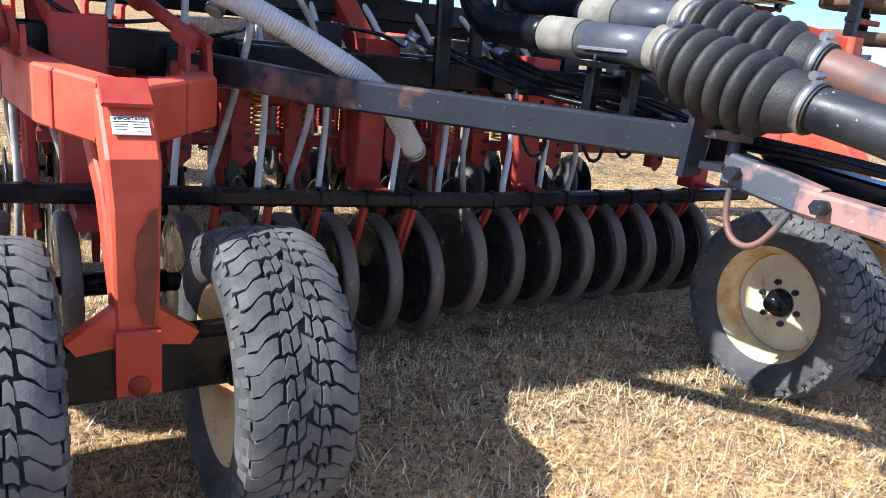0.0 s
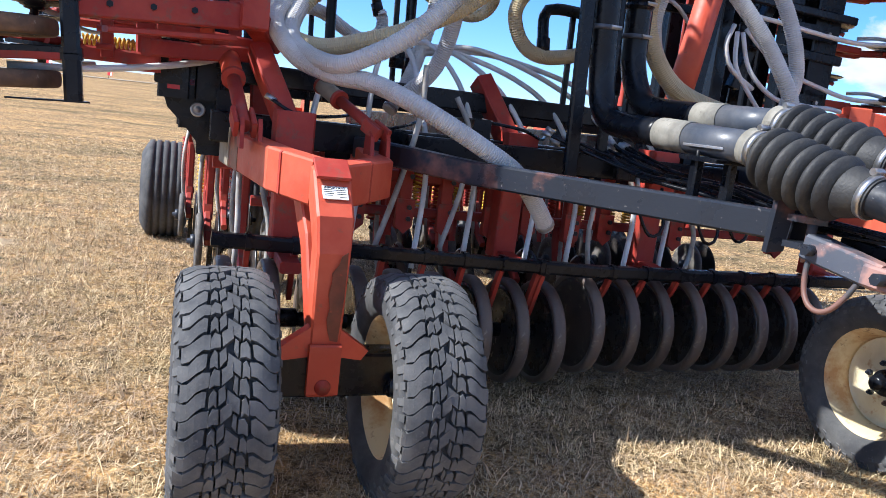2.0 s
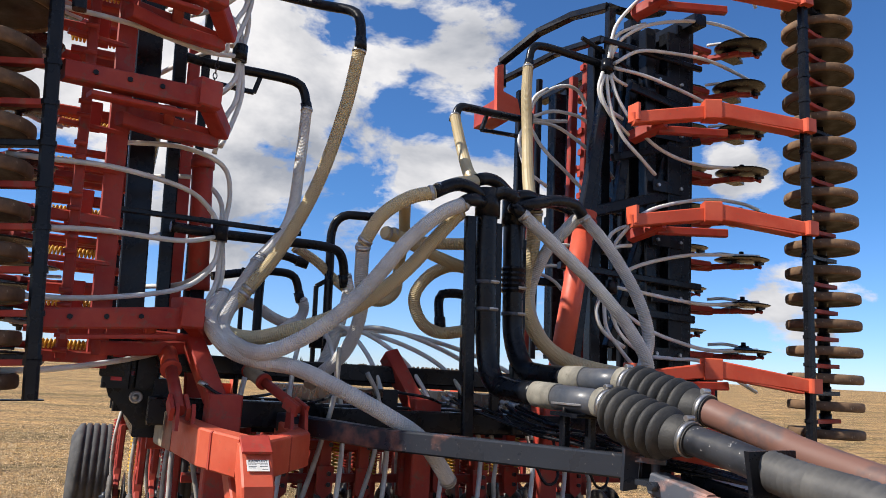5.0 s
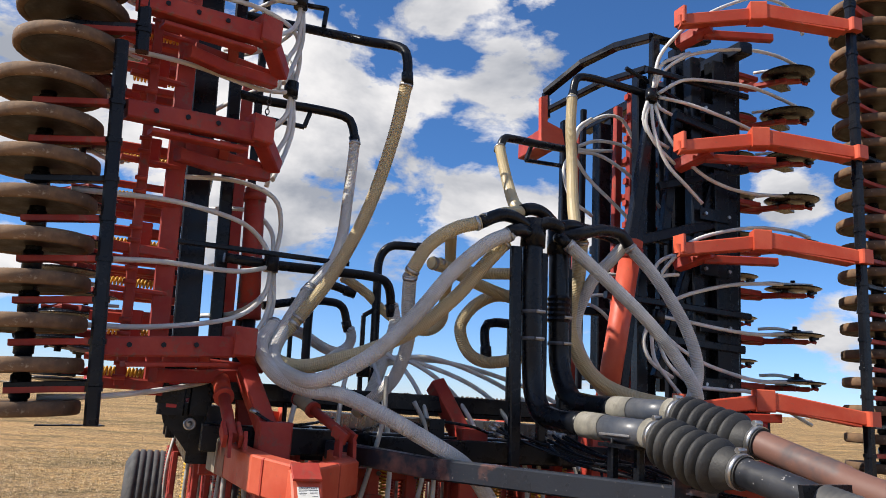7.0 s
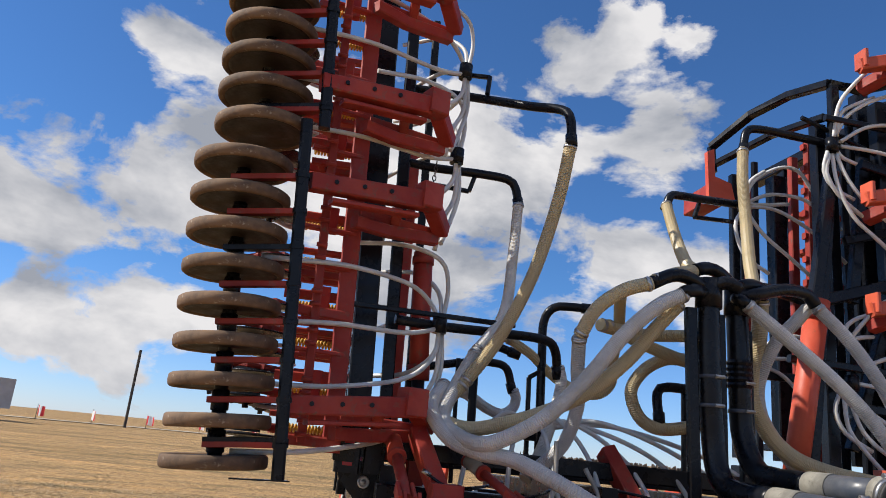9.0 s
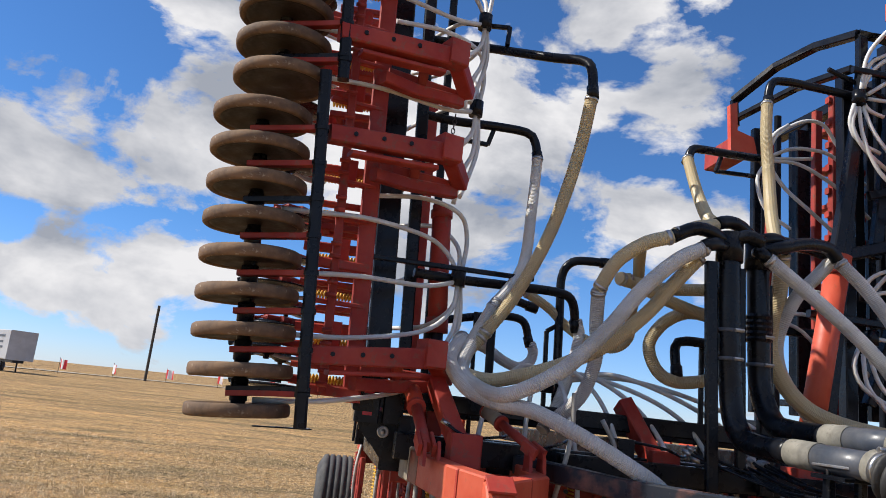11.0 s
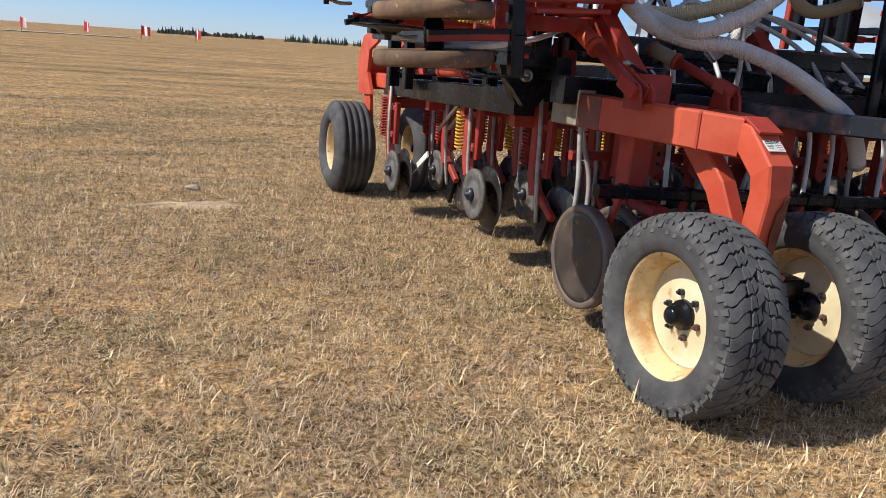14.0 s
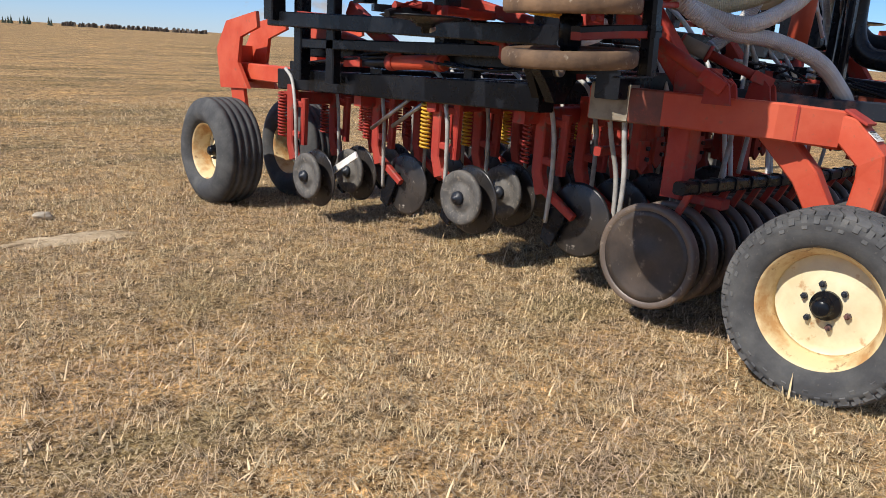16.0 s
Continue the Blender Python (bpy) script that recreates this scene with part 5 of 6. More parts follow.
RIGHT_TUBES = [
    ([(1.51, 1.55, 0.73), (4.40, 1.55, 0.74)], 0.13, 0.14),
    ([(1.50, 1.62, 0.97), (4.36, 1.62, 0.99)], 0.07, 0.075),
    ([(1.59, 1.72, 1.13), (4.35, 1.72, 1.17)], 0.05, 0.05),
    ([(1.67, 2.25, 0.79), (4.37, 2.25, 0.83)], 0.11, 0.12),
    ([(1.68, 3.00, 0.81), (4.36, 3.00, 0.85)], 0.11, 0.12),
    ([(4.42, 1.35, 0.68), (4.35, 3.40, 0.91)], 0.1, 0.12),
    ([(1.53, 1.35, 0.65), (1.57, 4.00, 0.76)], 0.1, 0.12),
    ([(1.57, 3.90, 0.70), (4.36, 3.90, 0.75)], 0.11, 0.12),
    ([(1.77, 1.60, 0.63), (1.81, 4.00, 0.68)], 0.06, 0.08),
    ([(3.03, 1.55, 0.80), (3.02, 3.20, 0.90)], 0.08, 0.1),
]
RIGHT_TOP = [
    ([(1.41, 1.47, 1.74), (4.10, 1.50, 1.46), (4.37, 1.50, 1.46)], 0.06, 0.07),
    ([(1.54, 1.55, 1.01), (4.30, 1.55, 1.06)], 0.1, 0.1),
    ([(1.55, 1.53, 0.80), (4.31, 1.53, 0.85)], 0.11, 0.13),
    ([(4.46, 1.45, 0.99), (4.34, 1.45, 1.30), (4.38, 1.50, 1.48)], 0.07, 0.08),
    ([(4.38, 1.50, 1.48), (4.46, 1.90, 1.55), (4.43, 2.25, 1.66), (4.25, 2.60, 1.82)], 0.06, 0.07),
    ([(4.25, 2.60, 1.82), (4.02, 2.60, 1.80)], 0.05, 0.06),
    ([(4.10, 1.50, 1.53), (4.17, 2.05, 1.61), (4.10, 2.60, 1.78)], 0.05, 0.06),
    ([(4.05, 1.42, 1.59), (4.03, 1.42, 0.62)], 0.04, 0.045),
    ([(3.66, 1.47, 1.52), (2.80, 1.47, 1.66), (2.52, 1.47, 1.72)], 0.07, 0.08),
]
RIGHT_BRACES = [
    ([(3.87, 1.60, 1.15), (2.76, 1.60, 1.29)], 0.06, 0.08),
    ([(4.03, 2.30, 1.60), (1.64, 2.30, 1.57)], 0.04, 0.05),
    ([(4.49, 1.78, 1.03), (1.57, 1.78, 1.00)], 0.10, 0.11),
    ([(4.49, 1.82, 0.72), (1.56, 1.82, 0.72)], 0.10, 0.15),
    ([(4.47, 1.68, 0.55), (1.58, 1.68, 0.57)], 0.10, 0.11),
    ([(2.28, 1.43, 1.90), (2.25, 1.43, 0.62)], 0.05, 0.05),
    ([(3.17, 1.50, 1.41), (3.45, 1.50, 0.56)], 0.04, 0.06),
    ([(3.76, 1.47, 1.28), (3.66, 1.47, 0.62)], 0.04, 0.07),
    ([(2.02, 1.47, 1.39), (2.00, 1.47, 0.64)], 0.04, 0.06),
]
RIGHT_POSTS = [
    ([(1.65, 2.30, 1.37), (3.92, 2.30, 1.41)], 0.12, 0.12),
    ([(1.65, 2.60, 1.57), (4.02, 2.60, 1.61)], 0.07, 0.07),
    ([(2.98, 1.53, 0.80), (2.72, 1.50, 1.59)], 0.08, 0.08),
    ([(3.53, 1.53, 0.80), (1.75, 1.60, 1.34)], 0.07, 0.07),
    ([(1.53, 1.62, 1.47), (4.08, 1.62, 1.51)], 0.09, 0.09),
    ([(1.54, 1.90, 1.20), (4.15, 1.90, 1.23)], 0.11, 0.1),
    ([(2.25, 1.95, 0.86), (2.22, 1.95, 1.97)], 0.06, 0.06),
]


def wing(M, side):
    """The folded wing, built lying: x along the wing, y backwards, z up; M raises it."""
    fr = thing("folded_wing", "black steel frame and red ladders of the folded wing standing upright", "machine frame", M, "folded wings")
    specs = LEFT_TUBES if side < 0 else RIGHT_TUBES + RIGHT_TOP + RIGHT_BRACES + RIGHT_POSTS
    for pts, w, h in specs:
        bm = B()
        beam(bm, pts, w, h)
        part("frame_tube", bm, BLACK, fr)
    if side > 0:
        # clamp plates and bolts along the front tube, red tool bars behind
        u = 1.72
        while u < 4.3:
            bm = B()
            box(bm, (u, 1.465, 0.90), (0.09, 0.016, 0.30), 0.004)
            plate_ = part("clamp_plate", bm, BLACK, fr)
            for q in (0.79, 1.01):
                bm = B()
                lathe(bm, [(0.014, 0.0), (0.014, -0.02), (0, -0.02)], 6, axis="y", at=(u, 1.457, q), smooth=False)
                part("bolt", bm, STEEL, plate_)
            u += 0.43
        for y_, z_ in ((2.45, 1.15), (3.15, 1.13), (2.02, 1.30)):
            bm = B()
            beam(bm, [(1.60, y_, z_), (4.20, y_, z_)], 0.06, 0.07)
            part("tool_bar", bm, DEEP_RED, fr, "weathered red tool bar")
        u = 1.68
        while u < 4.2:
            bm = B()
            beam(bm, [(u, 2.02, 1.36), (u, 2.02, 1.05)], 0.05, 0.05, up=(1, 0, 0))
            part("ladder_rung", bm, DEEP_RED, fr)
            u += 0.186
        return fr
    # red ladders between the gang and the tubes
    bm = B()
    beam(bm, [(-1.40, 1.15, 0.90), (-4.29, 1.15, 0.80)], 0.05, 0.10)
    part("ladder_rail", bm, DEEP_RED, fr)
    bm = B()
    beam(bm, [(-1.44, 1.08, 0.74), (-4.29, 1.08, 0.64)], 0.05, 0.05)
    part("ladder_rail", bm, DEEP_RED, fr)
    bm = B()
    beam(bm, [(-1.47, 2.3, 1.33), (-3.78, 2.3, 1.26)], 0.05, 0.08)
    part("ladder_rail", bm, DEEP_RED, fr)
    k = 0
    u = 1.45
    while u < 4.3:
        o = 0.035 + (u - 1.4) * 0.035
        bm = B()
        beam(bm, [(-u, 1.08, 0.66 - o), (-u, 1.15, 0.97 - o)], 0.045, 0.026 + 0.03 * (k % 3 == 0), up=(1, 0, 0))
        part("ladder_rung", bm, DEEP_RED, fr)
        for q in (0.03, 0.10):
            bm = B()
            tube(bm, [(-u - q, 1.02, 0.74 - o), (-u - q, 1.02, 0.80 - o)], 0.013, 6, curve=False)
            part("bolt", bm, DEEP_RED, fr)
        bm = B()
        spring(bm, (-u - 0.06, 1.30, 0.66 - o), (-u - 0.06, 1.30, 0.90 - o), 0.020, 13, 0.006)
        part("spring", bm, YELLOW, fr, "dirty yellow coil spring")
        bm = B()
        beam(bm, [(-u - 0.13, 1.34, 0.58 - o), (-u - 0.13, 1.34, 0.98 - o)], 0.05, 0.035 + 0.02 * (k % 2), up=(1, 0, 0))
        part("cross_bar", bm, DEEP_RED, fr)
        if k % 2:
            bm = B()
            beam(bm, [(-u - 0.02, 1.25, 0.80 - o), (-u - 0.17, 1.25, 0.80 - o)], 0.06, 0.09)
            part("lug", bm, DEEP_RED, fr)
        u += 0.213 + 0.048 * (k % 2)
        k += 1
    return fr


wing(LEFT, -1)
wing(RIGHT, 1)


def wing_arm(M, x, drop, side, bright=True):
    """A red arm that carries the gang bar on a raised wing: a long box beam with a rib, a boss, and a bent end."""
    th = thing("outrigger", "orange-red box arm carrying the raised disc gang", "support arm", M @ pose(x, 0, -drop), "gang arms of the folded wings")
    # the darker red puts shade into the colour of the left wing's arms
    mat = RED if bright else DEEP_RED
    dn = -1 if side > 0 else 1
    tip = -0.075 if side > 0 else 0.09
    e0, e1 = ((1.28, 0.95), (1.45, 1.24)) if side < 0 else ((1.31, 1.02), (1.89, 1.26))
    bm = B()
    if side > 0:
        beam(bm, [(tip, 0.78, 0.72), (0, e0[1], e0[0])], 0.10, 0.09, up=(1, 0, 0), ends=(0.12, 0.12))
    else:
        beam(bm, [(tip, 0.74, 0.66), (0.03, e0[1], e0[0])], 0.09, 0.09, up=(1, 0, 0), ends=(0.085, 0.11))
    part("arm", bm, mat, th)
    bm = B()
    if side > 0:
        beam(bm, [(tip - 0.052, 0.80, 0.76), (-0.058, e0[1] - 0.02, e0[0] - 0.06)], 0.115, 0.014, up=(1, 0, 0))
    else:
        beam(bm, [(0.16, 0.80, 0.78), (0.12, e0[1] + 0.02, e0[0] - 0.02)], 0.08, 0.025, up=(1, 0, 0))
    part("rib", bm, mat, th)
    bm = B()
    d = (Vector((0, e0[1], e0[0])) - Vector((0, 0.72, 0.72))).normalized()
    beam(bm, [Vector((0, e0[1], e0[0])) - d * 0.02, Vector((0, e0[1], e0[0])) + d * 0.10], 0.13, 0.15, up=(1, 0, 0))
    part("boss", bm, mat, th)
    bm = B()
    beam(bm, [(dn * 0.01, e0[1] + 0.04, e0[0] + 0.05), (dn * 0.07 + tip * 0.4, e1[1], e1[0])], 0.09, 0.10, up=(1, 0, 0), ends=(0.09, 0.09))
    part("end_arm", bm, mat, th)
    bm = B()
    beam(bm, [(dn * 0.11, 1.12, 1.12 if side > 0 else 0.95), (dn * 0.13, e1[1] + 0.02, e1[0] - (0.25 if side > 0 else 0.02))], 0.06, 0.06, up=(1, 0, 0))
    part("lower_arm", bm, DEEP_RED, th)
    if side > 0:
        bm = B()
        box(bm, (-0.055, e1[1] - 0.01, e1[0] - 0.01), (0.13, 0.12, 0.03), 0.006)
        part("end_plate", bm, mat, th)
        bm = B()
        beam(bm, [(-0.09, 1.22, 1.62), (-0.17, 1.45, 1.75)], 0.12, 0.08, up=(1, 0, 0))
        part("bracket", bm, DEEP_RED, th)
        bm = B()
        box(bm, (tip, 0.735, 0.70), (0.10, 0.07, 0.10), 0.01)
        part("clamp", bm, mat, th)
    if side < 0:
        bm = B()
        beam(bm, [(0.20, 0.98, 0.92), (0.19, 1.12, 1.12), (0.16, 1.26, 1.42)], 0.07, 0.07, up=(1, 0, 0))
        part("second_arm", bm, DEEP_RED, th)
        bm = B()
        beam(bm, [(0.05, 1.10, 1.16), (0.16, 1.16, 1.16)], 0.05, 0.06, up=(0, 0, 1))
        part("strut", bm, DEEP_RED, th)
        for w_ in (0.80, 0.95, 1.10):
            bm = B()
            lathe(bm, [(0.013, -0.012), (0.013, 0.012), (0, 0.012)], 6, axis="y", at=(0.085 - (w_ - 0.66) * 0.1, 0.695 + (w_ - 0.66) * 0.34, w_), smooth=False)
            part("bolt", bm, BLACK, th)
    return th


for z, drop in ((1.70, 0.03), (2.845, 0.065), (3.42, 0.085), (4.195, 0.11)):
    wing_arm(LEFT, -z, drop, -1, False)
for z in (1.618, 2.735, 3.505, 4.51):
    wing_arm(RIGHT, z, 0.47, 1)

cylinder((-1.504, 1.62, 2.691), (-1.408, 1.62, 1.236), 0.062, DEEP_RED, "long red wing-fold cylinder standing upright")
cylinder((1.103, 1.35, 2.672), (0.831, 1.35, 1.052), 0.075, RED, "long orange-red wing-fold cylinder leaning upright", split=0.86)


# red end bracket high on the far wing
th = thing("end_bracket", "orange-red end bracket high on the far folded wing", "bracket")
bm = B()
plate(bm, [(0.81, 2.3, 4.05), (0.87, 2.3, 4.08), (0.88, 2.3, 3.84), (1.02, 2.3, 3.80), (1.06, 2.3, 3.64), (0.83, 2.3, 3.62)], 0.05, (0, 1, 0))
part("side_plate", bm, RED, th)
bm = B()
beam(bm, [(0.93, 2.33, 3.72), (0.93, 2.75, 3.72)], 0.16, 0.16)
part("cross_tube", bm, DEEP_RED, th)


# chain hanging from the wing frame
def chain(top, links):
    th = thing("hanging_chain", "short dark steel chain hanging on the wing frame", "chain")
    for k in range(links):
        bm = B()
        c = Vector(top) + Vector((-0.002 * k, 0, -0.034 * k))
        side = Vector((1, 0, 0)) if k % 2 else Vector((0, 1, 0))
        loop = [c + side * (0.012 * math.cos(a)) + Vector((0, 0, 0.021 * math.sin(a))) for a in (2 * math.pi * q / 10 for q in range(11))]
        tube(bm, loop, 0.0035, 5, curve=False)
        part("link", bm, WORN, th)


chain((-1.483, 1.62, 3.31), 11)


# ---- openers ----
def opener(gauge=True, folded=False, coil=YELLOW):
    """One seed opener in a lying frame, its shank at the origin: shank, drag arm, spring, disc, boot, seed tube."""
    th = thing("seed_opener", "red seed opener with a yellow spring and worn coulter disc", "seed opener", group="seed openers")
    bm = B()
    beam(bm, [(0, 0, 1.05), (0, 0, 0.62), (0, -0.04, 0.50)], 0.06, 0.075, up=(0, 1, 0))
    part("shank", bm, DEEP_RED, th)
    bm = B()
    beam(bm, [(0, 0.0, 0.56), (0, -0.27, 0.40)], 0.045, 0.06, ends=(0.04, 0.045))
    part("drag_arm", bm, DEEP_RED, th)
    for z in (0.70, 0.93):
        bm = B()
        beam(bm, [(0, 0.03, z), (0, -0.16, z - 0.02)], 0.05, 0.045)
        part("link", bm, DEEP_RED, th)
    bm = B()
    beam(bm, [(0, -0.16, 0.96), (0, -0.15, 0.62)], 0.045, 0.05, up=(0, 1, 0))
    part("front_link", bm, DEEP_RED, th)
    if not folded:
        bm = B()
        spring(bm, (-0.035, 0.085, 0.99), (-0.035, 0.085, 0.66), 0.030 if gauge else 0.022, 14, 0.0075)
        part("spring", bm, coil if gauge else DEEP_RED, th, "yellow coil spring" if gauge and coil is YELLOW else "")
    bm = B()
    plate(bm, [(0.02, -0.22, 0.46), (0.02, -0.08, 0.42), (0.02, -0.05, 0.24), (0.02, -0.12, 0.20), (0.02, -0.2, 0.36)], 0.03, (1, 0, 0))
    part("boot", bm, BLACK, th, "black seed boot")
    bm = B()
    lathe(bm, [(0.0, 0.03), (0.06, 0.028), (0.07, 0.018), (0.2, 0.006), (0.215, 0.0), (0.2, -0.006), (0.06, -0.012), (0.0, -0.012)], 32, at=(0.05, -0.27, 0.385))
    d = part("coulter_disc", bm, BLACK if folded else DARK_DISC, th, "worn steel coulter disc")
    bm = B()
    lathe(bm, [(0.05, 0.0), (0.045, 0.03), (0.02, 0.035), (0.018, 0.06), (0, 0.06)], 14, at=(0.06, -0.27, 0.385))
    part("disc_hub", bm, BLACK, d)
    if gauge:
        bm = B()
        lathe(bm, [(0.0, 0.02), (0.07, 0.02), (0.08, 0.008), (0.105, 0.008), (0.118, 0.016), (0.155, 0.018), (0.168, 0.010), (0.168, -0.010), (0.155, -0.018), (0.118, -0.016), (0.105, -0.008), (0.08, -0.008), (0.07, -0.02), (0.0, -0.02)], 36, at=(-0.055, -0.28, 0.41))
        w = part("gauge_wheel", bm, GREY_DISC, th, "grey rubber-rimmed gauge wheel")
        bm = B()
        lathe(bm, [(0.045, -0.01), (0.04, -0.045), (0.018, -0.047), (0.014, -0.065), (0, -0.065)], 12, at=(-0.055, -0.28, 0.41))
        part("wheel_hub", bm, WORN, w)
    if folded:
        bm = B()
        beam(bm, [(0.0, -0.20, 0.46), (0.0, -0.30, 0.30), (0.015, -0.27, 0.19)], 0.03, 0.05)
        part("scraper_arm", bm, DEEP_RED, th)
        bm = B()
        beam(bm, [(0.03, -0.27, 0.22), (0.05, -0.27, 0.15)], 0.035, 0.03)
        part("tube_holder", bm, BLACK, th, "black seed tube holder")
        bm = B()
        tube(bm, [(0.09, -0.10, 0.60), (0.10, -0.18, 0.50), (0.085, -0.24, 0.42)], 0.013, 8)
        part("seed_tube", bm, WHITE_HOSE, th, "white plastic seed tube")
        return th
    bm = B()
    tube(bm, [(0.0, 0.10, 1.16), (-0.02, -0.02, 1.08), (-0.055, -0.12, 0.86), (-0.05, -0.13, 0.60), (0.0, -0.08, 0.34)], 0.0135, 8)
    part("seed_tube", bm, DULL_TUBE, th, "dull white plastic seed tube")
    return th


unit, plain, rear = opener(), opener(False), opener(True, False, DEEP_RED)
rear.matrix_basis = pose(-1.68, 3.95, -0.05)
unit.matrix_basis = pose(-1.60, 2.45, 0.05)
plain.matrix_basis = pose(-1.46, 1.75, 0.05)
rng = random.Random(3)
for row, y in enumerate((1.75, 2.45, 3.2, 3.95)):
    for k in range(10):
        if row in (0, 1, 3) and k == 0:
            continue
        x = (-1.46, -1.60, -1.46, -1.68)[row] + 0.392 * k
        if x > 2.1 or (row == 0 and x > 0.75):
            continue
        copy_thing((plain, unit, plain, rear)[row], pose(x, y + rng.uniform(-0.02, 0.02), (0.05, 0.05, 0.0, -0.05)[row] + rng.uniform(-0.015, 0.015)))
wing_unit = opener(False, True)
wing_unit.matrix_basis = LEFT @ pose(-1.5, 2.0, 0.02)
for M, sg in ((LEFT, -1), (RIGHT, 1)):
    for row in range(3):
        for k in range(7 if sg < 0 else 8):
            if sg < 0:
                place = (-1.72 - 0.39 * k - 0.19 * (row % 2), (2.0, 2.65, 3.35)[row], -0.03 - 0.035 * 0.39 * k)
            else:
                place = (1.75 + 0.372 * k + 0.19 * (row % 2), (1.82, 2.5, 3.2)[row], -0.325)
            copy_thing(wing_unit, M @ pose(place[0], place[1], place[2] + rng.uniform(-0.02, 0.02)))
# red hangers behind the front gang
def hanger():
    th = thing("gang_hanger", "weathered red upright bracket with bolts behind the packer wheels", "bracket", group="gang hangers")
    bm = B()
    beam(bm, [(0, 0, 1.12), (0, 0, 0.74)], 0.07, 0.06, up=(0, 1, 0))
    part("upright", bm, DEEP_RED, th)
    bm = B()
    plate(bm, [(-0.05, -0.04, 0.90), (0.05, -0.04, 0.90), (0.045, -0.04, 0.76), (0.0, -0.04, 0.72), (-0.045, -0.04, 0.76)], 0.016, (0, 1, 0))
    part("face_plate", bm, DEEP_RED, th)
    for dz in (0.80, 0.86, 1.02):
        bm = B()
        lathe(bm, [(0.013, -0.05), (0.013, -0.066), (0, -0.066)], 6, axis="y", at=(0.018, 0, dz), smooth=False)
        part("bolt", bm, WORN, th)
    bm = B()
    spring(bm, (0.075, 0.03, 1.08), (0.075, 0.03, 0.86), 0.02, 11, 0.0055)
    part("spring", bm, YELLOW, th, "yellow coil spring")
    return th


hang = hanger()
hang.matrix_basis = pose(-1.18, 1.30, 0)
for k in (1, 2, 3, 4, 5, 6, 7, 9, 12):
    copy_thing(hang, pose(-1.18 + 0.247 * k, 1.30 + 0.05 * (k % 2), 0.01 * (k % 3)))
# grey stays and a pale strip among the outer openers
for a, c in (((-1.55, 2.62, 1.0), (-1.55, 2.95, 0.80)), ((-1.55, 2.80, 0.99), (-1.55, 3.17, 0.76))):
    bm = B()
    tube(bm, [a, c], 0.014, 10, curve=False)
    tagged(part("stay_rod", bm, STEEL), "grey steel stay rod sloping between the openers", "stay rod", "stay rods")
bm = B()
beam(bm, [(-1.57, 3.30, 0.56), (-1.57, 3.72, 0.32)], 0.012, 0.05)
tagged(part("wiper_strip", bm, LABEL), "pale plastic wiper strip hanging beside an opener disc", "strip")
# tool bars that carry the openers
tubes("tool_bars", "weathered red tool bars across the drill above the openers", "tool bars", DEEP_RED, [
    ([(-1.45, 1.36, 1.03), (2.0, 1.36, 1.02)], 0.05, 0.06), ([(-1.45, 1.38, 0.84), (2.0, 1.38, 0.83)], 0.045, 0.05),
    ([(-1.62, 1.80, 0.99), (2.0, 1.80, 0.99)], 0.08, 0.09), ([(-1.66, 2.47, 0.99), (2.04, 2.47, 0.99)], 0.08, 0.09),
    ([(-1.62, 3.25, 0.95), (2.0, 3.25, 0.95)], 0.08, 0.09), ([(-1.70, 4.0, 0.90), (2.04, 4.0, 0.90)], 0.08, 0.09)], pname="tool_bar")


# thin seed tubes that fan out from the manifolds
def seed_tube(th, *pts):
    bm = B()
    tube(bm, pts, 0.0145, 8, step=0.04)
    return part("seed_tube", bm, WHITE_HOSE, th)


def manifold(c, label="black tube manifold with white seed tubes fanning out"):
    th = thing("tube_manifold", label, "manifold", group="wing manifolds")
    c = Vector(c)
    bm = B()
    tube(bm, [c + Vector((0, 0, -0.05)), c + Vector((0, 0, 0.05))], 0.045, 14, curve=False)
    part("manifold_head", bm, BLACK, th)
    return th


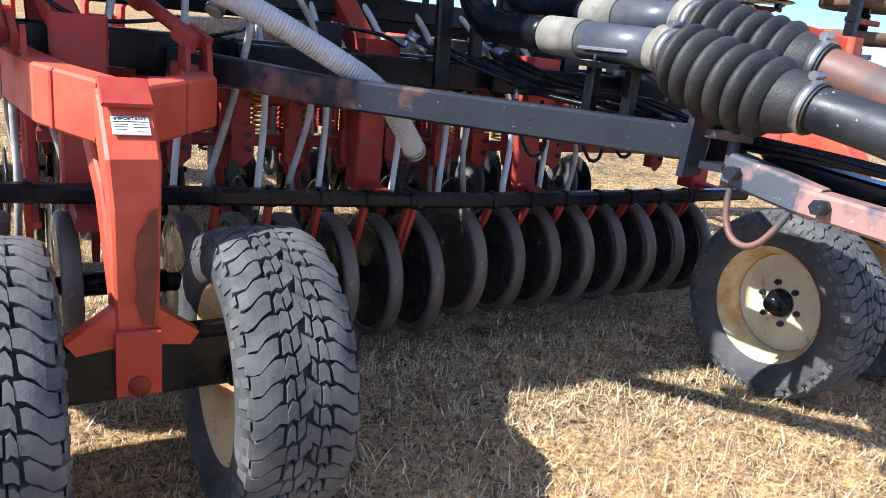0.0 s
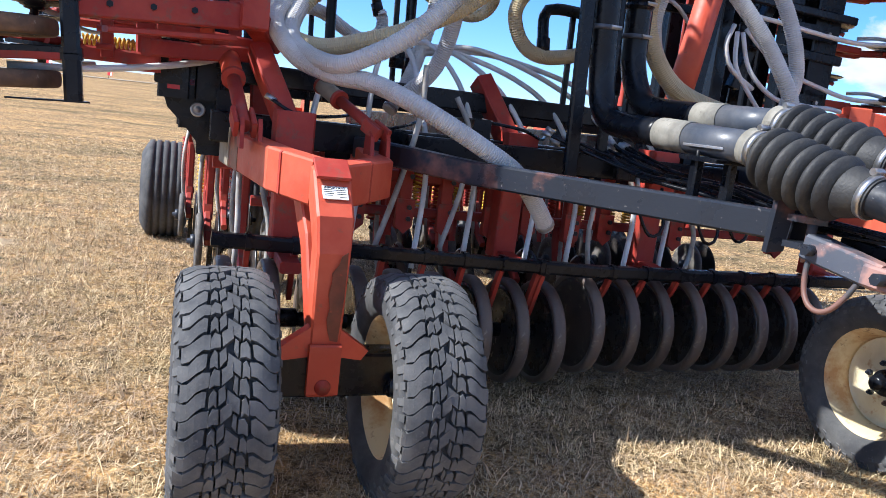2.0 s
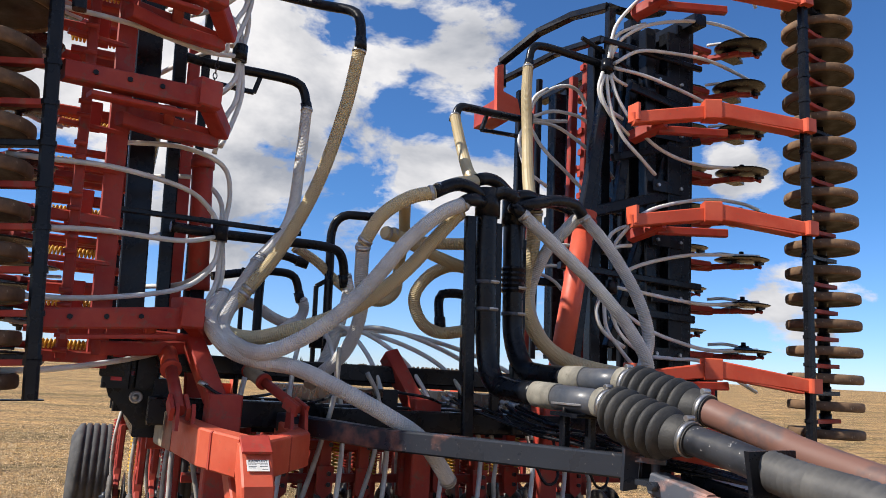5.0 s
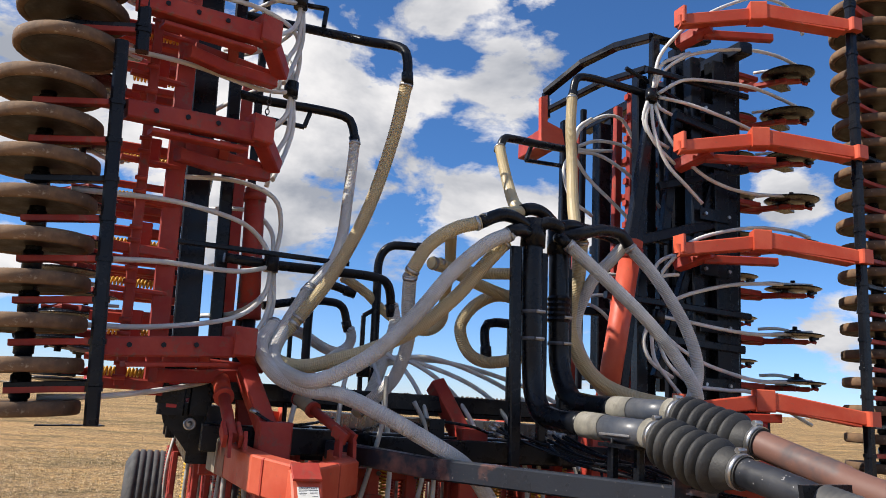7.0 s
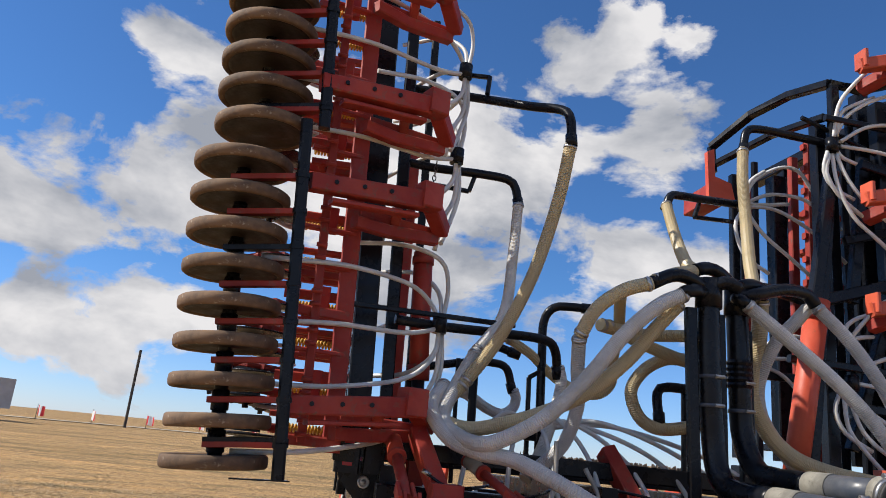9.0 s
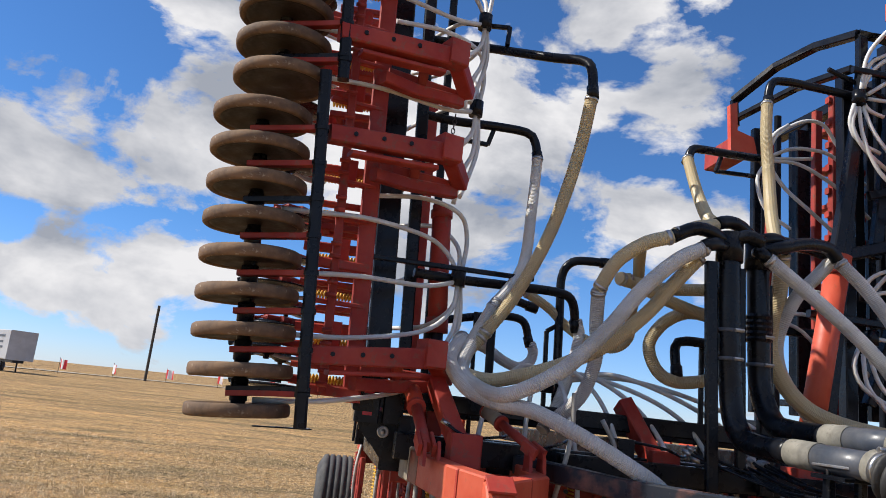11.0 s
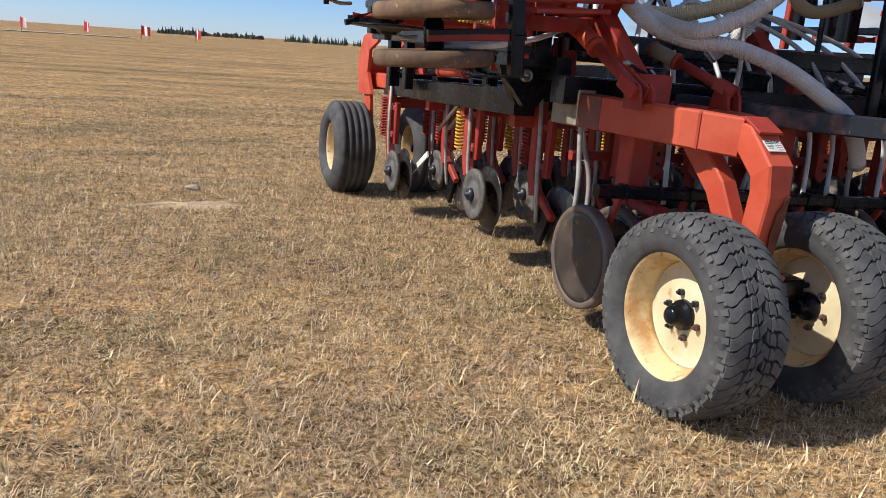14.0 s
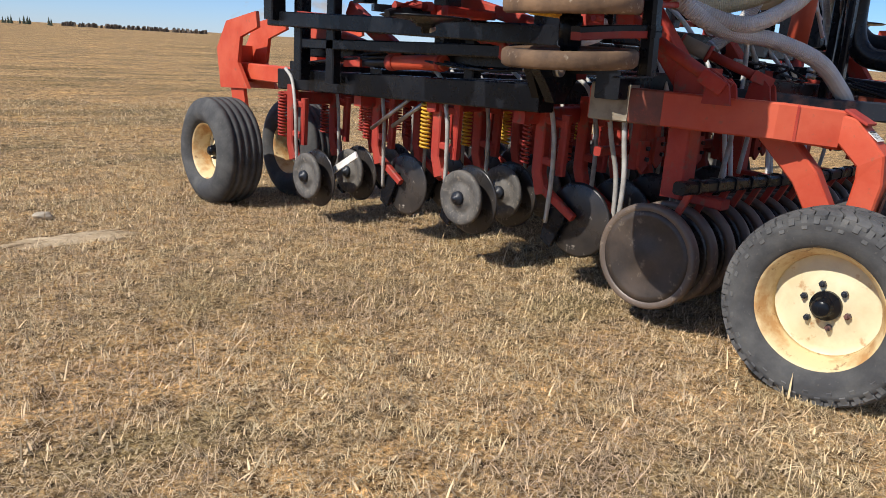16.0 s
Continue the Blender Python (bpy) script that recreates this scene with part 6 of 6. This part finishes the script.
for dz in (0.0, 1.11, 1.72):
    th = manifold((-1.377, 1.45, 2.206 + dz))
    seed_tube(th, (-1.376, 1.45, 2.185 + dz), (-1.601, 1.3, 2.112 + dz), (-1.994, 1.08, 2.083 + dz), (-2.339, 0.95, 2.038 + dz), (-2.537, 0.95, 2.031 + dz))
    seed_tube(th, (-1.376, 1.45, 2.175 + dz), (-1.404, 1.42, 2.005 + dz), (-1.572, 1.3, 1.849 + dz), (-1.951, 1.08, 1.748 + dz), (-2.297, 0.95, 1.714 + dz), (-2.464, 0.95, 1.719 + dz))
    seed_tube(th, (-1.377, 1.45, 2.227 + dz), (-1.467, 1.4, 2.341 + dz), (-1.618, 1.3, 2.407 + dz), (-1.961, 1.08, 2.413 + dz), (-2.266, 1.0, 2.389 + dz), (-2.444, 0.95, 2.371 + dz))
    seed_tube(th, (-1.356, 1.48, 2.25 + dz), (-1.34, 1.5, 2.463 + dz), (-1.408, 1.45, 2.609 + dz), (-1.644, 1.35, 2.65 + dz), (-1.963, 1.2, 2.583 + dz))
    seed_tube(th, (-1.367, 1.48, 2.249 + dz), (-1.391, 1.55, 2.43 + dz), (-1.529, 1.7, 2.565 + dz), (-1.789, 1.9, 2.579 + dz))
    seed_tube(th, (-1.365, 1.48, 2.165 + dz), (-1.392, 1.5, 2.027 + dz), (-1.534, 1.6, 1.908 + dz), (-1.739, 1.8, 1.883 + dz))
    seed_tube(th, (-1.365, 1.48, 2.165 + dz), (-1.368, 1.45, 1.921 + dz), (-1.429, 1.4, 1.76 + dz), (-1.465, 1.4, 1.547 + dz))
    seed_tube(th, (-1.354, 1.48, 2.165 + dz), (-1.337, 1.48, 1.954 + dz), (-1.386, 1.42, 1.741 + dz), (-1.446, 1.3, 1.567 + dz))
    seed_tube(th, (-1.365, 1.5, 2.208 + dz), (-1.522, 1.6, 2.245 + dz), (-1.727, 1.9, 2.202 + dz), (-1.929, 2.2, 2.125 + dz))
th = manifold((-1.613, 1.32, 1.51), "small black tube clamp with a white seed tube")
seed_tube(th, (-1.613, 1.32, 1.51), (-1.74, 1.22, 1.468), (-1.929, 1.1, 1.424), (-2.17, 1.0, 1.383), (-2.441, 0.95, 1.364))

th = manifold((1.306, 1.43, 3.848))
seed_tube(th, (1.320, 1.43, 3.897), (1.362, 1.42, 4.159), (1.477, 1.40, 4.344), (1.666, 1.38, 4.537), (2.015, 1.38, 4.777), (2.379, 1.42, 4.957), (2.769, 1.50, 5.002), (2.974, 1.55, 4.826))
seed_tube(th, (1.346, 1.43, 3.949), (1.434, 1.41, 4.101), (1.677, 1.38, 4.264), (2.106, 1.36, 4.393), (2.548, 1.45, 4.488), (2.962, 1.55, 4.503))
seed_tube(th, (1.372, 1.43, 3.886), (1.585, 1.40, 4.028), (1.878, 1.36, 4.064), (2.235, 1.38, 4.103), (2.618, 1.47, 4.122), (2.948, 1.55, 4.118))
seed_tube(th, (1.373, 1.43, 3.853), (1.623, 1.38, 3.828), (1.985, 1.36, 3.771), (2.380, 1.42, 3.736), (2.646, 1.48, 3.728), (2.920, 1.55, 3.721))
seed_tube(th, (1.337, 1.43, 3.786), (1.405, 1.40, 3.585), (1.571, 1.38, 3.386), (1.818, 1.36, 3.244), (2.236, 1.40, 3.220), (2.949, 1.55, 3.353))
seed_tube(th, (1.306, 1.43, 3.780), (1.325, 1.41, 3.550), (1.433, 1.40, 3.321), (1.598, 1.38, 3.168), (1.755, 1.40, 3.066))
seed_tube(th, (1.286, 1.43, 3.775), (1.250, 1.42, 3.628), (1.344, 1.42, 3.467), (1.525, 1.42, 3.335))
seed_tube(th, (1.270, 1.43, 3.795), (1.237, 1.43, 3.651), (1.300, 1.43, 3.529), (1.465, 1.43, 3.461))
seed_tube(th, (1.346, 1.43, 3.926), (1.378, 1.42, 4.102), (1.486, 1.41, 4.189), (1.655, 1.42, 4.281))
seed_tube(th, (1.347, 1.43, 3.811), (1.382, 1.42, 3.760), (1.486, 1.42, 3.731))
th = manifold((1.369, 1.45, 2.460))
seed_tube(th, (1.403, 1.45, 2.464), (1.479, 1.42, 2.575), (1.624, 1.38, 2.737), (1.868, 1.36, 2.845), (2.287, 1.40, 2.954), (2.712, 1.48, 2.999), (2.978, 1.55, 2.997))
seed_tube(th, (1.353, 1.45, 2.479), (1.385, 1.44, 2.561), (1.462, 1.43, 2.616), (1.560, 1.44, 2.652))
seed_tube(th, (1.403, 1.45, 2.455), (1.463, 1.43, 2.481), (1.563, 1.43, 2.498))
th = manifold((1.406, 1.45, 2.173))
seed_tube(th, (1.455, 1.45, 2.261), (1.641, 1.40, 2.360), (1.970, 1.36, 2.457), (2.352, 1.42, 2.522), (2.981, 1.55, 2.598))
seed_tube(th, (1.431, 1.45, 2.176), (1.641, 1.40, 2.152), (1.966, 1.36, 2.119), (2.342, 1.42, 2.128), (2.965, 1.55, 2.212))
seed_tube(th, (1.407, 1.45, 2.091), (1.525, 1.41, 1.978), (1.725, 1.38, 1.872), (1.962, 1.36, 1.809), (2.334, 1.42, 1.774), (2.948, 1.55, 1.818))
seed_tube(th, (1.383, 1.45, 2.069), (1.460, 1.42, 1.852), (1.650, 1.38, 1.706), (1.909, 1.36, 1.684), (2.278, 1.42, 1.675), (2.935, 1.55, 1.479))
seed_tube(th, (1.344, 1.45, 2.065), (1.361, 1.43, 1.864), (1.486, 1.42, 1.714), (1.594, 1.42, 1.614))
seed_tube(th, (1.315, 1.45, 2.103), (1.271, 1.44, 1.977), (1.332, 1.43, 1.842), (1.518, 1.43, 1.744))
th = manifold((0.907, 1.90, 3.484))
seed_tube(th, (0.921, 1.90, 3.534), (0.993, 1.90, 3.690), (1.201, 1.90, 3.829), (1.363, 1.90, 3.828), (1.490, 1.92, 3.697), (1.602, 1.95, 3.629))
seed_tube(th, (0.922, 1.90, 3.501), (1.101, 1.90, 3.592), (1.260, 1.90, 3.613), (1.423, 1.90, 3.595), (1.604, 1.92, 3.498), (1.751, 1.95, 3.424))
seed_tube(th, (0.923, 1.90, 3.473), (1.157, 1.90, 3.483), (1.373, 1.90, 3.403), (1.608, 1.92, 3.280), (1.782, 1.95, 3.160))
seed_tube(th, (0.924, 1.90, 3.440), (1.059, 1.90, 3.277), (1.273, 1.90, 3.125), (1.487, 1.92, 2.989))
seed_tube(th, (0.898, 1.90, 3.449), (0.837, 1.90, 3.308), (0.911, 1.90, 3.090), (1.117, 1.92, 2.980))
seed_tube(th, (0.905, 1.90, 3.531), (0.962, 1.90, 3.684), (1.079, 1.90, 3.780))
seed_tube(th, (0.906, 1.90, 3.498), (1.025, 1.90, 3.501), (1.286, 1.92, 3.551))
th = manifold((1.046, 1.95, 2.33))
seed_tube(th, (1.045, 1.95, 2.363), (1.158, 1.9, 2.495), (1.383, 1.9, 2.525), (1.708, 2.0, 2.409))
seed_tube(th, (1.047, 1.95, 2.298), (1.212, 1.9, 2.228), (1.436, 1.9, 2.02), (1.719, 2.0, 1.869))
seed_tube(th, (1.046, 1.95, 2.33), (1.27, 1.9, 2.349), (1.493, 1.9, 2.183), (1.821, 2.0, 1.98))
th = manifold((-0.681, 1.72, 1.639))
for k in range(8):
    x = -1.25 + 0.30 * k
    seed_tube(th, (-0.68, 1.72, 1.66), (-0.68 + (x + 0.68) * 0.35, 1.60, 1.74 - 0.02 * (k % 3)), (-0.68 + (x + 0.68) * 0.8, 1.35, 1.50), (x, 1.1 + 0.1 * (k % 2), 1.1), (x - 0.06, 0.98 + 0.1 * (k % 2), 0.62))


# hydraulic lines and clutter between the draft arms
def line(name, label, pts, r=0.009, mat=None):
    th = thing(name, label, "hydraulic hose", group="hydraulic hoses")
    bm = B()
    tube(bm, pts, r, 8, step=0.03)
    part("hose_wall", bm, mat or BLACK, th)
    a, c = Vector(pts[0]), Vector(pts[1])
    d = (c - a).normalized()
    bm = B()
    tube(bm, [a - d * 0.01, a + d * 0.04], r * 1.7, 6, curve=False)
    part("fitting", bm, STEEL, th)
    return th


rng = random.Random(21)
for k in range(9):
    o = [rng.uniform(-0.03, 0.03) for _ in range(8)]
    line("hydraulic_hose", "black hydraulic hose sagging along the tongue",
         [(0.13 + 0.02 * k - 0.3 * (k % 3 == 0), 0.85 + o[0], 1.33 + o[1]), (0.12 + 0.03 * k + o[2], 0.48, 1.22 + o[3]), (0.22 + 0.02 * k + o[4], 0.04, 1.20 + o[5]),
          (0.25 + 0.012 * k, -0.40, 1.16 + o[6] * 0.6), (0.29 + 0.012 * k, -1.15, 1.12), (0.28 + 0.01 * k, -3.0, 0.90)], 0.008 + 0.002 * (k % 2))
for k in range(5):
    o = [rng.uniform(-0.04, 0.04) for _ in range(6)]
    line("hydraulic_hose", "black hydraulic hose draped over the frame", [(-1.45 + 0.35 * k, 1.0 + o[0], 1.36), (-1.3 + 0.35 * k + o[1], 0.92, 1.31 + o[2]), (-1.1 + 0.36 * k, 1.15 + o[3], 1.30), (-0.9 + 0.36 * k, 1.5, 1.34 + o[4])], 0.008)
for x0, z0 in ((0.47, 0.88), (0.83, 0.86), (1.03, 0.88)):
    line("hydraulic_hose", "brown hose loop hanging before the openers", [(x0, 0.95, 1.15), (x0 - 0.02, 0.86, 1.0), (x0 + 0.05, 0.84, z0), (x0 + 0.14, 0.86, z0 + 0.04), (x0 + 0.16, 0.95, 1.12)], 0.009)

# white drop tubes in front of the centre section
for a, m1, m2, e in (((-0.742, 0.987, 1.583), (-0.754, 0.957, 1.345), (-0.833, 0.928, 1.023), (-0.923, 0.917, 0.726)), ((-0.558, 1.031, 1.458), (-0.485, 0.999, 1.298), (-0.499, 0.981, 1.029), (-0.579, 0.974, 0.728)),
                     ((-1.530, 1.19, 1.06), (-1.528, 1.17, 0.90), (-1.525, 1.15, 0.72), (-1.535, 1.15, 0.438)), ((-1.42, 1.35, 1.05), (-1.40, 1.33, 0.90), (-1.36, 1.30, 0.703), (-1.37, 1.28, 0.442)),
                     ((0.258, 1.07, 1.16), (0.294, 1.05, 0.999), (0.278, 1.033, 0.835), (0.321, 1.05, 0.621)), ((0.923, 1.07, 1.178), (0.904, 1.05, 1.014), (0.959, 1.033, 0.851), (0.944, 1.05, 0.634))):
    bm = B()
    tube(bm, [a, m1, m2, e], 0.0135, 10)
    tagged(part("drop_tube", bm, DULL_TUBE), "white plastic seed tube dropping behind the disc gang", "seed tube", "drop tubes")

# bare earth with a pale stone, and trodden patches
def bare_patch(cx, cy, rx, ry, seed, mat):
    rg = random.Random(seed)
    bm = B()
    n = 90
    rings_ = []
    for f in (0.35, 0.7, 1.0):
        rings_.append([])
        for k in range(n):
            a = 2 * math.pi * k / n
            q = f * (1 + (0.55 * noise.noise(Vector((2 * math.cos(a), 2 * math.sin(a), seed))) + 0.5 * noise.noise(Vector((7 * math.cos(a), 7 * math.sin(a), seed))) + rg.uniform(-0.12, 0.12)) * f)
            rings_[-1].append(bm.verts.new((cx + rx * q * math.cos(a), cy + ry * q * math.sin(a), (0.010 if f < 0.9 else -0.002) + rg.uniform(0, 0.006))))
    bm.faces.new(rings_[0])
    for p, q in zip(rings_, rings_[1:]):
        for k in range(n):
            bm.faces.new((p[k], p[(k + 1) % n], q[(k + 1) % n], q[k]))
    return part("bare_earth", bm, mat)


tagged(bare_patch(-3.30, 4.0, 0.40, 0.14, 1, EARTH), "pale trampled bare earth in the dry grass", "earth patch", kind="structure")
bm = B()
bmesh.ops.create_icosphere(bm, subdivisions=3, radius=0.1)
for v in bm.verts:
    v.co = Vector((v.co.x * 0.66, v.co.y * 0.55, v.co.z * 0.27)) * (1 + 0.3 * noise.noise(v.co * 14)) + Vector((-3.25, 4.65, 0.025))
for f in bm.faces:
    f.smooth = True
tagged(part("field_stone", bm, STONE), "pale flat stone lying in the dry grass", "stone")


# ---- rear of the machine ----
def rear_caster(x, y):
    th = thing("rear_wheel_fork", "orange-red rear wheel arm with a ribbed tyre", "rear wheel", group="rear wheels")
    wheel(th, (x, y, 0.418), -1, rear=True)
    bm = B()
    plate(bm, [(x + 0.22, y - 0.05, 0.33), (x + 0.22, y - 0.12, 0.40), (x + 0.22, y + 0.02, 0.98), (x + 0.22, y + 0.22, 0.96), (x + 0.22, y + 0.06, 0.36)], 0.03, (1, 0, 0))
    part("fork_plate", bm, RED, th)
    for dx in (0.20, 0.46):
        bm = B()
        plate(bm, [(x + dx, y - 0.10, 0.92), (x + dx, y + 0.34, 0.90), (x + dx, y + 0.40, 1.22), (x + dx, y + 0.24, 1.44), (x + dx, y - 0.22, 1.52), (x + dx, y - 0.24, 1.40), (x + dx, y + 0.02, 1.32), (x + dx, y + 0.06, 1.12)], 0.03, (1, 0, 0))
        part("side_plate", bm, RED, th, "bright orange-red side plate")
    bm = B()
    beam(bm, [(x + 0.33, y + 0.30, 1.25), (x + 0.33, y + 0.28, 0.95)], 0.24, 0.06, up=(0, 1, 0))
    part("back_plate", bm, RED, th)
    bm = B()
    beam(bm, [(x + 0.33, y + 0.25, 1.05), (x + 0.33, y - 0.75, 1.05)], 0.12, 0.13)
    part("arm", bm, RED, th)
    bm = B()
    tube(bm, [(x, y, 0.418), (x + 0.25, y, 0.418)], 0.03, curve=False)
    part("axle_shaft", bm, BLACK, th)
    return th


rear_caster(-1.87, 4.69)
cylinder((-1.68, 2.35, 1.24), (-1.68, 3.25, 1.20), 0.045, RED, "orange-red hydraulic cylinder lying on the side rail")
tubes("transport_rest", "black box-section rest under the folded wing", "wing rest", BLACK, [
    ([(-1.76, 3.72, 1.05), (-1.76, 3.72, 1.62)], 0.09, 0.09), ([(-1.76, 3.35, 1.05), (-1.76, 3.35, 1.62)], 0.07, 0.09), ([(-1.76, 1.5, 1.33), (-1.76, 3.75, 1.30)], 0.07, 0.07),
    ([(-1.60, 2.2, 1.05), (-1.60, 2.2, 1.40)], 0.08, 0.08), ([(-1.60, 1.3, 1.30), (-1.60, 3.8, 1.27)], 0.09, 0.12)], pname="rest_tube")
tubes("fold_linkage", "weathered red linkage plates under the folded wing", "linkage", DEEP_RED, [
    ([(-1.78, 1.75, 1.30), (-1.72, 2.25, 1.52)], 0.05, 0.09), ([(-1.66, 2.75, 1.26), (-1.66, 3.3, 1.55)], 0.06, 0.10), ([(-1.55, 3.1, 1.25), (-1.55, 3.8, 1.40)], 0.06, 0.12),
    ([(-1.80, 2.95, 1.45), (-1.80, 3.7, 1.48)], 0.05, 0.07), ([(-1.62, 1.5, 1.42), (-1.62, 2.4, 1.62)], 0.06, 0.07)], pname="link_plate")
for k in range(4):
    line("hydraulic_hose", "black hydraulic hose lying along the side rail", [(-1.66 + 0.03 * k, 1.72, 1.24 + 0.02 * k), (-1.74 + 0.05 * k, 2.05, 1.22), (-1.70 + 0.03 * k, 2.8, 1.25 + 0.03 * (k % 2)), (-1.74 + 0.04 * k, 3.6, 1.18), (-1.60, 4.1, 1.12)], 0.009)
rear_caster(-1.12, 4.66)
rear_caster(1.4, 4.7)


# ---- distance ----
def away(az, d, z=0.0):
    x, y = -2.2 + d * math.sin(radians(az)), -2.8 + d * math.cos(radians(az))
    return Vector((x, y, z + land(x, y)))


def road():
    bm = B()
    near, off = [], []
    for k in range(38):
        az = -75 + 2.0 * k
        d = 118 + 0.5 * (az + 24)
        for row, dd in ((near, -3.5), (off, 4.5)):
            q = away(az, d + dd, 0.09)
            row.append(bm.verts.new(q))
    for k in range(37):
        bm.faces.new((near[k], near[k + 1], off[k + 1], off[k]))
    tagged(part("road", bm, ROAD), "pale gravel track along the field's edge", "road", kind="structure")


road()


def trailer():
    p = away(-22.4, 88)
    th = thing("semi_trailer", "white box trailer parked on the field's edge", "trailer", Matrix.Translation(p) @ pose(0, 0, 0, 0, 0, -48))
    bm = B()
    beam(bm, [(-1.3, 0, 2.55), (7.2, 0, 2.55)], 2.5, 2.75, c=0.05)
    part("box_body", bm, TRAILER, th)
    bm = B()
    beam(bm, [(-1.2, 0, 1.05), (7.0, 0, 1.05)], 1.0, 0.25)
    part("chassis", bm, BLACK, th)
    for x in (-0.5, 0.7):
        for y in (-0.95, 0.95):
            bm = B()
            lathe(bm, [(0.0, -0.2), (0.25, -0.2), (0.5, -0.17), (0.5, 0.17), (0.25, 0.2), (0.0, 0.2)], 24, axis="y", at=(x, y, 0.5))
            part("trailer_wheel", bm, RUBBER, th)
    for y in (-0.7, 0.7):
        bm = B()
        beam(bm, [(5.0, y, 1.0), (5.0, y, 0.0)], 0.12, 0.12)
        part("landing_leg", bm, BLACK, th)
    for z, w in ((3.35, 2.2), (2.8, 1.7), (2.3, 1.9)):
        bm = B()
        plate(bm, [(5.0 - w / 2, -1.262, z - 0.10), (5.0 + w / 2, -1.262, z - 0.10), (5.0 + w / 2, -1.262, z + 0.10), (5.0 - w / 2, -1.262, z + 0.10)], 0.01, (0, 1, 0))
        part("lettering_bar", bm, GREY_PIPE, th)


trailer()
p = away(-12.75, 113)
th = thing("utility_pole", "dark weathered wooden pole standing alone at the road", "pole", Matrix.Translation(p))
bm = B()
tube(bm, [(0, 0, 0), (0.03, 0, 5), (0.08, 0, 10.6)], 0.19, 10)
part("post", bm, WOOD, th)
for k, az in enumerate((-24.5, -18.3, -14.9, -11.4, -7.8, -4.1, -0.6, 2.9)):
    p = away(az, 112 + 1.5 * k)
    th = thing("flag", "small red and white flag on a stake at the field's edge", "flag", Matrix.Translation(p) @ pose(0, 0, 0, 0, 0, -50 + 17 * math.sin(2.4 * k)) @ Matrix.Scale(1.7, 4), "flags along the road")
    bm = B()
    tube(bm, [(0, 0, 0), (0, 0, 1.2)], 0.02, 6, curve=False)
    part("stake", bm, WOOD, th)
    for a, b, mt in ((0.0, 0.3, FLAG_RED), (0.3, 0.75, FLAG_WHITE), (0.75, 1.05, FLAG_RED)):
        bm = B()
        nn = 5
        pts = [(a + (b - a) * i / nn) for i in range(nn + 1)]
        lo = [bm.verts.new((q * 0.8, 0.10 * math.sin(q * 6 + k), 0.38 - 0.10 * q)) for q in pts]
        hi = [bm.verts.new((q * 0.8, 0.08 * math.sin(q * 6 + k + 0.6), 1.12 - 0.10 * q)) for q in pts]
        for i in range(nn):
            bm.faces.new((lo[i], lo[i + 1], hi[i + 1], hi[i]))
        part("stripe", bm, mt, th, recalc=False)


def conifers():
    bm = B()
    rg = random.Random(9)
    spots = []
    for az0, az1, n in ((1.0, 4.2, 16), (5.5, 7.5, 6), (9.6, 11.4, 16), (11.6, 14.2, 20), (14.5, 15.1, 4), (15.5, 16.2, 4), (17.15, 17.4, 2)):
        for k in range(n):
            spots.append((az0 + (az1 - az0) * (k + rg.uniform(-0.3, 0.3)) / n, 430 + rg.uniform(-15, 25), rg.uniform(2.2, 4.4)))
    for az, d, h in spots:
        p = away(az, d)
        for q in range(5):
            z0 = h * q / 5.4
            r = h * 0.30 * (1 - q / 5.6) * rg.uniform(0.8, 1.2)
            n = 7
            ring = [bm.verts.new(p + Vector((r * rg.uniform(0.7, 1.25) * math.cos(2 * math.pi * k / n), r * rg.uniform(0.7, 1.25) * math.sin(2 * math.pi * k / n), z0 + rg.uniform(0, 0.2)))) for k in range(n)]
            tip = bm.verts.new(p + Vector((0, 0, z0 + h * 0.42)))
            for k in range(n):
                bm.faces.new((ring[k], ring[(k + 1) % n], tip))
    tagged(part("far_trees", bm, TREE_GREEN), "dark row of conifers on the far horizon", "trees", kind="stuff")
    bm = B()
    for k in range(260):
        az = rg.choice((rg.uniform(1, 8), rg.uniform(18, 27)))
        p = away(az, 520 + rg.uniform(-30, 30))
        h = rg.uniform(1.2, 3.2)
        for q in range(4):
            a = rg.uniform(0, 6.28)
            w = Vector((math.cos(a), math.sin(a), 0)) * h * 0.5
            bm.faces.new([bm.verts.new(p - w), bm.verts.new(p + w), bm.verts.new(p + w * rg.uniform(0.2, 0.8) + Vector((0, 0, h * rg.uniform(0.7, 1)))), bm.verts.new(p - w * rg.uniform(0.2, 0.8) + Vector((0, 0, h * rg.uniform(0.6, 0.9))))])
    tagged(part("far_bushes", bm, TWIG), "grey-brown bare bushes along the horizon", "bushes", kind="stuff")


conifers()
